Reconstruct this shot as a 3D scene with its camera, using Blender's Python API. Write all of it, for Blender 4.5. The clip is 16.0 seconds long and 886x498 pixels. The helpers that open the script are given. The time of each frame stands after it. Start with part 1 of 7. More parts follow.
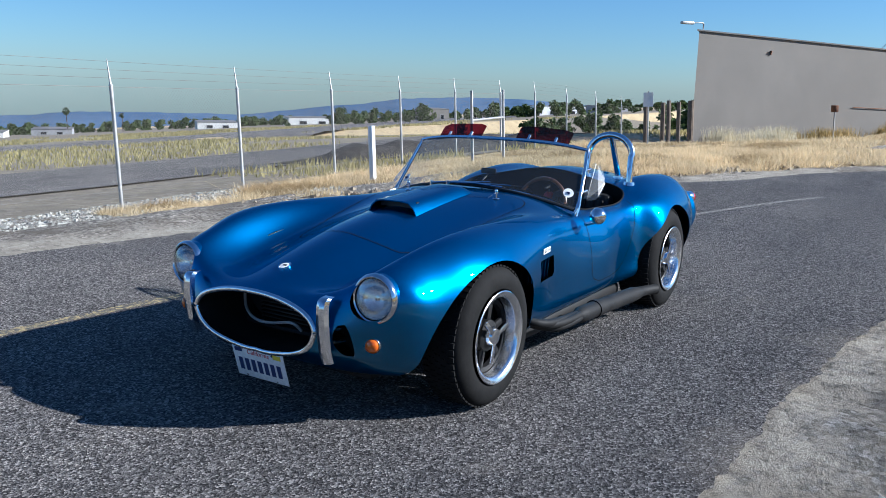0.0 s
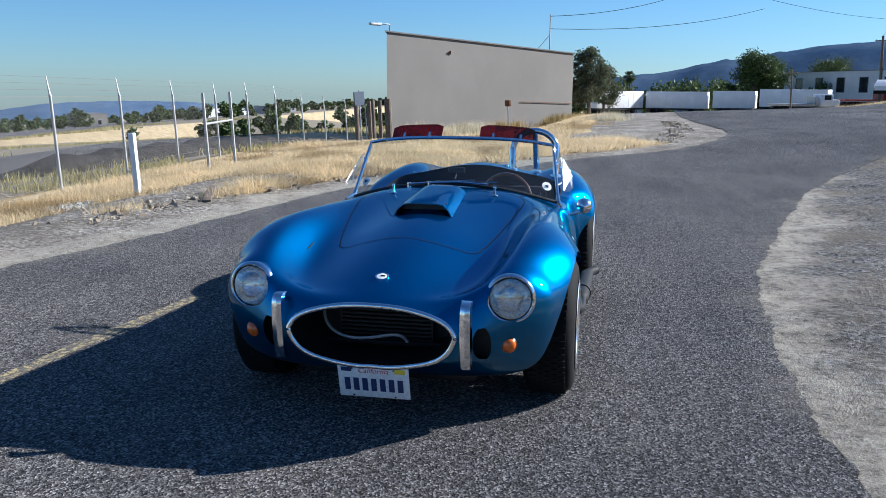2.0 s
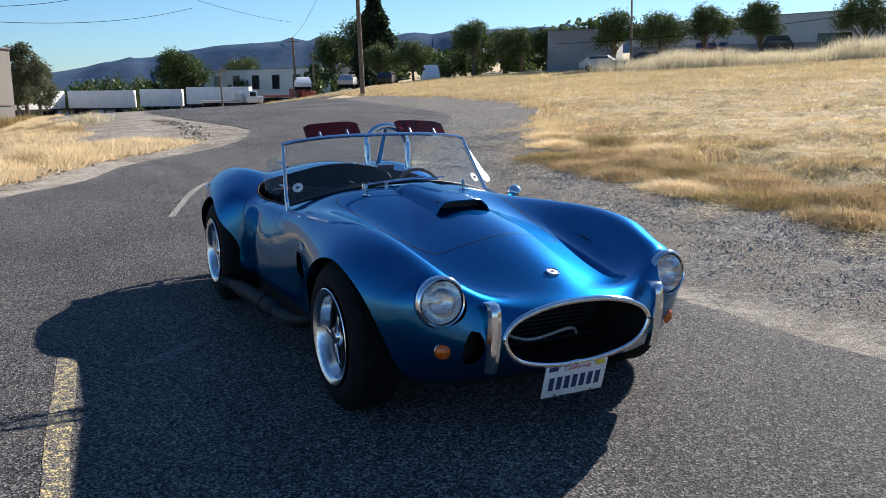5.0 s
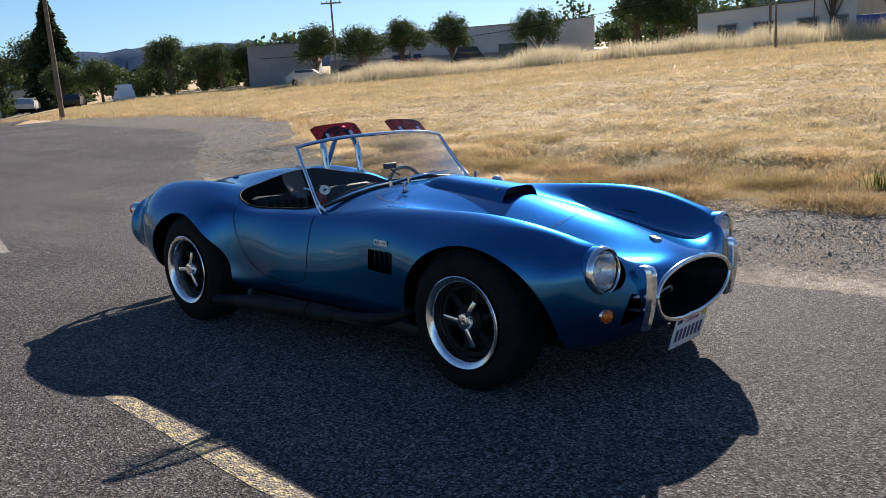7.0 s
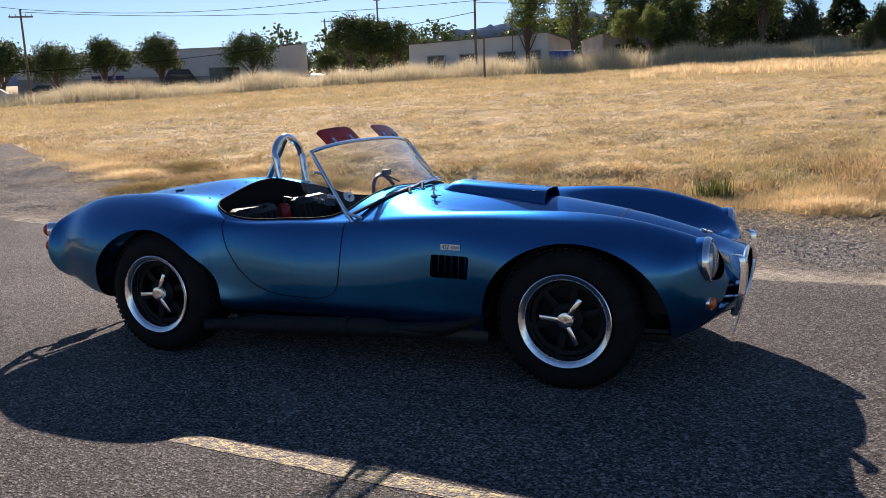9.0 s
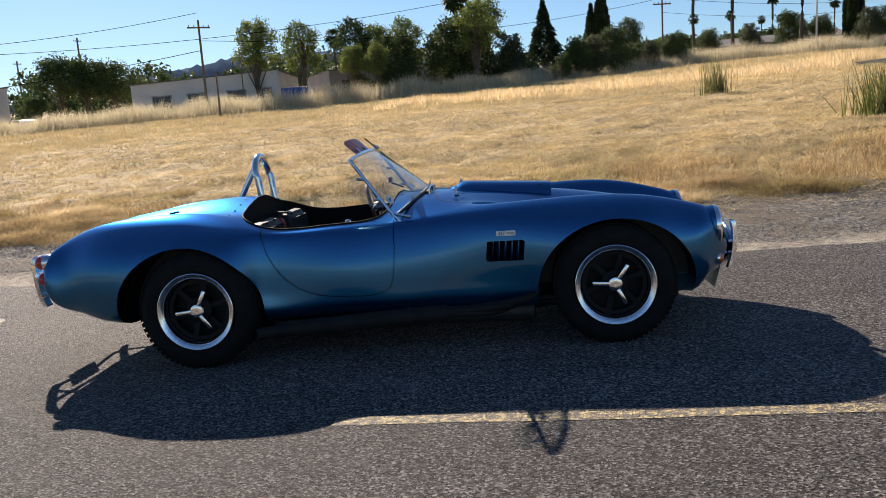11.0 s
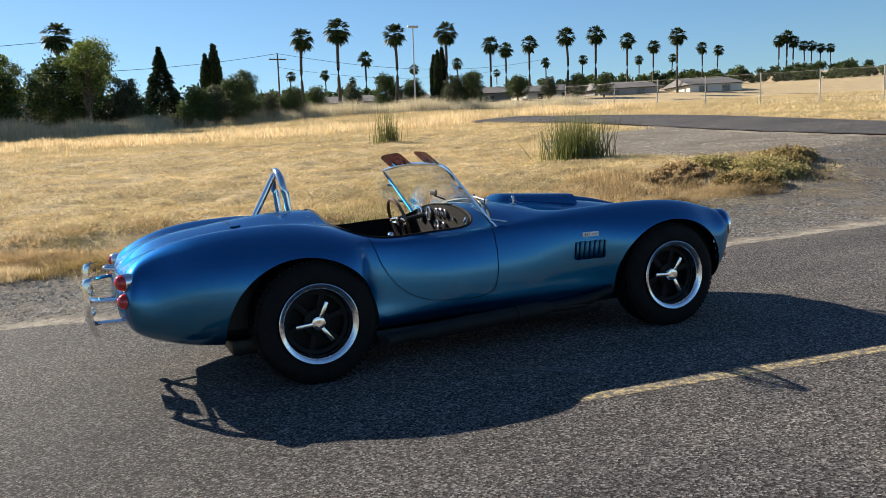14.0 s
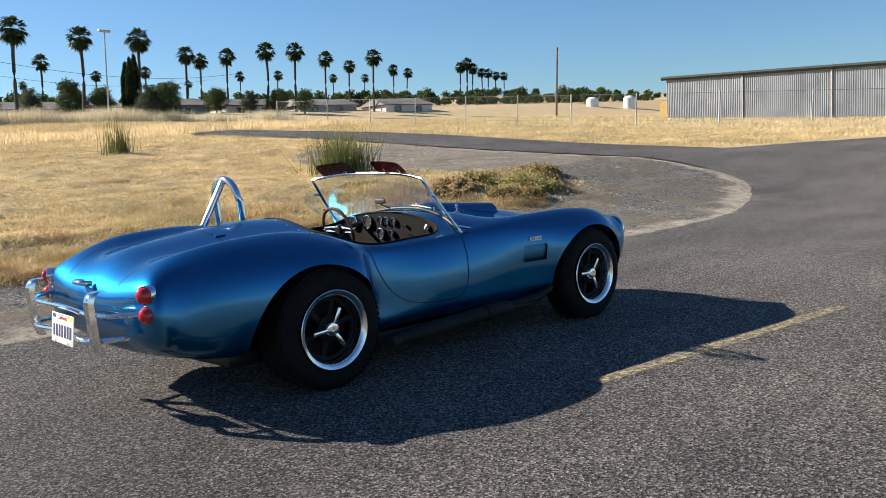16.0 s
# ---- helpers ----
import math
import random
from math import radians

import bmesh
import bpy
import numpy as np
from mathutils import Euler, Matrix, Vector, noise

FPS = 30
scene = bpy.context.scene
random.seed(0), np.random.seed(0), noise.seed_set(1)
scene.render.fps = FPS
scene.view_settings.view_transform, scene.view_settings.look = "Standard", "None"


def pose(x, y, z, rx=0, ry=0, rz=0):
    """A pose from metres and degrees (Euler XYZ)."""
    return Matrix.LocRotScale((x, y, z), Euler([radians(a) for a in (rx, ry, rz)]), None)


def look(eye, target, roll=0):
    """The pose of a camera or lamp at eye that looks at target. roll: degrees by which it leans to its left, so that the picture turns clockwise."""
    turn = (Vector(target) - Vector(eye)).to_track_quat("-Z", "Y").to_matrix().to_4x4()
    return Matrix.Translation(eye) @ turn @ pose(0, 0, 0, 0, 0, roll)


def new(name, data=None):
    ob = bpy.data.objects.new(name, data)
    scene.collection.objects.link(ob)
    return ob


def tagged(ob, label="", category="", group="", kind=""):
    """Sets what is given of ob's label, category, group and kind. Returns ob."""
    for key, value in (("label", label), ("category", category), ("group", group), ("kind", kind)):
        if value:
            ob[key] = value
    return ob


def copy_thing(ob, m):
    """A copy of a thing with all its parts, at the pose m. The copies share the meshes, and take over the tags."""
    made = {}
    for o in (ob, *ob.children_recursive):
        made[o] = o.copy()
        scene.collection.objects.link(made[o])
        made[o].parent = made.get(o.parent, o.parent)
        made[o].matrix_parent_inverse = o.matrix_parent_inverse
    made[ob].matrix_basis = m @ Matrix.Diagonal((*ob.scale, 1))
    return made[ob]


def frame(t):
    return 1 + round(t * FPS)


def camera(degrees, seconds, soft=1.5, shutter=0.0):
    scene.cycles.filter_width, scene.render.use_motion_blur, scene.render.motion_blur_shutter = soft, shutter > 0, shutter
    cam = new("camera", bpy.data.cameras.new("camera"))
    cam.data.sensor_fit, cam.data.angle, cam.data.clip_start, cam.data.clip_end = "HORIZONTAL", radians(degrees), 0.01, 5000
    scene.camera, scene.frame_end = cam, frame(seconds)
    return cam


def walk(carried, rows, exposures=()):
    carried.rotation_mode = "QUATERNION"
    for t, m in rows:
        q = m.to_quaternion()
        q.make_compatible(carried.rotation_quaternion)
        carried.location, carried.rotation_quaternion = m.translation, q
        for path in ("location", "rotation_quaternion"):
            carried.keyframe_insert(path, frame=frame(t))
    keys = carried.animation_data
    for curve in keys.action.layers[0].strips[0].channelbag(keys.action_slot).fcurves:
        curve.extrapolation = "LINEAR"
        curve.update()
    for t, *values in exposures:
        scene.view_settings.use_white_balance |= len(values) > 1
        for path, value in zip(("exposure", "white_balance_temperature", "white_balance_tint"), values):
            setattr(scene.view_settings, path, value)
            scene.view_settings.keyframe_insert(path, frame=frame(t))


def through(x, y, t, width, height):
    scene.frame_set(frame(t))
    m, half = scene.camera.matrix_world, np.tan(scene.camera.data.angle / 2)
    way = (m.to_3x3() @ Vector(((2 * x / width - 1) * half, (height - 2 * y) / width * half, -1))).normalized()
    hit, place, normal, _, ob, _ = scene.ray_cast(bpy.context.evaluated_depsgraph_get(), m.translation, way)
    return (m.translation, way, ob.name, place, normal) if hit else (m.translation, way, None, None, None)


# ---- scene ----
cam = camera(54.9, 16.0, 0.6)
PATH = [
    (0, (4.387, 2.602, 1.433), (2.739, 1.534, 1.055), 1.4),
    (0.5, (4.647, 2.219, 1.426), (2.925, 1.265, 1.073), 1.8),
    (1, (4.912, 1.832, 1.422), (3.1, 1.062, 1.074), 1.5),
    (1.5, (5.057, 1.397, 1.416), (3.192, 0.766, 1.062), 0.8),
    (2, (5.104, 0.934, 1.411), (3.174, 0.558, 1.045), 0.4),
    (2.5, (5.113, 0.484, 1.419), (3.157, 0.321, 1.038), -0.1),
    (3, (5.034, 0.033, 1.438), (3.073, 0.039, 1.045), -0.6),
    (3.5, (4.948, -0.485, 1.438), (3.001, -0.265, 1.041), -1.0),
    (4, (4.803, -0.968, 1.412), (2.89, -0.536, 1.023), -0.9),
    (4.5, (4.715, -1.471, 1.409), (2.875, -0.797, 1.009), -0.3),
    (4.7, (4.674, -1.681, 1.402), (2.866, -0.918, 1.015), -0.3),
    (6.8, (3.736, -3.4, 1.314), (2.33, -2.024, 0.954), -2.4),
    (7, (3.638, -3.546, 1.33), (2.286, -2.115, 0.975), -2.7),
    (7.5, (3.288, -3.82, 1.305), (2.092, -2.251, 0.979), -2.6),
    (8, (2.91, -4.062, 1.291), (1.863, -2.386, 0.98), -2.5),
    (8.5, (2.522, -4.268, 1.279), (1.601, -2.524, 0.951), -2.3),
    (9, (2.126, -4.403, 1.27), (1.341, -2.592, 0.948), -2.0),
    (9.2, (2.001, -4.447, 1.291), (1.259, -2.618, 0.965), -2.2),
    (11.3, (0.302, -5.344, 1.198), (0.223, -3.364, 0.925), -4.2),
    (11.5, (0.069, -5.296, 1.215), (0.047, -3.315, 0.942), -3.7),
    (12, (-0.404, -5.404, 1.194), (-0.245, -3.428, 0.934), -4.0),
    (12.5, (-0.825, -5.403, 1.174), (-0.513, -3.443, 0.927), -4.1),
    (13, (-1.285, -5.379, 1.173), (-0.862, -3.438, 0.948), -4.0),
    (13.5, (-1.739, -5.303, 1.174), (-1.155, -3.404, 0.948), -4.4),
    (14, (-2.182, -5.17, 1.175), (-1.433, -3.329, 0.952), -3.8),
    (14.5, (-2.623, -5.062, 1.201), (-1.732, -3.285, 0.98), -3.5),
    (15, (-3.001, -4.905, 1.194), (-1.988, -3.194, 0.973), -3.1),
    (15.5, (-3.399, -4.723, 1.218), (-2.25, -3.1, 1.004), -3.0),
    (16, (-3.727, -4.498, 1.241), (-2.378, -3.04, 1.013), -2.8),
]
walk(cam, [(t, look(eye, target, roll)) for t, eye, target, roll in PATH], [(0, 0.12, 5450, 10), (1.5, 0.14, 5500, 10), (3.5, 0.20, 5900, 10), (4.7, 0.24, 6200, 12), (7, 0.11, 6800, 17), (8, -0.04, 7000, 19), (9, 0.08, 7150, 22), (12, 0.13, 7250, 14), (14, 0.22, 6950, 11), (16, 0.26, 6750, 11)])

# ---- world, sun ----
SUN_DIR = Vector((-0.96, 1.72, 1.08)).normalized()
SUN_EL = math.asin(SUN_DIR.z)
SUN_ROT = math.atan2(SUN_DIR.x, SUN_DIR.y)
world = bpy.data.worlds.new("sky")
world.use_nodes = True
scene.world = world
_wn = world.node_tree.nodes
_sky = _wn.new("ShaderNodeTexSky")
_sky.sky_type, _sky.sun_disc = "NISHITA", False
_sky.sun_elevation, _sky.sun_rotation = SUN_EL, SUN_ROT
_sky.altitude, _sky.air_density, _sky.dust_density, _sky.ozone_density = 200, 1.0, 0.22, 5.0
_tint = _wn.new("ShaderNodeMix")
_tint.data_type, _tint.blend_type = "RGBA", "MULTIPLY"
_tint.inputs[0].default_value, _tint.inputs[7].default_value = 1.0, (0.80, 1.0, 1.13, 1)
world.node_tree.links.new(_sky.outputs["Color"], _tint.inputs[6])
world.node_tree.links.new(_tint.outputs[2], _wn["Background"].inputs["Color"])
_wn["Background"].inputs["Strength"].default_value = 0.096
sun_data = bpy.data.lights.new("sun", "SUN")
sun_data.energy, sun_data.angle, sun_data.color = 9.6, radians(0.55), (1.0, 0.93, 0.82)
sun_lamp = new("sun", sun_data)
sun_lamp.matrix_world = look((0, 0, 30), Vector((0, 0, 30)) - SUN_DIR)

# ---- materials ----
def nodes_of(name):
    m = bpy.data.materials.new(name)
    m.use_nodes = True
    nt = m.node_tree
    return m, nt, nt.nodes["Principled BSDF"]


def add(nt, kind, **inputs):
    n = nt.nodes.new(kind)
    for k, v in inputs.items():
        n.inputs[k.replace("_", " ")].default_value = v
    return n


def ramp(nt, src, stops):
    r = nt.nodes.new("ShaderNodeValToRGB")
    while len(r.color_ramp.elements) < len(stops):
        r.color_ramp.elements.new(0.5)
    for e, (p, c) in zip(r.color_ramp.elements, stops):
        e.position, e.color = p, (*c, 1)
    nt.links.new(src, r.inputs["Fac"])
    return r.outputs["Color"]


def mix(nt, a, b, fac, mode="MIX"):
    n = nt.nodes.new("ShaderNodeMix")
    n.data_type, n.blend_type = "RGBA", mode
    for sock, v in ((n.inputs[0], fac), (n.inputs[6], a), (n.inputs[7], b)):
        if hasattr(v, "links"):
            nt.links.new(v, sock)
        elif isinstance(v, (int, float)):
            sock.default_value = v
        else:
            sock.default_value = (*v, 1)
    return n.outputs[2]


def noise_tex(nt, scale, detail=4, rough=0.55, coord="Object", stretch=None):
    c = nt.nodes.new("ShaderNodeTexCoord").outputs[coord]
    if stretch:
        mp = nt.nodes.new("ShaderNodeMapping")
        mp.inputs["Scale"].default_value = stretch
        nt.links.new(c, mp.inputs["Vector"])
        c = mp.outputs["Vector"]
    n = add(nt, "ShaderNodeTexNoise", Scale=scale, Detail=detail, Roughness=rough)
    nt.links.new(c, n.inputs["Vector"])
    return n.outputs["Fac"]


def voronoi(nt, scale, feature="F1", out="Distance", coord="Object"):
    n = nt.nodes.new("ShaderNodeTexVoronoi")
    n.feature = feature
    n.inputs["Scale"].default_value = scale
    nt.links.new(nt.nodes.new("ShaderNodeTexCoord").outputs[coord], n.inputs["Vector"])
    return n.outputs[out]


def bump(nt, bsdf, height, strength, distance=0.01):
    b = add(nt, "ShaderNodeBump", Strength=strength, Distance=distance)
    nt.links.new(height, b.inputs["Height"])
    nt.links.new(b.outputs["Normal"], bsdf.inputs["Normal"])


def surface(name, dark, light, scale=8.0, rough=0.7, metal=0.0, bumps=0.2, fine=60.0, coat=0.0, spec=0.5, per=False):
    """A two-scale material: a slow stain between dark and light, and a fine grain in colour and relief."""
    m, nt, b = nodes_of(name)
    slow = noise_tex(nt, scale)
    col = ramp(nt, slow, [(0.3, dark), (0.7, light)])
    grain = noise_tex(nt, fine, 5, 0.65)
    shade = ramp(nt, grain, [(0.25, (0.72, 0.72, 0.72)), (0.75, (1.15, 1.15, 1.15))])
    col = mix(nt, col, shade, 0.7, "MULTIPLY")
    if per:
        rnd = nt.nodes.new("ShaderNodeObjectInfo").outputs["Random"]
        col = mix(nt, col, ramp(nt, rnd, [(0.0, (0.7, 0.7, 0.72)), (1.0, (1.2, 1.18, 1.12))]), 0.8, "MULTIPLY")
    nt.links.new(col, b.inputs["Base Color"])
    rr = add(nt, "ShaderNodeMapRange", To_Min=max(0.02, rough - 0.08), To_Max=min(1, rough + 0.08))
    nt.links.new(slow, rr.inputs["Value"])
    nt.links.new(rr.outputs["Result"], b.inputs["Roughness"])
    b.inputs["Metallic"].default_value = metal
    b.inputs["Coat Weight"].default_value = coat
    b.inputs["Specular IOR Level"].default_value = spec
    if bumps:
        bump(nt, b, grain, bumps, 0.004)
    return m


def plain(name, color, rough=0.5, metal=0.0, spec=0.5, transmission=0.0):
    m, nt, b = nodes_of(name)
    b.inputs["Base Color"].default_value = (*color, 1)
    b.inputs["Roughness"].default_value = rough
    b.inputs["Metallic"].default_value = metal
    b.inputs["Specular IOR Level"].default_value = spec
    b.inputs["Transmission Weight"].default_value = transmission
    return m


def car_paint():
    m, nt, b = nodes_of("blue_metallic_paint")
    flake = voronoi(nt, 900, out="Color")
    sep = nt.nodes.new("ShaderNodeSeparateColor")
    nt.links.new(flake, sep.inputs["Color"])
    col = ramp(nt, sep.outputs["Red"], [(0.0, (0.0014, 0.052, 0.19)), (1.0, (0.0035, 0.155, 0.45))])
    dust = noise_tex(nt, 3.0, 6, 0.6)
    col = mix(nt, col, (0.16, 0.2, 0.25), ramp(nt, dust, [(0.5, (0, 0, 0)), (1.0, (0.05, 0.05, 0.05))]))
    nt.links.new(col, b.inputs["Base Color"])
    b.inputs["Metallic"].default_value = 0.95
    b.inputs["Specular Tint"].default_value = (0.04, 0.34, 0.62, 1)
    rr = add(nt, "ShaderNodeMapRange", To_Min=0.36, To_Max=0.43)
    nt.links.new(dust, rr.inputs["Value"])
    nt.links.new(rr.outputs["Result"], b.inputs["Roughness"])
    b.inputs["Coat Weight"].default_value = 1.0
    b.inputs["Coat IOR"].default_value = 1.6
    cr = add(nt, "ShaderNodeMapRange", To_Min=0.015, To_Max=0.07)
    nt.links.new(dust, cr.inputs["Value"])
    nt.links.new(cr.outputs["Result"], b.inputs["Coat Roughness"])
    pearl = nt.nodes.new("ShaderNodeBsdfGlossy")
    pearl.inputs["Color"].default_value = (0.007, 0.205, 0.30, 1)
    pearl.inputs["Roughness"].default_value = 0.25
    both = nt.nodes.new("ShaderNodeMixShader")
    both.inputs[0].default_value = 0.36
    nt.links.new(b.outputs[0], both.inputs[1])
    nt.links.new(pearl.outputs[0], both.inputs[2])
    nt.links.new(both.outputs[0], nt.nodes["Material Output"].inputs["Surface"])
    return m


def float_attr(nt, name):
    a = nt.nodes.new("ShaderNodeAttribute")
    a.attribute_name = name
    return a.outputs["Fac"]


def calc(nt, op, a, b, c=None):
    n = nt.nodes.new("ShaderNodeMath")
    n.operation = op
    for k, v in enumerate((a, b, c)):
        if v is None:
            continue
        if hasattr(v, "links"):
            nt.links.new(v, n.inputs[k])
        else:
            n.inputs[k].default_value = v
    return n.outputs[0]


def asphalt():
    m, nt, b = nodes_of("asphalt")
    stones = voronoi(nt, 110, out="Color")
    sep = nt.nodes.new("ShaderNodeSeparateColor")
    nt.links.new(stones, sep.inputs["Color"])
    col = ramp(nt, sep.outputs["Red"], [(0.0, (0.024, 0.023, 0.0225)), (0.35, (0.080, 0.076, 0.074)), (0.8, (0.215, 0.205, 0.195)), (1.0, (0.46, 0.44, 0.41))])
    fine = noise_tex(nt, 260, 3, 0.7)
    col = mix(nt, col, ramp(nt, fine, [(0.3, (0.65, 0.65, 0.65)), (0.7, (1.25, 1.25, 1.25))]), 0.8, "MULTIPLY")
    patch = noise_tex(nt, 0.35, 6, 0.6)
    col = mix(nt, col, ramp(nt, patch, [(0.3, (0.74, 0.74, 0.76)), (0.7, (1.25, 1.22, 1.18))]), 1.0, "MULTIPLY")
    streak = noise_tex(nt, 0.6, 5, 0.6, stretch=(0.35, 2.2, 1))
    col = mix(nt, col, ramp(nt, streak, [(0.35, (0.85, 0.85, 0.86)), (0.65, (1.12, 1.11, 1.10))]), 1.0, "MULTIPLY")
    # dust lies in blotches and gathers along the edges
    dust = noise_tex(nt, 1.3, 8, 0.7)
    rim = calc(nt, "MULTIPLY_ADD", float_attr(nt, "edge"), -0.30, 0.16)
    rim = calc(nt, "MAXIMUM", rim, 0.0)
    dust = calc(nt, "ADD", dust, rim)
    col = mix(nt, col, (0.30, 0.26, 0.21), ramp(nt, dust, [(0.60, (0, 0, 0)), (0.80, (0.5, 0.5, 0.5))]))
    nt.links.new(col, b.inputs["Base Color"])
    b.inputs["Roughness"].default_value = 0.8
    b.inputs["Diffuse Roughness"].default_value = 0.6
    b.inputs["Specular IOR Level"].default_value = 0.12
    grit = calc(nt, "MULTIPLY_ADD", noise_tex(nt, 75, 6, 0.75), 1.5, voronoi(nt, 110))
    bump(nt, b, grit, 1.0, 0.010)
    return m


def shoulder(name, sand_wide, grey):
    """Gravel that turns to trodden pale sand along the road."""
    m, nt, b = nodes_of(name)
    st = voronoi(nt, 34, out="Color")
    sep = nt.nodes.new("ShaderNodeSeparateColor")
    nt.links.new(st, sep.inputs["Color"])
    rock = ramp(nt, sep.outputs["Green"], [(0.0, tuple(v * 0.28 for v in grey)), (0.5, grey), (0.88, tuple(v * 1.7 for v in grey)), (1.0, tuple(v * 2.6 for v in grey))])
    brown = ramp(nt, noise_tex(nt, 60, 5, 0.7), [(0.3, (0.10, 0.082, 0.062)), (0.7, (0.23, 0.195, 0.15))])
    col = mix(nt, rock, brown, ramp(nt, noise_tex(nt, 1.1, 7, 0.65), [(0.42, (0, 0, 0)), (0.62, (0.85, 0.85, 0.85))]))
    grain = noise_tex(nt, 110, 5, 0.7)
    sand = ramp(nt, grain, [(0.25, (0.30, 0.27, 0.225)), (0.75, (0.54, 0.495, 0.42))])
    sand = mix(nt, sand, rock, ramp(nt, noise_tex(nt, 9, 8, 0.8), [(0.46, (0, 0, 0)), (0.62, (0.8, 0.8, 0.8))]))
    sand = mix(nt, sand, ramp(nt, noise_tex(nt, 2.6, 8, 0.7), [(0.36, (0.74, 0.72, 0.69)), (0.62, (1.10, 1.09, 1.06))]), 1.0, "MULTIPLY")
    wander = noise_tex(nt, 0.9, 9, 0.68)
    w = calc(nt, "MULTIPLY_ADD", wander, -2.2, float_attr(nt, "edge"))
    fac = add(nt, "ShaderNodeMapRange", From_Min=sand_wide - 1.25, From_Max=sand_wide - 0.90, To_Min=1.0, To_Max=0.0)
    nt.links.new(w, fac.inputs["Value"])
    col = mix(nt, col, sand, fac.outputs["Result"])
    streak = ramp(nt, noise_tex(nt, 0.8, 8, 0.7, stretch=(0.3, 1.6, 1)), [(0.56, (0, 0, 0)), (0.72, (0.55, 0.55, 0.55))])
    col = mix(nt, col, sand, streak)
    nt.links.new(col, b.inputs["Base Color"])
    b.inputs["Roughness"].default_value = 0.93
    b.inputs["Specular IOR Level"].default_value = 0.15
    rough = calc(nt, "MULTIPLY_ADD", noise_tex(nt, 22, 9, 0.8), 2.2, calc(nt, "MULTIPLY", voronoi(nt, 60), 0.5))
    bump(nt, b, rough, 0.9, 0.022)
    return m


def worn_line(name, paint, wear):
    """Road paint worn through to the asphalt's stones."""
    m, nt, b = nodes_of(name)
    under = ramp(nt, noise_tex(nt, 120, 3), [(0.3, (0.03, 0.03, 0.03)), (0.7, (0.12, 0.11, 0.1))])
    w = noise_tex(nt, 26, 9, 0.8)
    col = mix(nt, under, paint, ramp(nt, w, [(wear - 0.05, (0, 0, 0)), (wear + 0.06, (1, 1, 1))]))
    nt.links.new(col, b.inputs["Base Color"])
    b.inputs["Roughness"].default_value = 0.8
    bump(nt, b, voronoi(nt, 95), 0.9, 0.006)
    return m


def soil(name, a, c, pebble=30.0, grey=(0.25, 0.24, 0.23), amount=0.5):
    m, nt, b = nodes_of(name)
    col = ramp(nt, noise_tex(nt, 0.8, 8, 0.62), [(0.3, a), (0.7, c)])
    st = voronoi(nt, pebble, out="Color")
    sep = nt.nodes.new("ShaderNodeSeparateColor")
    nt.links.new(st, sep.inputs["Color"])
    stone = ramp(nt, sep.outputs["Green"], [(0.0, tuple(v * 0.4 for v in grey)), (0.6, grey), (1.0, tuple(min(1, v * 1.7) for v in grey))])
    mask = ramp(nt, noise_tex(nt, 2.2, 6, 0.6), [(0.5 - 0.3 * amount, (0, 0, 0)), (0.95 - 0.3 * amount, (1, 1, 1))])
    col = mix(nt, col, stone, mask)
    nt.links.new(col, b.inputs["Base Color"])
    b.inputs["Roughness"].default_value = 0.92
    b.inputs["Specular IOR Level"].default_value = 0.2
    bump(nt, b, voronoi(nt, pebble), 0.8, 0.015)
    return m


def leafy(name, dark, light, rough=0.6, through=0.42, mottle=0.0):
    m, nt, b = nodes_of(name)
    rnd = nt.nodes.new("ShaderNodeNewGeometry").outputs["Random Per Island"]
    col = ramp(nt, rnd, [(0.0, dark), (1.0, light)])
    slow = noise_tex(nt, 0.7, 3)
    col = mix(nt, col, ramp(nt, slow, [(0.3, (0.7, 0.72, 0.7)), (0.7, (1.2, 1.2, 1.1))]), 0.8, "MULTIPLY")
    if mottle:
        for scale, lo, hi in ((1.9, (0.62, 0.57, 0.50), (1.10, 1.10, 1.10)), (0.22, (0.80, 0.80, 0.72), (1.12, 1.08, 1.04))):
            col = mix(nt, col, ramp(nt, noise_tex(nt, scale, 7, 0.68), [(0.36, lo), (0.60, hi)]), mottle, "MULTIPLY")
    nt.links.new(col, b.inputs["Base Color"])
    b.inputs["Roughness"].default_value = rough
    b.inputs["Specular IOR Level"].default_value = 0.25
    tr = nt.nodes.new("ShaderNodeBsdfTranslucent")
    nt.links.new(col, tr.inputs["Color"])
    mx = nt.nodes.new("ShaderNodeMixShader")
    mx.inputs[0].default_value = through
    nt.links.new(b.outputs[0], mx.inputs[1])
    nt.links.new(tr.outputs[0], mx.inputs[2])
    nt.links.new(mx.outputs[0], nt.nodes["Material Output"].inputs["Surface"])
    return m


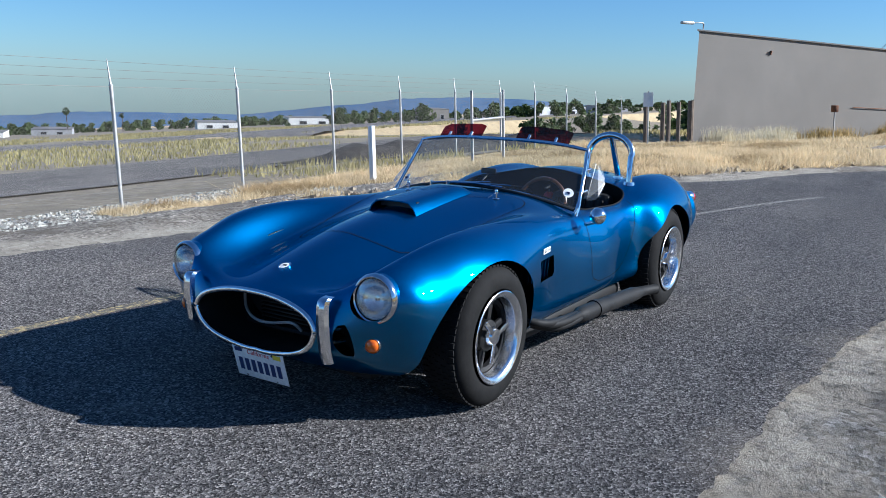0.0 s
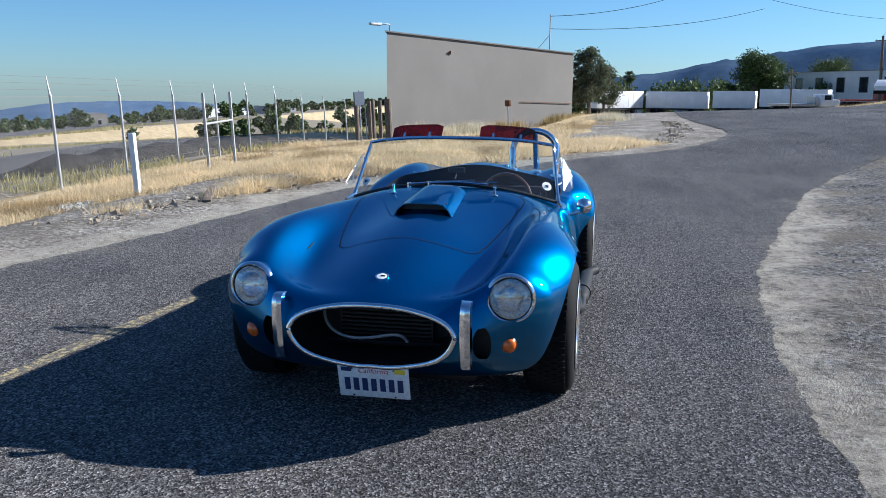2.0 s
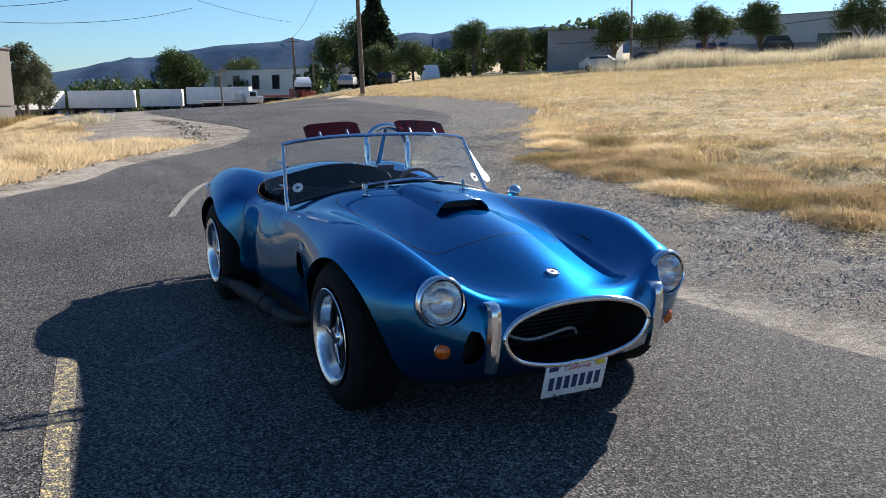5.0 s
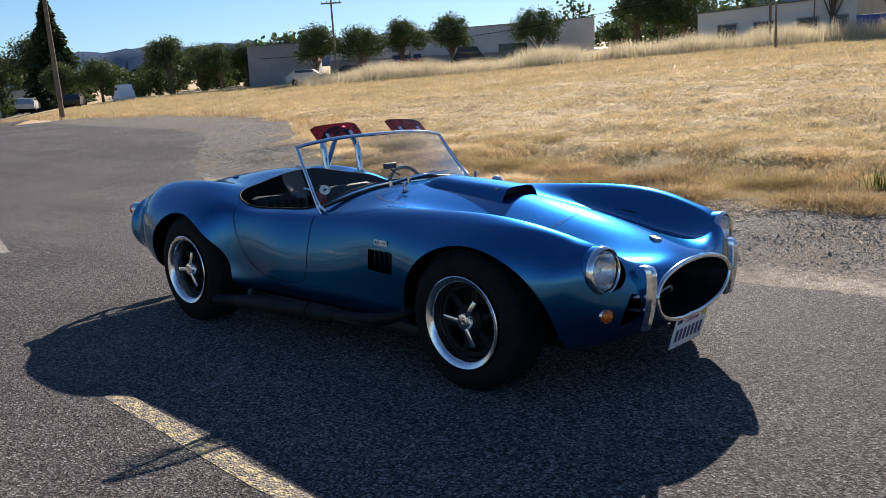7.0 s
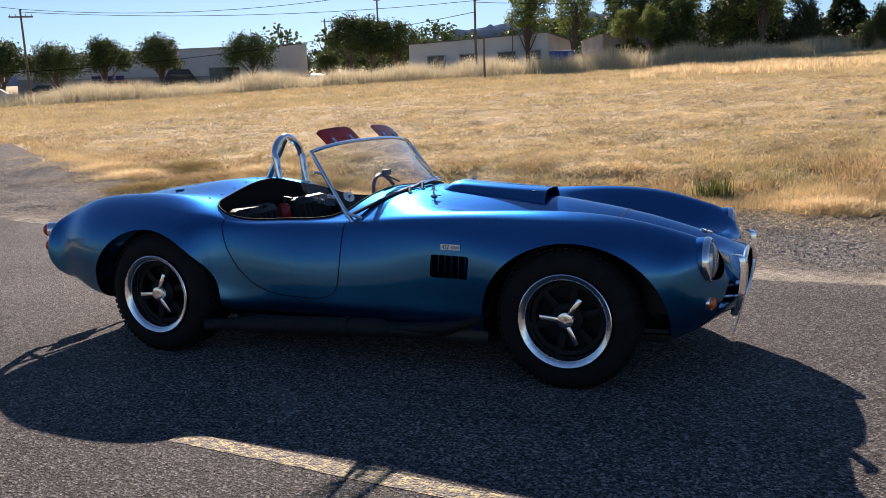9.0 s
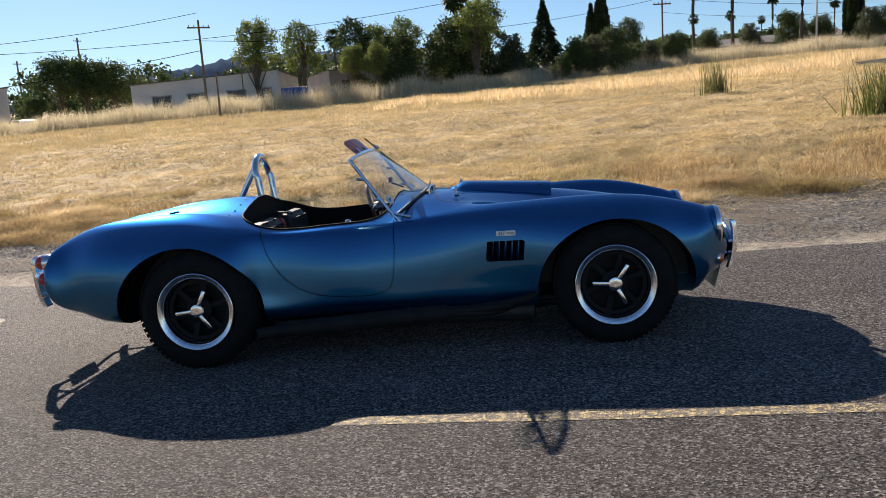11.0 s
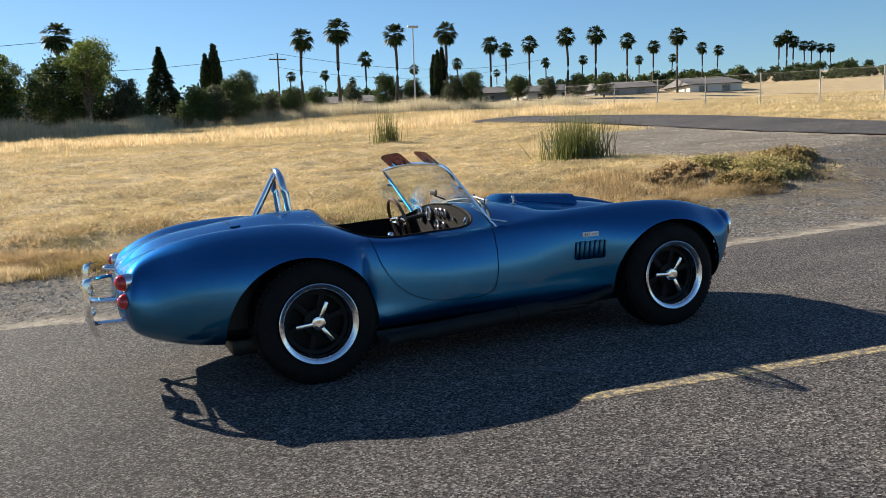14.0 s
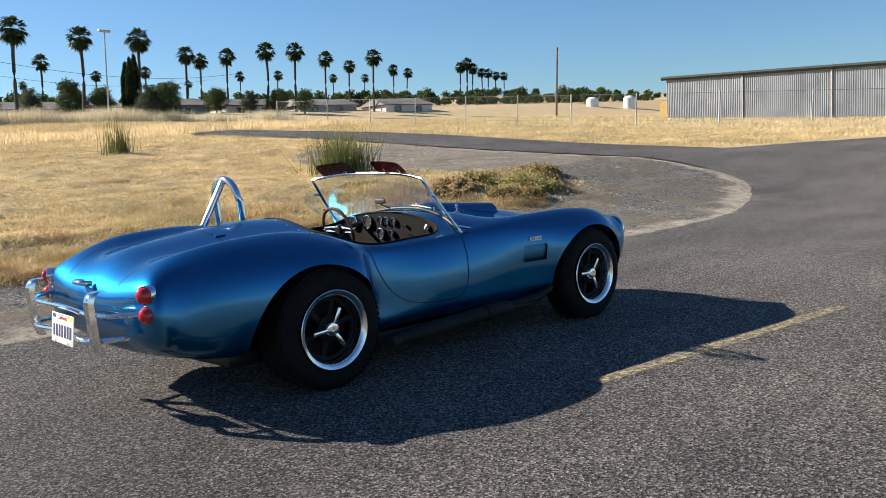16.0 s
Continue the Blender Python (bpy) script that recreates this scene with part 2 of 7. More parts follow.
def glass_pane(name, tint=(1, 1, 1), clear=0.9, rough=0.0, gloss=0.07):
    """Thin glass: mostly clear, with a Fresnel gloss."""
    m, nt, b = nodes_of(name)
    tr = nt.nodes.new("ShaderNodeBsdfTransparent")
    tr.inputs["Color"].default_value = (*tint, 1)
    gl = nt.nodes.new("ShaderNodeBsdfGlossy")
    gl.inputs["Roughness"].default_value = rough
    lw = nt.nodes.new("ShaderNodeLayerWeight")
    lw.inputs["Blend"].default_value = 0.5
    pw = nt.nodes.new("ShaderNodeMath")
    pw.operation = "POWER"
    pw.inputs[1].default_value = 4.0
    nt.links.new(lw.outputs["Facing"], pw.inputs[0])
    fr = nt.nodes.new("ShaderNodeMath")
    fr.operation, fr.inputs[1].default_value, fr.inputs[2].default_value = "MULTIPLY_ADD", 0.85, gloss
    nt.links.new(pw.outputs[0], fr.inputs[0])
    mx = nt.nodes.new("ShaderNodeMixShader")
    nt.links.new(fr.outputs[0], mx.inputs[0])
    nt.links.new(tr.outputs[0], mx.inputs[1])
    nt.links.new(gl.outputs[0], mx.inputs[2])
    dirt = nt.nodes.new("ShaderNodeBsdfDiffuse")
    dirt.inputs["Color"].default_value = (0.55, 0.55, 0.5, 1)
    mx2 = nt.nodes.new("ShaderNodeMixShader")
    d = ramp(nt, noise_tex(nt, 9, 8, 0.7), [(0.35, (0.02, 0.02, 0.02)), (0.8, (1 - clear,) * 3)])
    nt.links.new(d, mx2.inputs[0])
    nt.links.new(mx.outputs[0], mx2.inputs[1])
    nt.links.new(dirt.outputs[0], mx2.inputs[2])
    nt.links.new(mx2.outputs[0], nt.nodes["Material Output"].inputs["Surface"])
    return m


M = dict(
    paint=car_paint(),
    chrome=surface("chrome", (0.78, 0.79, 0.8), (0.88, 0.88, 0.88), 6, 0.10, 1.0, 0.02),
    polished=surface("polished_aluminium", (0.84, 0.85, 0.86), (0.93, 0.93, 0.93), 9, 0.2, 1.0, 0.05),
    silver=surface("silvered_reflector", (0.92, 0.92, 0.90), (0.98, 0.98, 0.96), 40, 0.05, 1.0, 0.35, 45),
    rubber=surface("tyre_rubber", (0.006, 0.006, 0.006), (0.014, 0.0138, 0.0135), 12, 0.8, 0, 0.3, spec=0.15),
    wire=surface("weathered_fence_wire", (0.13, 0.12, 0.105), (0.22, 0.205, 0.18), 5, 0.6, 0.15, 0.1),
    black=surface("black_paint", (0.006, 0.006, 0.007), (0.012, 0.012, 0.012), 8, 0.5, 0, 0.1),
    leather=surface("black_leather", (0.007, 0.007, 0.007), (0.016, 0.0155, 0.015), 10, 0.55, 0, 0.4, 140, spec=0.25),
    vinyl=surface("matt_black_vinyl", (0.004, 0.004, 0.004), (0.009, 0.009, 0.009), 10, 0.75, 0, 0.3, 140, spec=0.12),
    wheel_dark=surface("dark_cast_wheel", (0.003, 0.003, 0.003), (0.008, 0.008, 0.009), 14, 0.65, 0.0, 0.2, spec=0.25),
    exhaust=surface("black_heat_coating", (0.008, 0.008, 0.0085), (0.018, 0.018, 0.018), 9, 0.65, 0.0, 0.2, spec=0.2),
    amber=surface("amber_lens", (0.55, 0.085, 0.004), (0.75, 0.16, 0.01), 30, 0.15, 0, 0.1, coat=0.5),
    red_lens=surface("red_lens", (0.42, 0.01, 0.015), (0.6, 0.02, 0.02), 30, 0.12, 0, 0.1, coat=0.6),
    red_paint=surface("red_paint", (0.35, 0.01, 0.012), (0.5, 0.02, 0.02), 10, 0.35),
    glass=glass_pane("windscreen_glass", (0.93, 0.97, 0.95), 0.975),
    wing_glass=glass_pane("hazy_acrylic", (0.94, 0.97, 0.97), 0.985, 0.26, 0.06),
    lamp_glass=glass_pane("lamp_glass", (0.97, 0.98, 0.98), 0.78, 0.02, 0.22),
    visor=glass_pane("red_tinted_acrylic", (0.13, 0.008, 0.015), 0.95, 0.05),
    white=surface("white_enamel", (0.74, 0.74, 0.72), (0.84, 0.84, 0.82), 8, 0.4, 0, 0.05),
    navy=plain("navy_print", (0.02, 0.035, 0.12), 0.5),
    gold=plain("yellow_sticker", (0.75, 0.6, 0.05), 0.5),
    red_ink=plain("red_print", (0.5, 0.05, 0.06), 0.5),
    wood=surface("weathered_wood", (0.10, 0.075, 0.055), (0.2, 0.155, 0.115), 5, 0.85, 0, 0.6, 40),
    rim_wood=surface("varnished_wood", (0.09, 0.035, 0.015), (0.16, 0.07, 0.03), 12, 0.3, 0, 0.1, coat=0.5),
    asphalt=asphalt(),
    line=worn_line("worn_yellow_road_paint", (0.50, 0.39, 0.17), 0.53),
    line_pale=worn_line("faded_road_paint", (0.36, 0.34, 0.29), 0.52),
    scuff=worn_line("pale_scuff", (0.40, 0.39, 0.37), 0.56),
    shoulder=shoulder("gravel_and_sand_shoulder", 0.58, (0.128, 0.124, 0.118)),
    verge=shoulder("gravel_and_sand_verge", 0.75, (0.29, 0.262, 0.222)),
    bay=shoulder("pale_bay_gravel", 0.6, (0.22, 0.198, 0.168)),
    earth=soil("dry_field_earth", (0.34, 0.255, 0.14), (0.56, 0.44, 0.26), 14, (0.48, 0.37, 0.21), 0.5),
    thatch=soil("straw_thatch", (0.29, 0.215, 0.11), (0.52, 0.40, 0.215), 40, (0.36, 0.27, 0.13), 0.3),
    near_black=soil("near_black_ground", (0.022, 0.020, 0.019), (0.05, 0.045, 0.04), 8, (0.06, 0.055, 0.05), 0.4),
    airfield=soil("airfield_ground", (0.17, 0.145, 0.11), (0.27, 0.23, 0.155), 6, (0.20, 0.175, 0.145), 0.4),
    straw=leafy("dry_grass", (0.60, 0.485, 0.285), (0.84, 0.71, 0.465), 0.8, 0.20, 0.7),
    straw_tall=leafy("pale_tall_grass", (0.58, 0.44, 0.26), (0.92, 0.76, 0.53), 0.8, 0.5, 0.4),
    straw_edge=leafy("brown_edge_grass", (0.29, 0.21, 0.115), (0.62, 0.47, 0.29), 0.8, 0.5, 0.6),
    weeds=leafy("pale_dry_weeds", (0.44, 0.37, 0.25), (0.80, 0.72, 0.55), 0.8),
    green_grass_dry=leafy("yellow_green_grass", (0.25, 0.215, 0.09), (0.48, 0.41, 0.20), 0.8),
    reed=leafy("green_reeds", (0.05, 0.07, 0.02), (0.20, 0.2, 0.07), 0.6),
    dry_weed=leafy("brown_green_weeds", (0.19, 0.145, 0.06), (0.46, 0.34, 0.16), 0.8),
    stone=leafy("grey_stone", (0.18, 0.174, 0.165), (0.46, 0.44, 0.41), 0.9, 0.0),
    stone_pale=leafy("pale_stone", (0.20, 0.195, 0.185), (0.52, 0.50, 0.46), 0.9, 0.0),
    clod=leafy("earth_clod", (0.18, 0.14, 0.10), (0.40, 0.33, 0.25), 0.95, 0.0),
    leaf=leafy("green_leaves", (0.030, 0.052, 0.016), (0.095, 0.135, 0.042), 0.6, 0.25),
    leaf_light=leafy("light_green_leaves", (0.07, 0.105, 0.025), (0.24, 0.29, 0.085), 0.6, 0.42),
    leaf_dark=leafy("dark_needles", (0.014, 0.026, 0.012), (0.045, 0.068, 0.028), 0.6, 0.2),
    leaf_grey=leafy("grey_green_leaves", (0.045, 0.06, 0.035), (0.13, 0.145, 0.09)),
    frond=leafy("palm_fronds", (0.018, 0.036, 0.012), (0.06, 0.085, 0.03)),
    bark=surface("bark", (0.07, 0.055, 0.042), (0.15, 0.12, 0.09), 6, 0.9, 0, 0.8, 25),
    palm_bark=surface("palm_bark", (0.035, 0.028, 0.022), (0.085, 0.068, 0.052), 6, 0.9, 0, 0.8, 25),
    galv=surface("galvanised_steel", (0.34, 0.34, 0.33), (0.52, 0.51, 0.49), 5, 0.5, 0.55, 0.1),
    stucco=surface("beige_stucco", (0.182, 0.167, 0.147), (0.225, 0.207, 0.183), 0.35, 0.9, 0, 0.5, 30),
    stucco_white=surface("off_white_wall", (0.52, 0.52, 0.50), (0.66, 0.65, 0.62), 0.4, 0.85, 0, 0.3, 14),
    stucco_grey=surface("grey_wall", (0.22, 0.225, 0.235), (0.32, 0.32, 0.33), 0.4, 0.85, 0, 0.3, 14),
    trailer_white=surface("white_trailer_paint", (0.66, 0.68, 0.70), (0.8, 0.81, 0.82), 0.7, 0.45, 0, 0.1),
    corrugated=surface("corrugated_steel", (0.29, 0.31, 0.335), (0.42, 0.44, 0.465), 0.6, 0.5, 0.3, 0.1),
    dark_glass=surface("dark_window_glass", (0.012, 0.014, 0.018), (0.03, 0.034, 0.04), 3, 0.12, 0, 0.02),
    ochre=surface("ochre_paint", (0.36, 0.22, 0.05), (0.46, 0.30, 0.08), 3, 0.6),
    roof_dark=surface("dark_green_roofing", (0.018, 0.028, 0.028), (0.035, 0.048, 0.046), 2, 0.7),
    roof=surface("grey_roofing", (0.10, 0.10, 0.10), (0.18, 0.17, 0.165), 1, 0.85, 0, 0.4, 20),
    # distance haze is put into the hills' base colours as blue
    hill=surface("hazed_wooded_hill", (0.040, 0.075, 0.135), (0.085, 0.125, 0.185), 0.009, 0.95, 0, 0.0, 0.05, spec=0.0),
    hill_far=surface("hazed_far_hill", (0.065, 0.115, 0.20), (0.10, 0.155, 0.24), 0.006, 0.95, 0, 0.0, 0.03, spec=0.0),
    blue_paint=surface("blue_paint", (0.01, 0.06, 0.25), (0.02, 0.1, 0.35), 3, 0.6),
    truck_red=surface("faded_red_paint", (0.22, 0.04, 0.03), (0.34, 0.07, 0.05), 3, 0.5),
    cable=surface("cable_black", (0.01, 0.01, 0.01), (0.02, 0.02, 0.02), 4, 0.95, 0, 0, spec=0.0),
    rust=surface("rusty_steel", (0.12, 0.05, 0.025), (0.24, 0.11, 0.055), 6, 0.85, 0.1, 0.5),
)


# ---- mesh helpers ----
def part(name, bm, material, parent=None, label="", smooth=True):
    """Links a bmesh as one mesh object under a thing or a part."""
    me = bpy.data.meshes.new(name)
    bm.to_mesh(me)
    bm.free()
    for p in me.polygons:
        p.use_smooth = smooth
    if smooth:
        me.set_sharp_from_angle(angle=radians(38))
    for mt in material if isinstance(material, (list, tuple)) else [material]:
        me.materials.append(mt)
    ob = new(name, me)
    ob.parent = parent
    return tagged(ob, label)


def thing(name, label, category, at=None, group="", kind=""):
    ob = tagged(new(name), label, category, group, kind)
    if at is not None:
        ob.matrix_basis = at
    return ob


def box(bm, c, s, rot=None, bevel=0.0):
    m = Matrix.Translation(c) @ (rot.to_4x4() if rot else Matrix()) @ Matrix.Diagonal((*s, 1))
    g = bmesh.ops.create_cube(bm, size=1, matrix=m)
    if bevel:
        es = list({e for v in g["verts"] for e in v.link_edges})
        bmesh.ops.bevel(bm, geom=es, offset=bevel, segments=2, profile=0.5, affect="EDGES", clamp_overlap=True)
    return bm


def rod(bm, a, b, r1, r2=None, seg=8, caps=True):
    a, b = Vector(a), Vector(b)
    d = b - a
    q = d.to_track_quat("Z", "Y").to_matrix().to_4x4()
    bmesh.ops.create_cone(bm, cap_ends=caps, segments=seg, radius1=r1, radius2=r1 if r2 is None else r2, depth=d.length, matrix=Matrix.Translation((a + b) / 2) @ q)
    return bm


def tube(bm, pts, r, seg=8, closed=False, caps=True):
    """A round tube along points; r is a number or a list."""
    pts = [Vector(p) for p in pts]
    n = len(pts)
    rings, up = [], Vector((0, 0, 1))
    for i, p in enumerate(pts):
        a = pts[(i - 1) % n] if closed or i else p
        b = pts[(i + 1) % n] if closed or i < n - 1 else p
        d = (b - a).normalized()
        side = d.cross(up)
        side = side.normalized() if side.length > 1e-3 else Vector((1, 0, 0))
        nor = side.cross(d)
        rad = r[i] if isinstance(r, (list, tuple)) else r
        rings.append([bm.verts.new(p + (side * math.cos(k * 2 * math.pi / seg) + nor * math.sin(k * 2 * math.pi / seg)) * rad) for k in range(seg)])
    for i in range(n if closed else n - 1):
        A, B = rings[i], rings[(i + 1) % n]
        for k in range(seg):
            bm.faces.new((A[k], A[(k + 1) % seg], B[(k + 1) % seg], B[k]))
    if caps and not closed:
        bm.faces.new(rings[0][::-1])
        bm.faces.new(rings[-1])
    return bm


def lathe(bm, prof, seg=32, axis="Y", center=(0, 0, 0)):
    """Turns a profile of (along, radius) round an axis."""
    rings = []
    for a, r in prof:
        ring = []
        for k in range(seg):
            c, s = r * math.cos(2 * math.pi * k / seg), r * math.sin(2 * math.pi * k / seg)
            v = {"Y": (c, a, s), "X": (a, c, s), "Z": (c, s, a)}[axis]
            ring.append(bm.verts.new(Vector(v) + Vector(center)))
        rings.append(ring)
    for A, B in zip(rings, rings[1:]):
        for k in range(seg):
            bm.faces.new((A[k], A[(k + 1) % seg], B[(k + 1) % seg], B[k]))
    return rings


def smoothstep(a, b, x):
    t = np.clip((x - a) / (b - a), 0, 1)
    return t * t * (3 - 2 * t)


def spline(u, knots, values):
    """Natural cubic spline through values (n x k) at the knots, at u."""
    x, y = np.asarray(knots, float), np.asarray(values, float)
    n, h = len(x), np.diff(x)
    A, R = np.eye(n), np.zeros_like(y)
    for i in range(1, n - 1):
        A[i, i - 1:i + 2] = h[i - 1], 2 * (h[i - 1] + h[i]), h[i]
        R[i] = 6 * ((y[i + 1] - y[i]) / h[i] - (y[i] - y[i - 1]) / h[i - 1])
    m2 = np.linalg.solve(A, R)
    u = np.asarray(u, float)
    i = np.clip(np.searchsorted(x, u) - 1, 0, n - 2)
    a, b = (x[i + 1] - u)[:, None], (u - x[i])[:, None]
    hh = h[i][:, None]
    return (m2[i] * a ** 3 + m2[i + 1] * b ** 3) / (6 * hh) + (y[i] / hh - m2[i] * hh / 6) * a + (y[i + 1] / hh - m2[i + 1] * hh / 6) * b


def bend(pts, n):
    """n points along a smooth curve through pts."""
    pts = np.asarray(pts, float)
    d = np.r_[0, np.cumsum(np.linalg.norm(np.diff(pts, axis=0), axis=1))]
    return spline(np.linspace(0, d[-1], n), d, pts)


# ---- ground and road ----
def terrain(x, y):
    """Height of the ground: the road is banked, so the land beside it falls away and rises."""
    x, y = np.asarray(x, float), np.asarray(y, float)
    dx = np.maximum(np.maximum(-14 - x, x - 14), 0)
    dy = np.maximum(np.maximum((-4.4 - y) * 1.7, y - 2.6), 0)
    w = smoothstep(0, 6, np.hypot(dx, dy))
    dip = -0.034 * np.maximum(-x - 42, 0) * smoothstep(-0.5, -0.22, -y / np.maximum(-x, 1))
    north = 0.0105 * np.maximum(y - 1, 0) * np.maximum(y, 0) / np.maximum(np.hypot(x, y), 1)
    west = 0.005 * np.maximum(-x - 6, 0) * (1 - smoothstep(0, 0.35, y / np.maximum(-x, 1)))
    hollow = -0.7 * smoothstep(-24, -37, x) * smoothstep(0.5, -4, y) * smoothstep(-20, -14, y) * smoothstep(-75, -60, x)
    east = -0.018 * np.maximum(np.hypot(x, y) - 45, 0) * smoothstep(20, 45, x) * smoothstep(100, 75, y)
    return hollow + east + (np.where(y < 0, 0.07, 0.055) * y + 0.024 * np.maximum(x, 0)) * w + dip * (y > -60) + north + west


def lift(x, y, z=0.0):
    return Vector((x, y, float(terrain(x, y)) + z))


UPRIGHT = Vector((0, 0, 1)).rotation_difference(Vector((0.02, -0.04, 1))).to_matrix().to_4x4()


def stand(x, y, z=0.0, turn=0.0, scale=1.0):
    """The pose of a thing that stands plumb on the ground."""
    return Matrix.Translation(lift(x, y, z)) @ UPRIGHT @ pose(0, 0, 0, 0, 0, turn) @ Matrix.Scale(scale, 4)


def sheet(name, xs, ys, zf, material, label, category):
    X, Y = np.meshgrid(xs, ys, indexing="ij")
    Z = zf(X, Y)
    nx, ny = X.shape
    me = bpy.data.meshes.new(name)
    idx = np.arange(nx * ny).reshape(nx, ny)
    faces = np.stack([idx[:-1, :-1], idx[1:, :-1], idx[1:, 1:], idx[:-1, 1:]], -1).reshape(-1, 4)
    me.from_pydata(np.stack([X, Y, Z], -1).reshape(-1, 3).tolist(), [], faces.tolist())
    me.polygons.foreach_set("use_smooth", [True] * len(me.polygons))
    for mt in material if isinstance(material, (list, tuple)) else [material]:
        me.materials.append(mt)
    return tagged(new(name, me), label, category, kind="structure")


def patchy(x, y, cell, seed):
    """Smooth random values between 0 and 1 over the plan."""
    rng = np.random.default_rng(seed)
    T = rng.random((64, 64))
    u, v = np.asarray(x) / cell, np.asarray(y) / cell
    i, j = np.floor(u).astype(int), np.floor(v).astype(int)
    f, g = u - i, v - j
    f, g = f * f * (3 - 2 * f), g * g * (3 - 2 * g)
    a, b = T[i % 64, j % 64] * (1 - f) + T[(i + 1) % 64, j % 64] * f, T[i % 64, (j + 1) % 64] * (1 - f) + T[(i + 1) % 64, (j + 1) % 64] * f
    return a * (1 - g) + b * g


def ribbon(name, left, right, n, cols, z, material, label, category, ragged=0.0, seed=0, rough=0.0, side=""):
    """A strip of ground between two edges, which may be ragged; side names the edge that lies on the road."""
    k = np.linspace(0, len(left) - 1, n)
    L, R = (spline(k, np.arange(len(e)), np.array(e, float)) if len(left) == len(right) else bend(e, n) for e in (left, right))
    rng = np.random.default_rng(seed)
    if ragged:
        for E in (L, R):
            along = np.r_[0, np.cumsum(np.linalg.norm(np.diff(E, axis=0), axis=1))]
            jit = sum(np.sin(along * f + rng.uniform(0, 6)) * a for f, a in ((0.8, 0.5), (2.2, 0.3), (5.5, 0.25), (13.0, 0.2), (31.0, 0.12)))
            E[:, 1] += ragged * (jit + rng.normal(0, 0.14, n))
    f = np.linspace(0, 1, cols + 1)
    P_ = L[:, None] + (R - L)[:, None] * f[None, :, None]
    X, Y = P_[..., 0], P_[..., 1]
    Z = terrain(X, Y) + z
    wide = np.linalg.norm(R - L, axis=1)[:, None]
    edge = {"L": f * wide, "R": (1 - f) * wide}.get(side, np.minimum(f, 1 - f) * wide)
    if rough:  # uneven ground, kept below the asphalt where it runs under it
        lump = np.maximum(rough * (patchy(X, Y, .55, seed) + .6 * patchy(X, Y, .2, seed + 1) + .4 * patchy(X, Y, .09, seed + 2) - 1.1), -.03)
        Z = Z + np.where(edge < .36, np.minimum(lump, .004), lump)
        edge = edge + .75 * (1 - smoothstep(-12, -6, X)) * (Y > 0)
    c = cols + 1
    idx = np.arange(n * c).reshape(n, c)
    faces = np.stack([idx[:-1, :-1], idx[:-1, 1:], idx[1:, 1:], idx[1:, :-1]], -1).reshape(-1, 4)
    me = bpy.data.meshes.new(name)
    me.from_pydata(np.stack([X, Y, Z], -1).reshape(-1, 3).tolist(), [], faces.tolist())
    me.polygons.foreach_set("use_smooth", [True] * len(me.polygons))
    me.attributes.new("edge", "FLOAT", "POINT").data.foreach_set("value", edge.reshape(-1).astype(np.float32))
    me.materials.append(material)
    if n > 2 and me.polygons[len(faces) // 2].normal.z < 0:
        me.flip_normals()
    return tagged(new(name, me), label, category, kind="structure")


_s = np.sinh(np.linspace(-1, 1, 221) * 7.2) / math.sinh(7.2) * 3200
ground = sheet("ground", _s, _s, lambda X, Y: terrain(X, Y) - 0.06, M["earth"], "dry earth of a mown grass field reaching to the horizon", "ground")

ROAD_L = [(-44.67, 15.72), (-33.52, 13.26), (-23.63, 11.33), (-17.56, 9.4), (-13.12, 6.46), (-8.79, 4.12), (-5.45, 3.07), (-1.9, 2.12), (1.5, 1.9), (5.48, 2.02), (7.38, 2.17), (9.67, 2.69), (12.96, 4.04), (14.83, 5.59), (15.18, 8.71), (15.45, 14.17), (16.43, 20.14), (17.22, 26.12), (17.02, 31.0), (16.5, 36.5)]
ROAD_R = [(-44.21, 4.23), (-33.19, 3.97), (-24.19, 4.24), (-18.15, 3.61), (-13.03, 0.36), (-9.66, -1.1), (-7.31, -2.58), (-3.34, -3.32), (-0.08, -3.9), (5.04, -4.56), (9.04, -4.73), (13.04, -4.29), (19.02, -1.28), (19.59, 1.23), (19.33, 5.28), (19.44, 12.26), (20.81, 18.22), (22.38, 26.19), (21.9, 33.0), (20.9, 40.0)]
road = ribbon("road", ROAD_L, ROAD_R, 1500, 16, 0.0, M["asphalt"], "worn dark grey asphalt road with light specks", "road", 0.05, 1)
ribbon("yard_road", [(-36.17, 3.55), (-44.29, 6.23), (-60.59, 13.58), (-91.13, 26.36)], [(-36.41, 9.55), (-44.61, 14.22), (-60.91, 21.57), (-91.39, 36.71)], 30, 4, -0.012, M["asphalt"], "asphalt drive towards the trailer yard", "road", 0.1, 2)
ribbon("side_road", [(18.51, -0.8), (23.98, 1.36), (31.95, 3.52), (59.93, 4.97)], [(18.68, 8.27), (23.86, 7.2), (31.85, 6.2), (59.82, 7.4)], 30, 4, -0.012, M["asphalt"], "asphalt road leading away past the shed", "road", 0.1, 3)
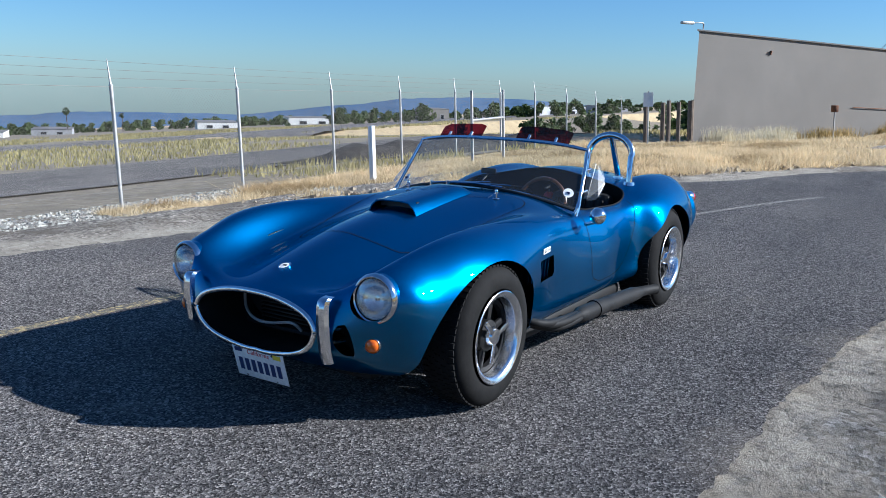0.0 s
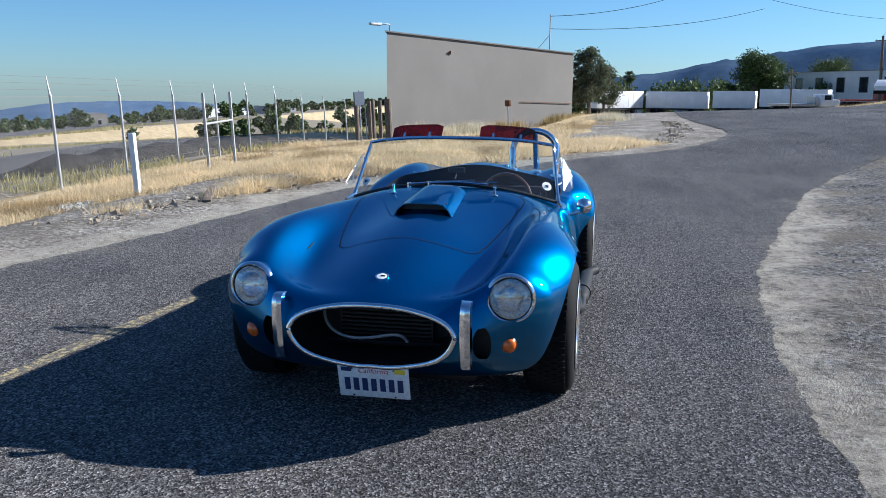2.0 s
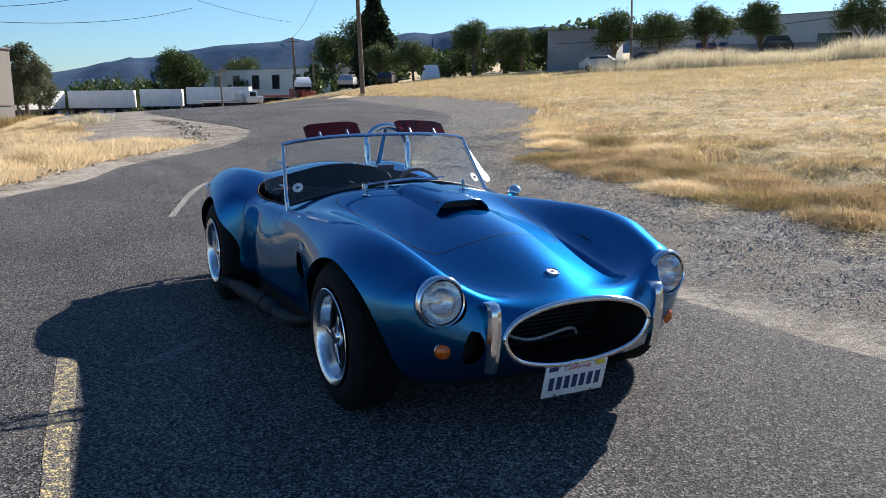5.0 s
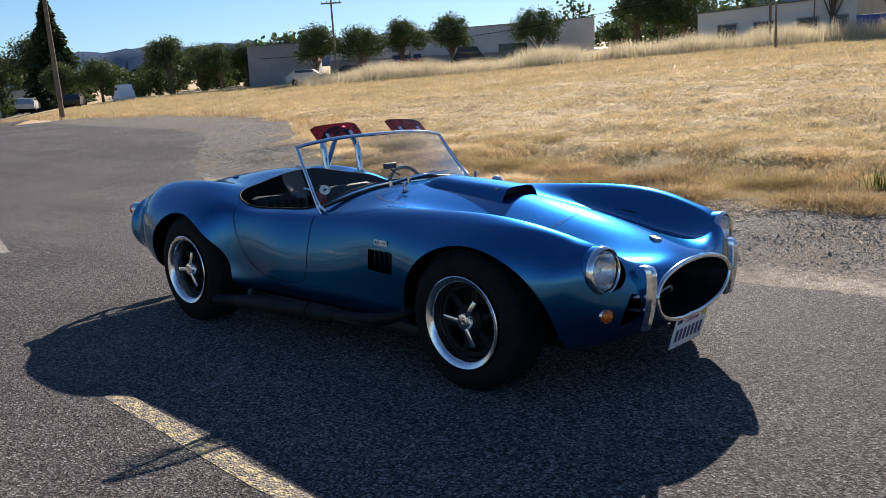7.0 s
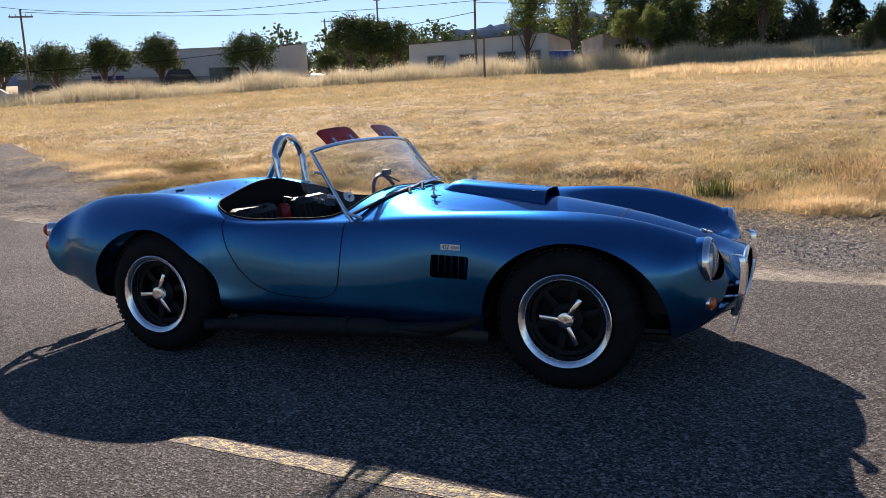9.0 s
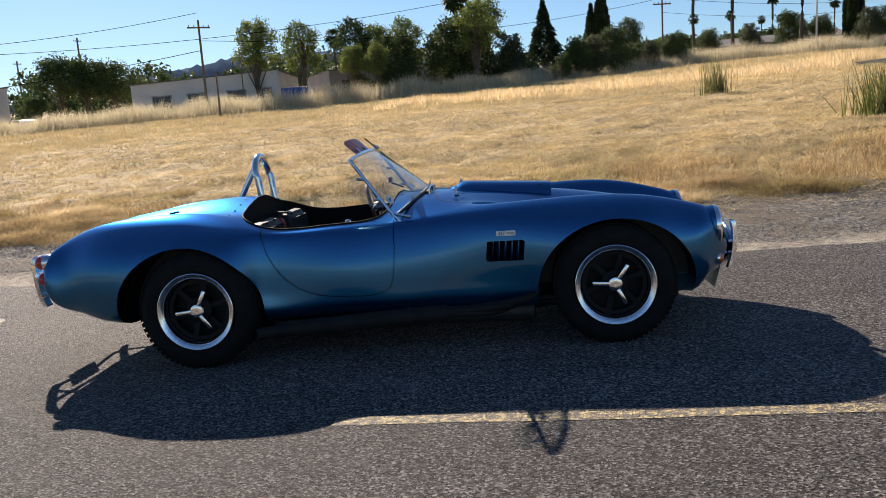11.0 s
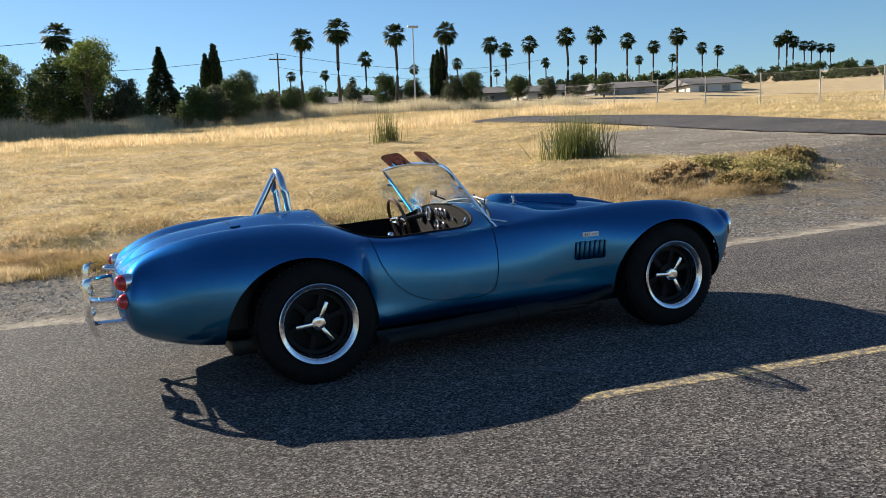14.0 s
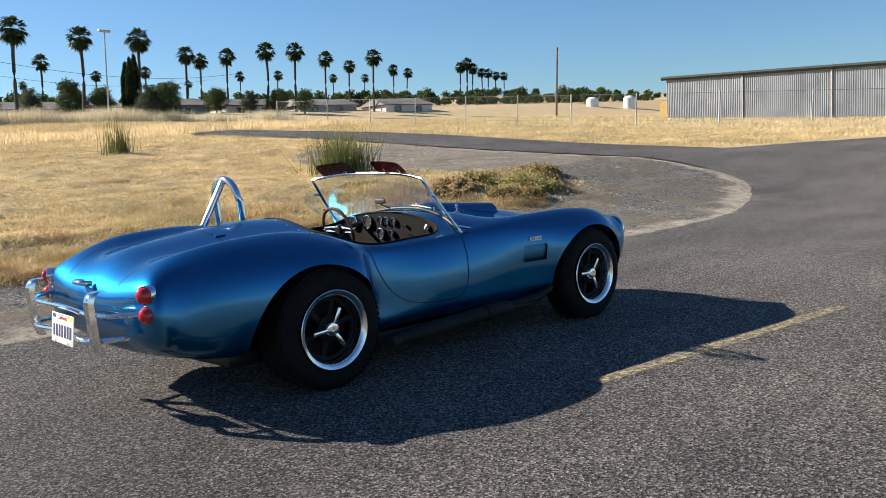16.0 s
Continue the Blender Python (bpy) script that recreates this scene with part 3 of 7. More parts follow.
# gravel beside the road, sandy along the asphalt
FIELD_SIDE = [(-44.7, 17.28), (-33.13, 17.25), (-23.11, 15.05), (-17.37, 12.19), (-12.99, 9.21), (-8.73, 6.87), (-5.39, 5.91), (-1.87, 5.21), (1.48, 5), (5.44, 5.36), (7.33, 5.59), (9.61, 6.73), (11.5, 8.15), (13.78, 8.79), (14.28, 9.69)]
ribbon("shoulder_gravel", FIELD_SIDE, [(a, b - 0.2) for a, b in ROAD_L[:14]] + [(15.08, 8.51)], 900, 44, -0.014, M["shoulder"], "grey gravel shoulder with pale sand along the asphalt", "shoulder", 0.10, 5, 0.032, "R")
ribbon("verge_gravel", [(a, b + 0.15) for a, b in ROAD_R[:13]], [(-43.62, -10.68), (-32.62, -10.75), (-23.61, -11.08), (-17.64, -10.82), (-13.67, -10.45), (-10.01, -10.1), (-7.25, -9.89), (-3.8, -9.48), (-0.14, -9.2), (5.1, -8.95), (9.08, -8.71), (13.1, -8.65), (19.12, -8.32)], 700, 60, -0.014, M["verge"], "pale gravel verge between the asphalt and the wire fence", "verge", 0.08, 6, 0.028, "L")
ribbon("airfield_ground", [(-418.5, -46.46), (-198.99, -29.79), (-89.43, -16.48), (-39.53, -13.11), (-13.65, -11.24), (0.16, -9.4), (14.11, -8.83), (60.14, -8.01)], [(-406.69, -432.9), (-287.64, -428.56), (-188.42, -425.32), (-108.92, -423.01), (-49.32, -421.39), (10.26, -419.87), (69.85, -418.47), (169.2, -416.38)], 60, 30, -0.03, M["airfield"], "flat dry airfield land behind the fence", "ground", 0.0, 8)
ribbon("bay_gravel", [(11.1, 7.74), (9.4, 9.1), (8.4, 11.27), (8.7, 14.06), (10.38, 17.27), (13.06, 19.1)], [(15.12, 6.2), (15.48, 8.71), (15.66, 11.2), (15.85, 14.17), (16.64, 17.66), (17.23, 21.14)], 300, 44, -0.03, M["bay"], "grey gravel bay beside the road bend", "shoulder", 0.12, 14, 0.02, "R")
# runway strips of grey asphalt on the airfield
ribbon("runway", [(-128.68, -36.94), (-79.03, -27.01), (-39.32, -19.45), (-14.55, -14.95), (10.17, -12.87)], [(-128.18, -50.85), (-78.7, -36.92), (-39.06, -28.34), (-14.34, -23.42), (10.42, -20.79)], 40, 4, 0.01, M["asphalt"], "grey taxiway on the airfield", "runway", 0.2, 9)
ribbon("runway", [(-255.47, -129.36), (-117.34, -79.09), (-38.49, -51.17), (20.95, -43.56)], [(-254.31, -168.89), (-116.69, -103.84), (-38.12, -67.1), (21.28, -57.54)], 30, 4, 0.01, M["asphalt"], "grey taxiway on the airfield", "runway", 0.3, 10)
# pale scuffs on the asphalt
for k, (p, q, w) in enumerate([((0.14, -1.51), (-0.22, -1.12), 0.13), ((-3.38, 0.86), (-3.55, 1.10), 0.10)]):
    m_ = ((p[0] + q[0]) / 2 + 0.03, (p[1] + q[1]) / 2)
    ribbon("road_scuff", [(p[0], p[1] + 0.01), (m_[0], m_[1] + w / 2), (q[0], q[1] + 0.01)], [(p[0], p[1] - 0.01), (m_[0], m_[1] - w / 2), (q[0], q[1] - 0.01)], 30, 3, 0.002, M["scuff"], "pale scuff mark on the asphalt", "road mark", 0.02, 60 + k)
# yellow centre line, in worn dashes
def dash(pts, wide, material, label, seed):
    ribbon("road_line", [(a, b + wide / 2) for a, b in pts], [(a, b - wide / 2) for a, b in pts], 60, 2, 0.002, material, label, "road line", 0.008, seed)


dash([(-0.2, -1.82), (0.3, -1.86), (1.2, -1.94), (2.42, -2.02)], 0.10, M["line"], "worn yellow centre line dash on the asphalt", 11)
dash([(-8.53, 0.58), (-7.41, 0.17), (-6.3, -0.16), (-5.19, -0.47)], 0.08, M["line_pale"], "faded pale centre line dash on the asphalt", 12)


# ---- the roadster ----
ROADSTER = thing("sports_car", "open two-seat roadster in metallic blue with chrome trim", "car")
STATIONS = [0, 0.06, 0.17, 0.29, 0.49, 0.72, 1.02, 1.37, 1.67, 1.92, 2.27, 2.62, 2.82, 3.01, 3.32, 3.62, 3.85, 3.99, 4.09]
RAIL_CENTRE = [(1.852, 0, .548), (1.80, 0, .573), (1.70, 0, .611), (1.58, 0, .650), (1.38, 0, .706), (1.143, 0, .756), (.85, 0, .800), (.5, 0, .832), (.2, 0, .847), (-.05, 0, .845),
               (-.4, 0, .838), (-.75, 0, .862), (-.95, 0, .882), (-1.143, 0, .888), (-1.45, 0, .862), (-1.75, 0, .822), (-1.97, 0, .748), (-2.10, 0, .63), (-2.128, 0, .53)]
RAIL_VALLEY = [(1.853, .17, .535), (1.805, .21, .556), (1.70, .325, .572), (1.58, .385, .582), (1.38, .420, .610), (1.143, .432, .660), (.85, .42, .712), (.5, .42, .772), (.2, .40, .815), (-.05, .42, .803),
               (-.4, .42, .79), (-.75, .40, .815), (-.95, .40, .820), (-1.143, .40, .826), (-1.45, .40, .812), (-1.75, .38, .780), (-1.97, .32, .732), (-2.095, .30, .63), (-2.125, .2, .53)]
RAIL_CREST = [(1.855, .30, .495), (1.815, .37, .530), (1.735, .50, .640), (1.60, .545, .703), (1.38, .575, .758), (1.143, .595, .787), (.85, .60, .790), (.5, .60, .778), (.2, .60, .760), (-.05, .61, .738),
              (-.4, .615, .728), (-.75, .60, .738), (-.95, .58, .797), (-1.143, .58, .838), (-1.45, .58, .848), (-1.75, .57, .818), (-1.97, .55, .742), (-2.082, .54, .645), (-2.115, .40, .53)]
RAIL_SHOULDER = [(1.857, .345, .45), (1.82, .43, .475), (1.71, .640, .585), (1.58, .69, .640), (1.38, .745, .688), (1.143, .775, .705), (.85, .755, .70), (.5, .715, .705), (.2, .69, .70), (-.05, .685, .69),
                 (-.4, .69, .68), (-.79, .700, .69), (-.93, .762, .72), (-1.143, .775, .74), (-1.45, .765, .735), (-1.75, .72, .71), (-1.97, .665, .665), (-2.07, .645, .615), (-2.112, .46, .51)]
RAIL_WAIST = [(1.857, .345, .41), (1.82, .44, .41), (1.69, .665, .465), (1.56, .745, .50), (1.38, .81, .52), (1.143, .845, .53), (.85, .81, .52), (.5, .75, .53), (.2, .735, .52), (-.05, .735, .52),
              (-.4, .738, .52), (-.80, .742, .52), (-.92, .848, .535), (-1.143, .86, .55), (-1.45, .835, .53), (-1.75, .775, .52), (-1.97, .71, .51), (-2.07, .68, .50), (-2.11, .48, .48)]
RAIL_SKIRT = [(1.848, .28, .335), (1.80, .37, .32), (1.67, .62, .335), (1.55, .72, .34), (1.38, .80, .35), (1.143, .83, .36), (.85, .79, .35), (.5, .735, .36), (.2, .73, .36), (-.05, .735, .36),
              (-.4, .738, .36), (-.80, .742, .36), (-.92, .842, .37), (-1.143, .85, .38), (-1.45, .815, .37), (-1.75, .745, .37), (-1.95, .67, .38), (-2.05, .60, .385), (-2.105, .42, .44)]
RAIL_ROCKER = [(1.84, .14, .295), (1.78, .2, .265), (1.64, .5, .228), (1.53, .66, .228), (1.38, .74, .228), (1.143, .77, .228), (.85, .73, .225), (.5, .69, .23), (.2, .685, .235), (-.05, .69, .24),
               (-.4, .69, .245), (-.75, .70, .245), (-.95, .74, .25), (-1.143, .78, .26), (-1.45, .74, .265), (-1.75, .65, .275), (-1.93, .52, .30), (-2.02, .42, .335), (-2.10, .3, .42)]
RAIL_KEEL = [(1.835, 0, .287), (1.77, 0, .25), (1.63, 0, .205), (1.5, 0, .19), (1.38, 0, .19), (1.143, 0, .19), (.85, 0, .19), (.5, 0, .19), (.2, 0, .19), (-.05, 0, .19),
             (-.4, 0, .19), (-.75, 0, .19), (-.95, 0, .19), (-1.143, 0, .2), (-1.45, 0, .22), (-1.75, 0, .25), (-1.93, 0, .28), (-2.04, 0, .32), (-2.11, 0, .42)]
NU, NV = 330, 110


def car_surface():
    rails = [RAIL_CENTRE, RAIL_VALLEY, RAIL_CREST, RAIL_SHOULDER, RAIL_WAIST, RAIL_SKIRT, RAIL_ROCKER, RAIL_KEEL]
    u = np.linspace(0, STATIONS[-1], NU)
    lines = np.stack([spline(u, STATIONS, r) for r in rails], 1)  # NU x 8 x 3
    flip = np.array((1, -1, 1))
    ext = np.concatenate([lines[:, 3:0:-1] * flip, lines, lines[:, 6:3:-1] * flip], 1)
    step = np.r_[0, np.cumsum(np.sqrt(np.linalg.norm(np.diff(ext, axis=1), axis=2)).mean(0))]
    v = np.linspace(step[3], step[10], NV)
    return np.stack([spline(v, step, ext[i]) for i in range(NU)])


G = car_surface()
_du, _dv = np.gradient(G, axis=0), np.gradient(G, axis=1)
GN = np.cross(_du, _dv)
GN /= np.maximum(np.linalg.norm(GN, axis=2, keepdims=True), 1e-9)
if GN[NU // 2, 5, 2] < 0:
    GN = -GN
GN[:, 0, 1] = GN[:, -1, 1] = 0

ARCH_F, ARCH_R = (1.16, .30, .425, .372), (-1.20, .29, .415, .392)
COCKPIT = (-.505, 0, .445, .612)


def ring_of(kind, P):
    """How far inside an outline a point lies: below 1 is inside."""
    x, y, z = P[..., 0], np.abs(P[..., 1]), P[..., 2]
    if kind == "arch_f":
        return np.where(((y > .62) | ((y > .42) & (z < .30))) & (z < .74), np.hypot((x - ARCH_F[0]) / ARCH_F[2], np.minimum((z - ARCH_F[1]) / ARCH_F[3], 9) * np.where(z < ARCH_F[1], .25, 1)), 9)
    if kind == "arch_r":
        return np.where((y > .42) & (z < .78), np.hypot((x - ARCH_R[0]) / ARCH_R[2], (z - ARCH_R[1]) / ARCH_R[3] * np.where(z < ARCH_R[1], .25, 1)), 9)
    if kind == "cockpit":
        return np.where(z > .6, (np.abs((x - COCKPIT[0]) / COCKPIT[2]) ** 6 + np.abs(y / COCKPIT[3]) ** 6) ** (1 / 6), 9)
    if kind == "vent":
        return np.where((y > .6), np.maximum(np.abs(x - .573 - (z - .536) * .12) / .102, np.abs(z - .536) / .055), 9)
    if kind == "lamp":
        return np.where((x > 1.5), np.hypot((y - .558) / .086, (z - .577) / .086), 9)
    if kind == "brake_duct":
        return np.where((x > 1.6) & (z < .62), np.hypot((y - .455) / .036, (z - .395) / .078), 9)


DOOR = [(-.03, .73), (-.030, .66), (-.034, .55), (-.045, .45), (-.075, .375), (-.14, .345), (-.30, .343), (-.45, .355), (-.56, .39), (-.655, .46), (-.72, .55), (-.755, .63), (-.785, .735)]
BONNET = [(.19, .34), (.29, .462), (.45, .465), (.70, .435), (.95, .395), (1.14, .355), (1.205, .325), (1.235, .25), (1.275, 0)]
BOOT = [(-1.47, 0), (-1.47, .30), (-1.50, .38), (-1.60, .415), (-1.80, .405), (-2.0, .37), (-2.085, .33), (-2.115, .25), (-2.118, 0)]


def inside(poly, px, py):
    res = np.zeros(px.shape, bool)
    for (x1, y1), (x2, y2) in zip(poly, poly[1:] + poly[:1]):
        cond = ((y1 > py) != (y2 > py))
        xin = (x2 - x1) * (py - y1) / ((y2 - y1) if y2 != y1 else 1e-9) + x1
        res ^= cond & (px < xin)
    return res


P = G.copy()
cutting = {}
for kind in ("arch_f", "arch_r", "cockpit", "vent", "brake_duct", "lamp"):
    f = ring_of(kind, P)
    cell = (f[:-1, :-1] + f[1:, :-1] + f[1:, 1:] + f[:-1, 1:]) / 4 < 1
    cutting[kind] = cell
    near = np.zeros(f.shape, int)
    for di in (0, 1):
        for dj in (0, 1):
            near[di:di + cell.shape[0], dj:dj + cell.shape[1]] += cell
    edge = (near > 0) & (near < 4)
    for i, j in zip(*np.nonzero(edge)):
        p, n, q = P[i, j].copy(), GN[i, j], P[i, j].copy()
        for _ in range(3):
            fv = float(ring_of(kind, q))
            if fv > 4:
                break
            g = np.array([(float(ring_of(kind, q + d)) - fv) / .002 for d in np.eye(3) * .002])
            g -= n * (g @ n)
            if g @ g < 1e-6:
                break
            st = (1 - fv) * g / (g @ g)
            q = q + st * min(1, .02 / max(np.linalg.norm(st), 1e-9))
        if np.linalg.norm(q - p) < .04:
            P[i, j] = q
gone = sum(cutting.values()) > 0
C = (P[:-1, :-1] + P[1:, :-1] + P[1:, 1:] + P[:-1, 1:]) / 4
zone = np.zeros(gone.shape, int)  # 0 body, 1 door, 2 bonnet, 3 boot lid
zone[(C[..., 1] > .55) & inside(DOOR, C[..., 0], C[..., 2])] = 1
_half = lambda poly: poly + [(x, -y) for x, y in poly[::-1]]
zone[(C[..., 2] > .60) & inside(_half(BONNET), C[..., 0], C[..., 1])] = 2
zone[(C[..., 2] > .52) & (C[..., 0] < -1) & inside(_half(BOOT), C[..., 0], C[..., 1])] = 3
zone[gone] = -1
zone[(zone == 0) & (C[..., 2] < .215) & (np.abs(C[..., 1]) < .6)] = 4


def skin(name, which, sides, label="", material=None):
    verts, norms, faces = [], [], []
    for s in sides:
        sel = np.argwhere(zone == which)
        ids = {}

        def vid(i, j):
            if (i, j) not in ids:
                ids[(i, j)] = len(verts)
                verts.append((P[i, j, 0], P[i, j, 1] * s, P[i, j, 2]))
                norms.append((GN[i, j, 0], GN[i, j, 1] * s, GN[i, j, 2]))
            return ids[(i, j)]
        for i, j in sel:
            f = [vid(i, j), vid(i + 1, j), vid(i + 1, j + 1), vid(i, j + 1)]
            faces.append(f if s > 0 else f[::-1])
    me = bpy.data.meshes.new(name)
    me.from_pydata(verts, [], faces)
    me.validate()
    me.update()
    k = len(me.polygons) // 2
    vn = Vector(norms[me.polygons[k].vertices[0]])
    if me.polygons[k].normal.dot(vn) < 0:
        me.flip_normals()
    me.polygons.foreach_set("use_smooth", [True] * len(me.polygons))
    if len(me.vertices) == len(norms):
        me.normals_split_custom_set_from_vertices(norms)
    me.materials.append(material or M["paint"])
    ob = new(name, me)
    ob.parent = ROADSTER
    return tagged(ob, label)


body = skin("body", 0, (1, -1))
skin("underbody", 4, (1, -1), "black floor underside", M["black"])
door_l = skin("door", 1, (1,))
door_r = skin("door", 1, (-1,))
bonnet = skin("bonnet", 2, (1, -1))
boot_lid = skin("boot_lid", 3, (1, -1))

_flat = P.reshape(-1, 3)
_flatn = GN.reshape(-1, 3)


def on_skin(x=None, y=None, z=None, out=0.0):
    """The point of the car's surface with the two coordinates given (y is taken as positive)."""
    src = G.reshape(-1, 3)
    if z is None:
        d = (src[:, 0] - x) ** 2 + (src[:, 1] - y) ** 2 + np.where(src[:, 2] < .45, 9, 0)
    elif y is None:
        d = (src[:, 0] - x) ** 2 + (src[:, 2] - z) ** 2 + np.where(np.abs(src[:, 1]) < .42, 9, 0)
    else:
        d = (src[:, 1] - y) ** 2 + (src[:, 2] - z) ** 2 + np.where(src[:, 0] < 0, 9, 0)
    near = np.argsort(d)[:4]
    w = 1 / (d[near] + 1e-7)
    w /= w.sum()
    p, n = (src[near] * w[:, None]).sum(0), (_flatn[near] * w[:, None]).sum(0)
    return p + n * out, n


def seam(name, pts, wide=.004, parent=None, material=None):
    """A narrow dark gap along a line on the skin."""
    line = [on_skin(**p, out=0.002) for p in pts]
    for s in (1, -1):
        bm = bmesh.new()
        prev = None
        for k, (p, n) in enumerate(line):
            a, b = line[max(k - 1, 0)][0], line[min(k + 1, len(line) - 1)][0]
            t = np.cross(b - a, n)
            t = t / max(np.linalg.norm(t), 1e-9) * wide / 2
            pair = [bm.verts.new((q[0], q[1] * s, q[2])) for q in (p - t, p + t)]
            if prev:
                bm.faces.new((prev[0], prev[1], pair[1], pair[0]))
            prev = pair
        bmesh.ops.recalc_face_normals(bm, faces=bm.faces)
        part(name, bm, material or M["vinyl"], parent or ROADSTER, "dark shut line")


seam("door_gap", [dict(x=a, z=b) for a, b in bend(DOOR, 70)])
seam("bonnet_gap", [dict(x=a, y=b) for a, b in bend([(.185, .16), (.19, .34), (.215, .42), (.29, .462)] + BONNET[2:-1] + [(1.265, .12), BONNET[-1]], 90)])
seam("boot_gap", [dict(x=a, y=b) for a, b in bend(BOOT[:-2], 60)])


def wheel(x, y, r, wide, side):
    w = new("wheel")
    w.parent = ROADSTER
    w.matrix_basis = pose(x, y, r, 0, 0, 0 if side < 0 else 180)  # outer face towards -y of its own
    h = wide / 2
    bm = bmesh.new()
    lathe(bm, [(-h + .03, .205), (-h + .006, .222), (-h, .245), (-h + .004, .275), (-h + .018, .303), (-h + .042, r - .004), (-h + .06, r), (h - .06, r), (h - .042, r - .004), (h - .018, .303), (h, .26), (h - .02, .205)], 64)
    tyre = part("tyre", bm, M["rubber"], w, "black treaded tyre")
    bm = bmesh.new()
    for k in range(64):  # tread blocks
        a = 2 * math.pi * k / 64
        for j, yy in enumerate(np.linspace(-h + .055, h - .055, 5)):
            aa = a + (j % 2) * math.pi / 64
            box(bm, ((r + .001) * math.cos(aa), yy, (r + .001) * math.sin(aa)), (.008, wide * .145, .022), Matrix.Rotation(-aa, 3, "Y"))
    tagged(part("tread", bm, M["rubber"], tyre), kind="stuff")
    bm = bmesh.new()
    lathe(bm, [(-h + .012, .200), (-h - .003, .215), (-h - .006, .211), (-h - .001, .197), (-h + .006, .186), (-h + .020, .181), (-h + .085, .176), (-h + .10, .168)], 64)
    part("rim", bm, M["polished"], w, "polished aluminium rim")
    bm = bmesh.new()  # dark cast centre with kidney windows
    yy = -h + .075
    for k in range(6):
        a = k * math.pi / 3 + .26
        part("spoke", box(bmesh.new(), (.112 * math.cos(a), yy, .112 * math.sin(a)), (.14, .02, .036), Matrix.Rotation(-a, 3, "Y"), .008), M["wheel_dark"], w)
    lathe(bm, [(yy + .03, .172), (yy - .012, .172), (yy - .012, .150), (yy + .012, .146)], 48)
    lathe(bm, [(yy + .03, .075), (yy - .02, .072), (yy - .03, .055), (yy - .03, .001)], 32)
    lathe(bm, [(yy + .05, .17), (yy + .052, .001)], 32)
    part("wheel_centre", bm, M["wheel_dark"], w, "dark cast wheel centre")
    bm = bmesh.new()
    lathe(bm, [(yy - .02, .046), (yy - .045, .044), (yy - .058, .036), (yy - .062, .02), (yy - .06, .001)], 24)
    for k in range(3):
        a = k * 2 * math.pi / 3 + SPIN.pop(0) if k == 0 else a + 2 * math.pi / 3
        c, s = math.cos(a), math.sin(a)
        box(bm, (.075 * c, yy - .052, .075 * s), (.095, .014, .024), Matrix.Rotation(-a, 3, "Y"), .005)
    part("knock_off_spinner", bm, M["chrome"], w, "three-eared chrome wheel spinner")
    return w


SPIN = [0.3, 1.1, 0.96, 1.13]
WHEELS = [wheel(1.143, .695, .322, .235, 1), wheel(-1.143, .70, .328, .27, 1), wheel(1.143, -.695, .322, .235, -1), wheel(-1.143, -.70, .328, .27, -1)]
for x, (cx, cz, rx, rz) in ((1.143, ARCH_F), (-1.143, ARCH_R)):
    for s in (1, -1):
        bm = bmesh.new()
        prev = None
        for k in range(25):
            a = math.pi * (k / 24 * 1.0)
            pr = [bm.verts.new((cx + (rx + .004) * math.cos(a), s * yy, cz + (rz + .004) * math.sin(a))) for yy in (.47, .56, .63, .675)]
            if prev:
                for q in range(3):
                    bm.faces.new((prev[q], prev[q + 1], pr[q + 1], pr[q]))
            prev = pr
        cap = [v for v in bm.verts if abs(abs(v.co.y) - .47) < 1e-4]
        bm.faces.new(cap)
        part("wheel_well", bm, M["black"], ROADSTER, "black wheel well")


# ---- the roadster's fittings ----
def child(name, bm, material, parent=None, label="", smooth=True):
    return part(name, bm, material, parent or ROADSTER, label, smooth)


# mouth ring, dark duct, radiator and oil cooler
ring_pts = [tuple(G[0, j]) for j in range(0, NV, 3)] + [tuple(G[0, NV - 1])]
loop = [(x + .004, y, z) for x, y, z in ring_pts] + [(x + .004, -y, z) for x, y, z in ring_pts[-2:0:-1]]
child("grille_surround", tube(bmesh.new(), loop, .0125, 10, True), M["chrome"], label="chrome ring round the grille mouth")
bm = bmesh.new()
rows_ = []
for d, k in ((0, 1.0), (.12, .95), (.30, .9)):
    rows_.append([bm.verts.new((x - d, y * k, .415 + (z - .415) * k)) for x, y, z in loop])
for A, B in zip(rows_, rows_[1:]):
    for k in range(len(A)):
        bm.faces.new((A[k], A[(k + 1) % len(A)], B[(k + 1) % len(A)], B[k]))
bm.faces.new(rows_[-1])
child("grille_duct", bm, M["black"], label="black intake duct")
rad = child("radiator", box(bmesh.new(), (1.585, 0, .415), (.02, .42, .17)), M["black"], label="dark finned radiator in the mouth")
for k in range(9):
    part("fin", box(bmesh.new(), (1.60, 0, .345 + k * .018), (.02, .40, .005)), M["vinyl"], rad)
child("oil_cooler_pipe", tube(bmesh.new(), bend([(1.64, -.27, .485), (1.66, -.25, .41), (1.68, -.20, .375), (1.69, 0, .372), (1.69, .10, .372), (1.68, .115, .35)], 28), .007, 6), M["galv"], label="bare metal oil pipe")
child("front_rail", tube(bmesh.new(), [(1.62, -.58, .33), (1.66, 0, .335), (1.62, .58, .33)], .012, 6), M["wheel_dark"])

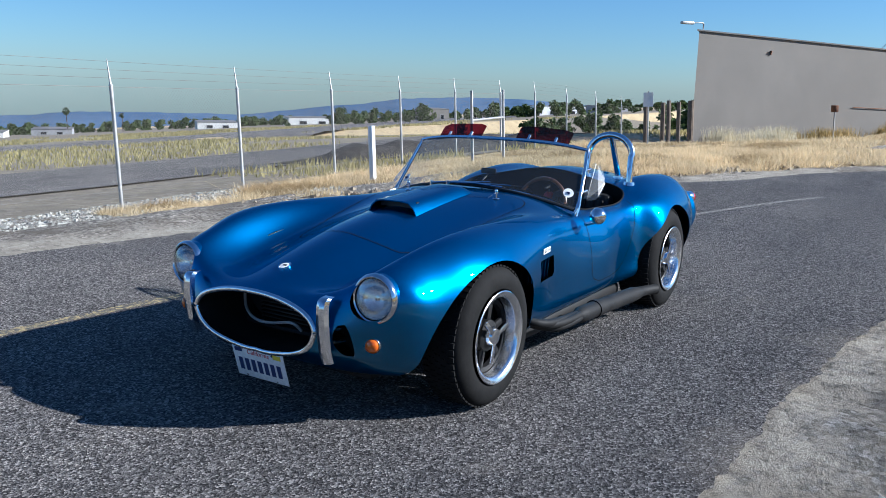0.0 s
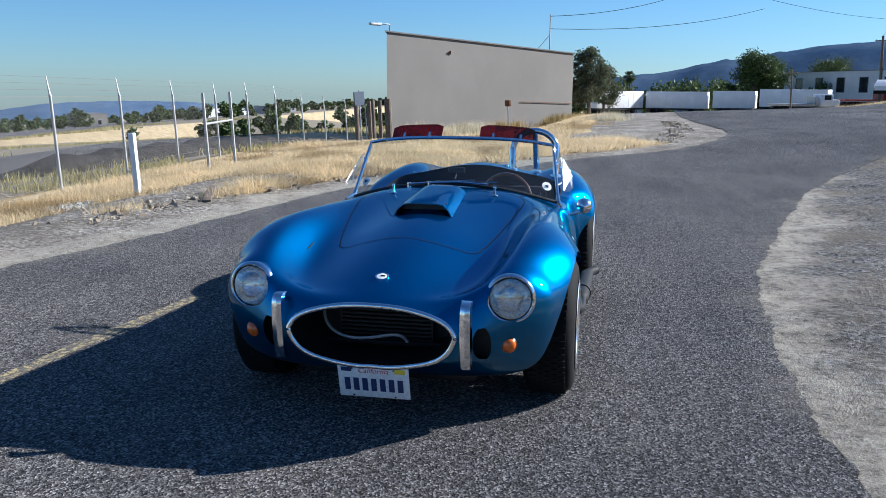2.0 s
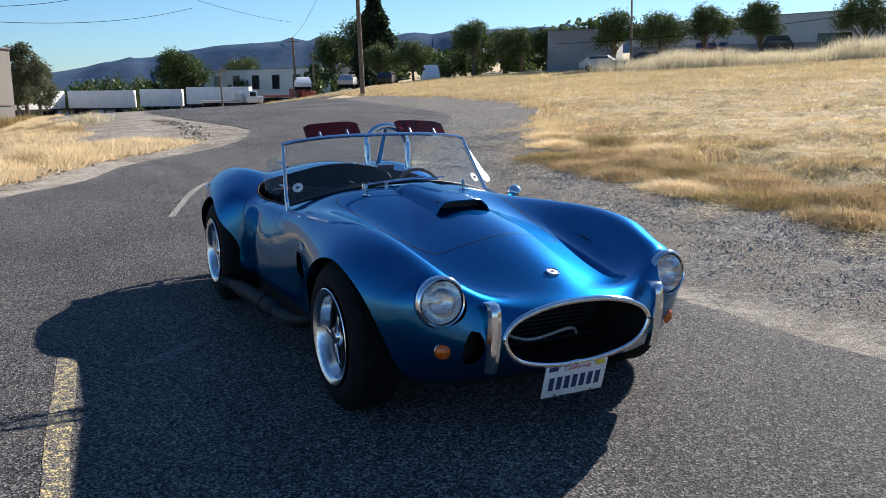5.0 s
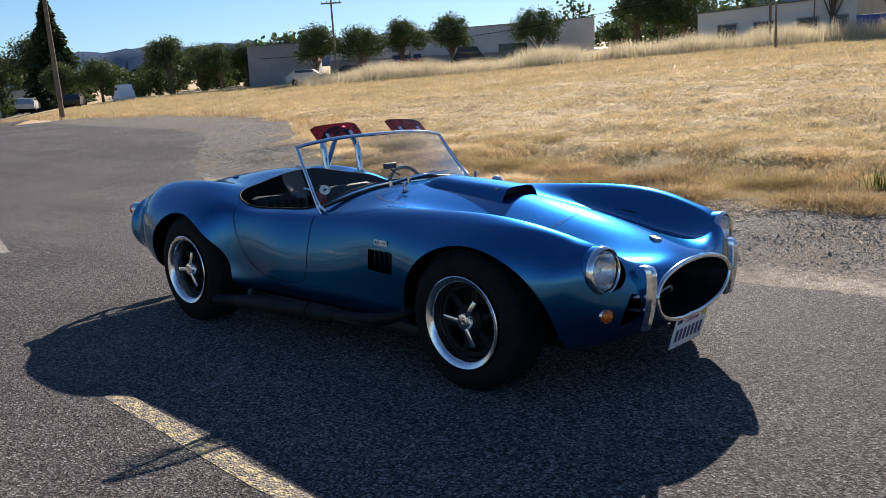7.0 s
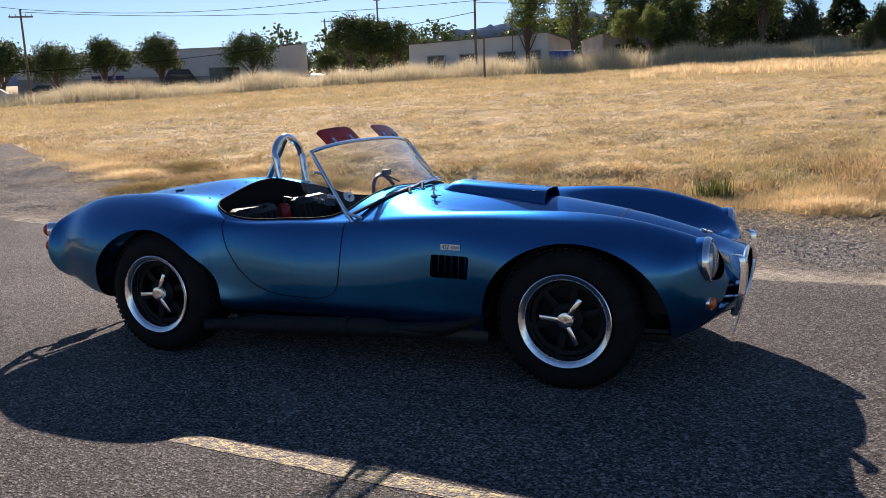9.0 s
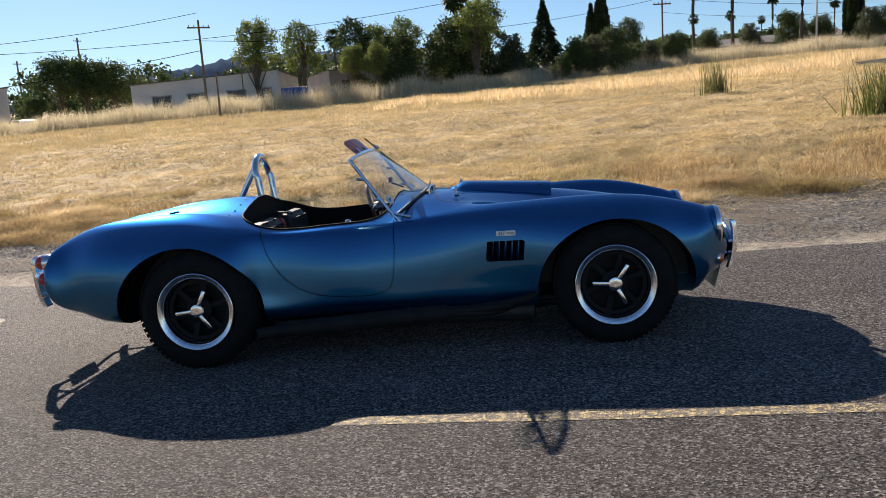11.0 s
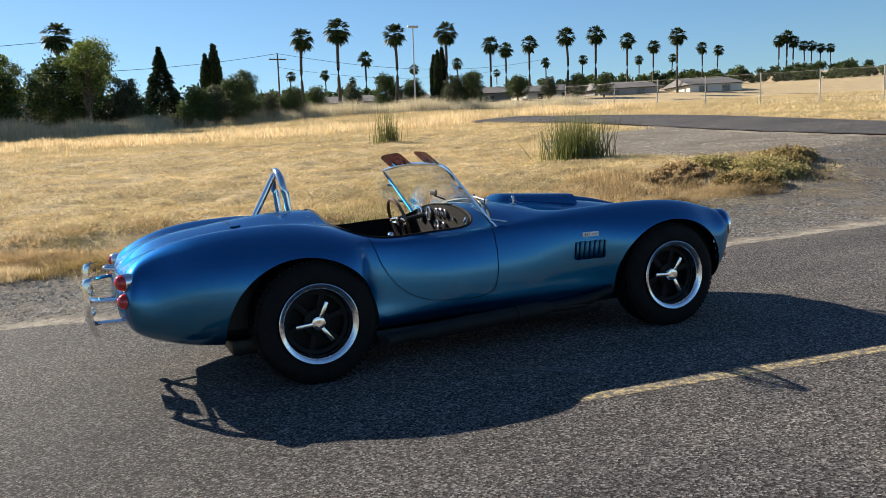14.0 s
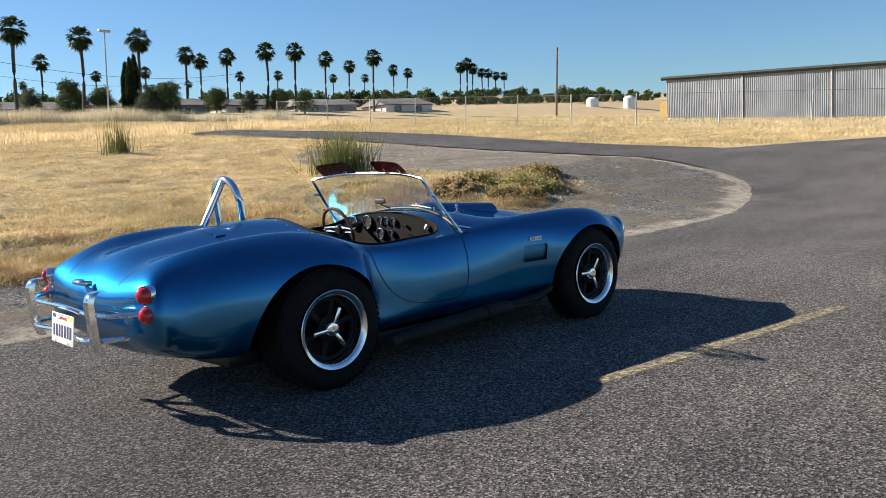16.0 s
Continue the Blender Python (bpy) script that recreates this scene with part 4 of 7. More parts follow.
for s in (1, -1):
    # headlight
    hl = new("headlight")
    hl.parent = ROADSTER
    hl.matrix_basis = pose(1.722, s * .558, .577, 0, -3, s * 4)
    bm = bmesh.new()
    lathe(bm, [(-.16, .092), (-.08, .100), (-.01, .103), (.004, .103)], 40, "X")
    child("headlight_bucket", bm, M["paint"], hl, "blue lamp bucket")
    bm = bmesh.new()
    lathe(bm, [(-.002, .104), (.012, .105), (.022, .100), (.026, .094), (.022, .089), (.010, .087)], 40, "X")
    child("headlight_ring", bm, M["chrome"], hl, "chrome lamp rim")
    bm = bmesh.new()
    lathe(bm, [(.010, .086), (-.006, .080), (-.022, .070), (-.036, .056), (-.046, .040), (-.053, .022), (-.055, .001)], 40, "X")
    child("reflector", bm, M["silver"], hl, "silvered reflector")
    bm = bmesh.new()
    lathe(bm, [(.014, .089), (.030, .076), (.042, .05), (.048, .025), (.049, .001)], 32, "X")
    child("headlight_lens", bm, M["lamp_glass"], hl, "clear fluted lens")
    bm = bmesh.new()
    lathe(bm, [(-.054, .014), (-.022, .016), (-.012, .012), (-.010, .001)], 16, "X")
    child("bulb", bm, M["chrome"], hl)
    bm = bmesh.new()
    lathe(bm, [(.016, .091), (.021, .089), (.018, .0855), (.010, .086)], 40, "X")
    child("headlight_gasket", bm, M["rubber"], hl, "dark rubber gasket")
    # indicator
    p, n = on_skin(y=.556, z=.386)
    it = new("indicator")
    it.parent = ROADSTER
    it.matrix_basis = pose(p[0] - .004, s * .556, .386, 0, 4, s * 18)
    bm = bmesh.new()
    lathe(bm, [(-.02, .036), (.008, .036), (.012, .033), (.008, .030)], 28, "X")
    child("indicator_rim", bm, M["chrome"], it, "thin chrome rim")
    bm = bmesh.new()
    lathe(bm, [(.006, .031), (.018, .027), (.026, .016), (.028, .001)], 24, "X")
    child("indicator_lens", bm, M["amber"], it, "amber round lens")
    # brake duct behind its oval hole
    bm = bmesh.new()
    lathe(bm, [(1.70, .085), (1.70, .001)], 24, "X", (0, s * .455, .40))
    child("brake_duct", bm, M["black"], label="black brake duct")
    # front overrider: a curved upright bar
    bm = bmesh.new()
    side = [(1.832, .580), (1.860, .570), (1.870, .54), (1.870, .46), (1.862, .39), (1.85, .335), (1.838, .300)]
    prev = None
    for k, (x, z) in enumerate(bend(side, 18)):
        w = .027 - .006 * abs(k / 17 - .5)
        pr = [bm.verts.new(q) for q in ((x - .018, s * .395 - w, z), (x + .006, s * .395 - w * .8, z), (x + .014, s * .395, z), (x + .006, s * .395 + w * .8, z), (x - .018, s * .395 + w, z))]
        if prev:
            for q in range(4):
                bm.faces.new((prev[q], prev[q + 1], pr[q + 1], pr[q]))
            bm.faces.new((prev[4], prev[0], pr[0], pr[4]))
        else:
            bm.faces.new(pr[::-1])
        prev = pr
    bm.faces.new(prev)
    bmesh.ops.recalc_face_normals(bm, faces=bm.faces)
    child("overrider", bm, M["chrome"], label="upright chrome overrider")
    bm = rod(bmesh.new(), (1.86, s * .395, .45), (1.70, s * .42, .43), .012)
    rod(bm, (1.85, s * .395, .39), (1.70, s * .42, .38), .010)
    child("overrider_bracket", bm, M["chrome"])
    # tail lamps
    for z in (.637, .541):
        tl = new("tail_lamp")
        tl.parent = ROADSTER
        tl.matrix_basis = pose(-2.068 + (z - .637) * -.05, s * .643, z, 0, 0, 180 - s * 28)
        bm = bmesh.new()
        lathe(bm, [(-.035, .044), (.012, .046), (.018, .043), (.014, .039)], 28, "X")
        child("tail_lamp_rim", bm, M["chrome"], tl, "chrome lamp rim")
        bm = bmesh.new()
        lathe(bm, [(.012, .040), (.032, .037), (.046, .026), (.050, .012), (.050, .001)], 24, "X")
        child("tail_lamp_lens", bm, M["red_lens"], tl, "round red lens")
    # rear overrider
    bm = bmesh.new()
    prev = None
    for k, (x, z) in enumerate(bend([(-2.205, .655), (-2.245, .650), (-2.262, .62), (-2.262, .54), (-2.256, .45), (-2.24, .38), (-2.225, .345)], 18)):
        w = .036 - .008 * abs(k / 17 - .5)
        yy = s * .42
        pr = [bm.verts.new(q) for q in ((x + .022, yy - w, z), (x - .006, yy - w * .8, z), (x - .016, yy, z), (x - .006, yy + w * .8, z), (x + .022, yy + w, z))]
        if prev:
            for q in range(4):
                bm.faces.new((prev[q], prev[q + 1], pr[q + 1], pr[q]))
            bm.faces.new((prev[4], prev[0], pr[0], pr[4]))
        else:
            bm.faces.new(pr[::-1])
        prev = pr
    bm.faces.new(prev)
    bmesh.ops.recalc_face_normals(bm, faces=bm.faces)
    child("overrider", bm, M["chrome"], label="upright chrome rear overrider")
    # side vent with slanted louvres
    vent = new("side_vent")
    vent.parent = ROADSTER
    bm = box(bmesh.new(), (.573, s * .655, .536), (.27, .02, .16))
    child("vent_backing", bm, M["black"], vent)
    for k in range(7):
        bm = box(bmesh.new(), (.486 + k * .035, s * .707, .536), (.066, .003, .124), Matrix.Rotation(s * radians(50), 3, "Z") @ Matrix.Rotation(radians(9), 3, "Y"), .001)
        child("louvre", bm, M["paint"], vent)
    # side badge: white plate with the engine size
    p, n = on_skin(x=.583, z=.629, out=.004)
    bd = new("side_badge")
    bd.parent = ROADSTER
    ang = math.degrees(math.atan2(n[0], n[1]))
    bd.matrix_basis = pose(p[0], s * p[1], p[2], 90, 0, 180 - ang if s > 0 else ang)
    child("badge_plate", box(bmesh.new(), (0, 0, 0), (.105, .028, .003), None, .001), M["white"], bd, "white enamel plate")
    cu = bpy.data.curves.new("numerals", "FONT")
    cu.body, cu.size, cu.extrude, cu.align_x, cu.align_y = "427", .026, .0006, "CENTER", "CENTER"
    cu.materials.append(M["black"])
    tx = new("badge_numerals", cu)
    tx.parent, tx.location = bd, (-.024, 0, .0022)
    child("badge_bar", box(bmesh.new(), (.026, 0, .002), (.042, .012, .0008)), M["galv"], bd)
    # bonnet pin with lanyard
    p, n = on_skin(x=.305, y=.295)
    pin = rod(bmesh.new(), (p[0], s * p[1], p[2] - .01), (p[0], s * p[1], p[2] + .045), .006)
    bmesh.ops.create_uvsphere(pin, u_segments=12, v_segments=8, radius=.010, matrix=Matrix.Translation((p[0], s * p[1], p[2] + .046)))
    rod(pin, (p[0], s * p[1], p[2]), (p[0], s * p[1], p[2] + .006), .020, .016, 14)
    tube(pin, bend([(p[0], s * p[1] - .008, p[2] + .03), (p[0] + .02, s * p[1] - .03, p[2] + .012), (p[0] + .05, s * p[1] - .02, p[2] + .006)], 10), .0022, 5)
    tube(pin, bend([(p[0] - .02, s * p[1], p[2] + .03), (p[0], s * p[1], p[2] + .036), (p[0] + .022, s * p[1], p[2] + .03)], 8), .003, 5)
    child("bonnet_pin", pin, M["chrome"], label="chrome bonnet pin with wire loop")
    # side exhaust: four header pipes into one silencer
    ex = new("side_exhaust")
    ex.parent = ROADSTER
    for k in range(4):
        a = bend([(.74 - .03 * k, s * .66, .31 - .015 * k), (.70 - .05 * k, s * .765, .285 - .02 * k), (.52 - .04 * k, s * (.80 + .012 * (k % 2)), .255 - .012 * k), (.22, s * (.792 + .016 * (k % 2)), .235 - .012 * (k // 2))], 18)
        child("header_pipe", tube(bmesh.new(), a, .021, 10), M["exhaust"], ex)
    sil = bend([(.26, s * .80, .228), (0, s * .803, .220), (-.35, s * .808, .205), (-.62, s * .815, .192), (-.74, s * .835, .188), (-.80, s * .865, .188)], 26)
    bm = tube(bmesh.new(), sil, [.030] + [.046] * 18 + [.044, .038, .034, .032, .032, .032, .032], 16)
    child("silencer", bm, M["exhaust"], ex, "black coated silencer tube")
    child("clamp", tube(bmesh.new(), [(.05, s * .802, .222), (.02, s * .802, .221)], .052, 16), M["exhaust"], ex)

# frame rails and floor pan below the body
bm = box(bmesh.new(), (-.03, 0, .165), (1.50, 1.26, .09), None, .03)
box(bm, (1.12, 0, .175), (.86, .80, .08), None, .03)
box(bm, (-1.15, 0, .175), (.80, .84, .10), None, .03)
child("chassis_pan", bm, M["black"], label="black floor pan")

# bumper tubes at the tail
for z in (.545, .415):
    pts = [(-2.10, -.60, z), (-2.19, -.54, z), (-2.235, -.44, z), (-2.24, -.2, z), (-2.24, .2, z), (-2.235, .44, z), (-2.19, .54, z), (-2.10, .60, z)] if z > .5 else [(-2.09, -.46, z), (-2.225, -.42, z), (-2.23, 0, z), (-2.225, .42, z), (-2.09, .46, z)]
    child("rear_bumper_tube", tube(bmesh.new(), bend(pts, 40), .013, 8), M["chrome"], label="chrome bumper tube")


def number_plate(m, label):
    pl = new("number_plate")
    pl.parent, pl.matrix_basis = ROADSTER, m
    child("plate", box(bmesh.new(), (0, 0, 0), (.305, .152, .004), None, .0015), M["white"], pl, label)
    for k in range(7):  # characters stand as plain bars
        child("plate_bar", box(bmesh.new(), (-.114 + k * .038, -.012, .0028), (.024, .062, .001)), M["navy"], pl)
    child("month_sticker", box(bmesh.new(), (-.115, .060, .0028), (.045, .02, .001)), M["navy"], pl)
    child("year_sticker", box(bmesh.new(), (.115, .060, .0028), (.045, .022, .001)), M["gold"], pl, "yellow sticker")
    cu = bpy.data.curves.new("state", "FONT")
    cu.body, cu.size, cu.extrude, cu.shear, cu.align_x = "California", .034, .0005, .3, "CENTER"
    cu.materials.append(M["red_ink"])
    tx = new("plate_script", cu)
    tx.parent, tx.location = pl, (0, .046, .0026)
    for x in (-.09, .09):
        for y in (.066, -.066):
            child("plate_screw", rod(bmesh.new(), (x, y, 0), (x, y, .006), .005), M["chrome"], pl)


number_plate(Matrix.Translation((1.826, .006, .212)) @ pose(0, 0, 0, 106, 0, 90), "white number plate with blue marks")
number_plate(Matrix.Translation((-2.262, -.05, .44)) @ pose(0, 0, 0, 84, 0, -90), "white number plate with dark marks")
child("plate_bracket", box(bmesh.new(), (1.80, 0, .255), (.02, .2, .05)), M["black"])
bm = bmesh.new()
tube(bm, bend([(-2.10, -.055, .650), (-2.145, -.045, .658), (-2.15, 0, .658), (-2.145, .045, .658), (-2.10, .055, .650)], 16), .014, 10)
child("plate_lamp", bm, M["chrome"], label="chrome boot handle with plate lamp")

# nose and tail badges
for x, d in ((1.662, 1),):
    p, n = on_skin(x=x, y=0, out=.002)
    bd = new("nose_badge" if d > 0 else "boot_badge")
    bd.parent = ROADSTER
    bd.matrix_basis = Matrix.Translation(p) @ Vector(n).to_track_quat("Z", "Y").to_matrix().to_4x4()
    bm = bmesh.new()
    lathe(bm, [(-.002, .030), (.004, .030), (.006, .027), (.004, .024)], 28, "Z")
    child("badge_rim", bm, M["chrome"], bd, "chrome oval rim")
    bm = bmesh.new()
    lathe(bm, [(.003, .026), (.005, .012), (.0052, .0005)], 24, "Z")
    child("badge_disc", bm, M["white"], bd, "white disc")
    child("badge_mark", box(bmesh.new(), (.003, 0, .0056), (.020, .010, .002), None, .0008), M["black"], bd)

# bonnet scoop: a wedge, hollow at the front
bm = bmesh.new()
prev = None
for k in range(15):
    f = k / 14
    x = .865 - f * .62
    hw = .158 - .018 * f
    base = on_skin(x=x, y=.0)[0][2] - .012
    side_z = on_skin(x=x, y=hw)[0][2] - .006
    top = .842 + .038 * min(1, f * 1.25) - max(0, f - .86) * .30
    top = max(top, base + .004)
    pr = [bm.verts.new((x, yy, zz)) for yy, zz in ((-hw, side_z), (-hw + .022, side_z + (top - side_z) * .55), (-hw + .055, top - .006), (-.06, top), (.06, top), (hw - .055, top - .006), (hw - .022, side_z + (top - side_z) * .55), (hw, side_z))]
    if prev:
        for q in range(7):
            bm.faces.new((prev[q], prev[q + 1], pr[q + 1], pr[q]))
    prev = pr
bmesh.ops.recalc_face_normals(bm, faces=bm.faces)
bmesh.ops.solidify(bm, geom=bm.faces[:], thickness=.006)
child("bonnet_scoop", bm, M["paint"], label="raised blue air scoop")
bm = box(bmesh.new(), (.80, 0, .818), (.02, .232, .034))
child("scoop_void", bm, M["black"], label="black scoop opening")

# windscreen
def screen(u, v):
    """u across from -1 to 1, v up from 0 to 1."""
    a = Vector((.125 - .150 * u * u, .640 * u, .862 - .112 * u * u))
    b = Vector((-.205 - .050 * abs(u) ** 2.2, .585 * u, 1.118 - .040 * abs(u) ** 3))
    return a.lerp(b, v)


ws = new("windscreen")
ws.parent = ROADSTER
bm = bmesh.new()
grid = [[bm.verts.new(screen(-1 + 2 * i / 24, j / 8)) for j in range(9)] for i in range(25)]
for i in range(24):
    for j in range(8):
        bm.faces.new((grid[i][j], grid[i + 1][j], grid[i + 1][j + 1], grid[i][j + 1]))
pane = child("windscreen_glass", bm, M["glass"], ws, "clear curved glass")
frame_line = [screen(-1, k / 10) for k in range(10)] + [screen(-1 + 2 * k / 30, 1) for k in range(31)] + [screen(1, 1 - k / 10) for k in range(1, 11)]
child("windscreen_frame", tube(bmesh.new(), frame_line, .0105, 8), M["chrome"], ws, "chrome screen frame")
child("windscreen_sill", tube(bmesh.new(), [screen(-1 + 2 * k / 30, 0) for k in range(31)], .010, 8), M["black"], ws, "black rubber base strip")
for s in (1, -1):
    bm = rod(bmesh.new(), screen(s, 0) + Vector((.03, 0, -.03)), screen(s, .12), .013)
    rod(bm, screen(s, .06), Vector((.07, s * .66, .745)), .009)
    child("screen_stanchion", bm, M["chrome"], ws)
    # wind wing
    a, b = screen(s, .08), screen(s, .80)
    bm = bmesh.new()
    out = Vector((-.13, s * .09, .01))
    q = [a + Vector((-.02, s * .02, .03)), a + out + Vector((.05, 0, .03)), a.lerp(b, .5) + out, b + out * .55, b + Vector((-.02, s * .01, -.02))]
    bm.faces.new([bm.verts.new(v) for v in q])
    bmesh.ops.bevel(bm, geom=list(bm.verts), offset=.02, segments=3, affect="VERTICES")
    bmesh.ops.solidify(bm, geom=bm.faces[:], thickness=.003)
    child("wind_wing", bm, M["wing_glass"], ws, "clear acrylic wind deflector", False)
    for k in (.3, .8):
        child("wing_clamp", rod(bmesh.new(), a.lerp(b, k), a.lerp(b, k) + Vector((-.045, s * .02, .01)), .008), M["chrome"], ws)
    # red sun visor
    y0, y1 = (.125, .465) if s > 0 else (-.445, -.115)
    bm = bmesh.new()
    prev = None
    for k in range(9):
        yy = y0 + (y1 - y0) * k / 8
        e = screen(yy / .585, 1)
        edge = .012 if k in (0, 8) else 0
        pr = [bm.verts.new(v) for v in (e + Vector((-.005, 0, .002)), e + Vector((-.085 + edge, 0, .080 - edge)))]
        if prev:
            bm.faces.new((prev[0], prev[1], pr[1], pr[0]))
        prev = pr
    bmesh.ops.solidify(bm, geom=bm.faces[:], thickness=.004)
    child("sun_visor", bm, M["visor"], ws, "red tinted acrylic sun visor", False)
    for k in (.25, .75):
        e = screen((y0 + (y1 - y0) * k) / .585, 1)
        child("visor_clamp", rod(bmesh.new(), e, e + Vector((-.03, 0, .03)), .009), M["chrome"], ws)
    # wiper
    a = screen(s * .10 - .28, 0) + Vector((.035, 0, .012))
    b = screen(s * .10 + .26, .035) + Vector((.022, 0, .008))
    bm = tube(bmesh.new(), [a, a.lerp(b, .5) + Vector((.006, 0, .010)), b], .005, 6)
    rod(bm, a + Vector((0, 0, -.03)), a + Vector((0, 0, .008)), .012)
    tube(bm, [a.lerp(b, .35) + Vector((-.014, 0, .006)), b + Vector((-.014, .05, .012))], .004, 5)
    child("wiper", bm, M["chrome"], label="chrome wiper arm with black blade")
    # round sticker inside the lower corner of the glass
    c = screen(s * .90, .22) + Vector((-.004, 0, .004))
    n = (screen(s * .9, .4) - screen(s * .9, .1)).cross(screen(s * .95, .2) - screen(s * .85, .2))
    bm = bmesh.new()
    bmesh.ops.create_circle(bm, cap_ends=True, segments=24, radius=.030, matrix=Matrix.Translation(c) @ n.to_track_quat("Z", "Y").to_matrix().to_4x4())
    bmesh.ops.solidify(bm, geom=bm.faces[:], thickness=.001)
    st = child("sticker", bm, M["white"], ws, "round white sticker")
    bm = box(bmesh.new(), c + Vector((.003, 0, 0)), (.004, .020, .014))
    child("sticker_mark", bm, M["navy"], ws)
bm = box(bmesh.new(), (-.12, 0, .925), (.012, .105, .034), None, .005)
rod(bm, (-.115, 0, .905), (-.04, 0, .872), .005)
child("rear_view_mirror", bm, M["black"], label="black interior mirror")
# wing mirror on the driver's door
bm = bmesh.new()
lathe(bm, [(-.055, .001), (-.05, .018), (-.03, .038), (-.005, .047), (.002, .046), (.002, .001)], 28, "X")
bmesh.ops.transform(bm, matrix=Matrix.Translation((.045, .795, .748)) @ pose(0, 0, 0, 0, 0, 180), verts=bm.verts)
rod(bm, (.045, .79, .715), (.03, .715, .69), .010)
child("wing_mirror", bm, M["chrome"], label="round chrome wing mirror")

# roll hoop behind the driver
hoop = [(-1.02, .245, .83), (-1.035, .245, .99)] + [(-1.045 - .012 * math.sin(a), .40 - .155 * math.cos(a), .995 + .135 * math.sin(a)) for a in np.linspace(.1, math.pi - .1, 14)] + [(-1.035, .555, .99), (-1.02, .555, .80)]
rh = new("roll_hoop")
rh.parent = ROADSTER
child("hoop_tube", tube(bmesh.new(), hoop, .0225, 12), M["chrome"], rh, "polished chrome hoop")
child("hoop_brace", rod(bmesh.new(), (-1.06, .40, 1.118), (-1.215, .40, .85), .020, None, 12), M["chrome"], rh)
for x, y in ((-1.02, .245), (-1.02, .555), (-1.215, .40)):
    z = on_skin(x=x, y=y)[0][2]
    child("hoop_foot", rod(bmesh.new(), (x, y, z - .012), (x, y, z + .010), .042, .036, 16), M["chrome"], rh)

# coaming, cockpit and seats
coam = []
for a in np.linspace(0, 2 * math.pi, 121)[:-1]:
    c, s_ = math.cos(a), math.sin(a)
    k = (abs(c) ** 6 + abs(s_) ** 6) ** (-1 / 6)
    x, y = COCKPIT[0] + COCKPIT[2] * c * k, COCKPIT[3] * s_ * k
    p = on_skin(x=x, y=abs(y))[0]
    coam.append((x, y, p[2] + .002))
child("cockpit_trim", tube(bmesh.new(), coam, .005, 8, True), M["vinyl"], label="black piped cockpit edge")
bm = bmesh.new()
prev = None
for z, k in ((0, 1.0), (-.10, 1.01), (-.30, .98), (-.45, .96)):
    cur = [bm.verts.new((COCKPIT[0] + (x - COCKPIT[0]) * k, y * k, max(.24, zz + z))) for x, y, zz in coam]
    if prev:
        for q in range(len(cur)):
            bm.faces.new((prev[q], cur[q], cur[(q + 1) % len(cur)], prev[(q + 1) % len(cur)]))
    prev = cur
bm.faces.new(prev)
bmesh.ops.recalc_face_normals(bm, faces=bm.faces)
child("cockpit_tub", bm, M["vinyl"], label="black carpeted cockpit lining")
child("transmission_tunnel", box(bmesh.new(), (-.45, 0, .40), (.9, .20, .24), None, .05), M["leather"])
for y in (.30, -.30):
    seat = new("bucket_seat")
    seat.parent = ROADSTER
    bm = box(bmesh.new(), (-.60, y, .40), (.46, .42, .13), None, .05)
    child("seat_cushion", bm, M["leather"], seat, "black leather cushion")
    bm = box(bmesh.new(), (-.83, y, .575), (.12, .43, .37), Matrix.Rotation(radians(-14), 3, "Y"), .05)
    back = child("seat_back", bm, M["leather"], seat, "fluted black leather back")
    for k in range(6):
        part("flute", tube(bmesh.new(), [(-.765, y - .15 + k * .06, .46), (-.812, y - .15 + k * .06, .715)], .026, 8), M["leather"], back)
    for dy in (-.09, .09):
        bm = box(bmesh.new(), (-.80, y + dy, .60), (.012, .045, .26), Matrix.Rotation(radians(-16), 3, "Y"))
        box(bm, (-.88, y + dy, .735), (.14, .045, .01), Matrix.Rotation(radians(-12), 3, "Y"))
        child("shoulder_strap", bm, M["leather"], seat, "black shoulder strap")
# dashboard with dials
bm = bmesh.new()
pts = [(-.075, y, .838 - .15 * abs(y / .60) ** 2.6) for y in np.linspace(-.585, .585, 31)]
top = [bm.verts.new(p) for p in pts]
low = [bm.verts.new((-.06, y, .60)) for _, y, _ in pts]
bak = [bm.verts.new((.03, y, z + .005)) for _, y, z in pts]
for k in range(30):
    bm.faces.new((top[k], top[k + 1], low[k + 1], low[k]))
    bm.faces.new((top[k], bak[k], bak[k + 1], top[k + 1]))
bmesh.ops.recalc_face_normals(bm, faces=bm.faces)
dashb = child("dashboard", bm, M["vinyl"], label="black dashboard with round dials")
for y, z, r in ((.20, .775, .044), (.06, .79, .025), (-.01, .79, .025), (-.08, .785, .025), (.36, .765, .044), (.06, .70, .036), (-.05, .705, .022), (-.20, .76, .010), (-.24, .70, .008), (-.42, .745, .012)):
    dial = new("dial")
    dial.parent, dial.matrix_basis = dashb, pose(-.076, y, z)
    bm = bmesh.new()
    lathe(bm, [(.0, r * 1.12), (-.012, r * 1.12), (-.014, r), (-.006, r * .96)], 24, "X")
    tube(bm, [(-.009, 0, 0), (-.009, r * .5, r * .5)], r * .05, 5)
    lathe(bm, [(-.006, r * .16), (-.010, .0004)], 10, "X")
    for k in range(9):
        a = -.8 + k * .59
        box(bm, (-.0075, r * .8 * math.cos(a), r * .8 * math.sin(a)), (.002, r * .12, r * .12))
    part("dial_bezel", bm, M["chrome"], dial, "chrome dial bezel")
    bm = bmesh.new()
    lathe(bm, [(-.005, r * .98), (-.0055, .0004)], 24, "X")
    part("dial_face", bm, M["black"], dial, "black dial face")
bm = tube(bmesh.new(), [(-.085, -.42, .775), (-.10, -.42, .75), (-.085, -.42, .715)], .008, 6)
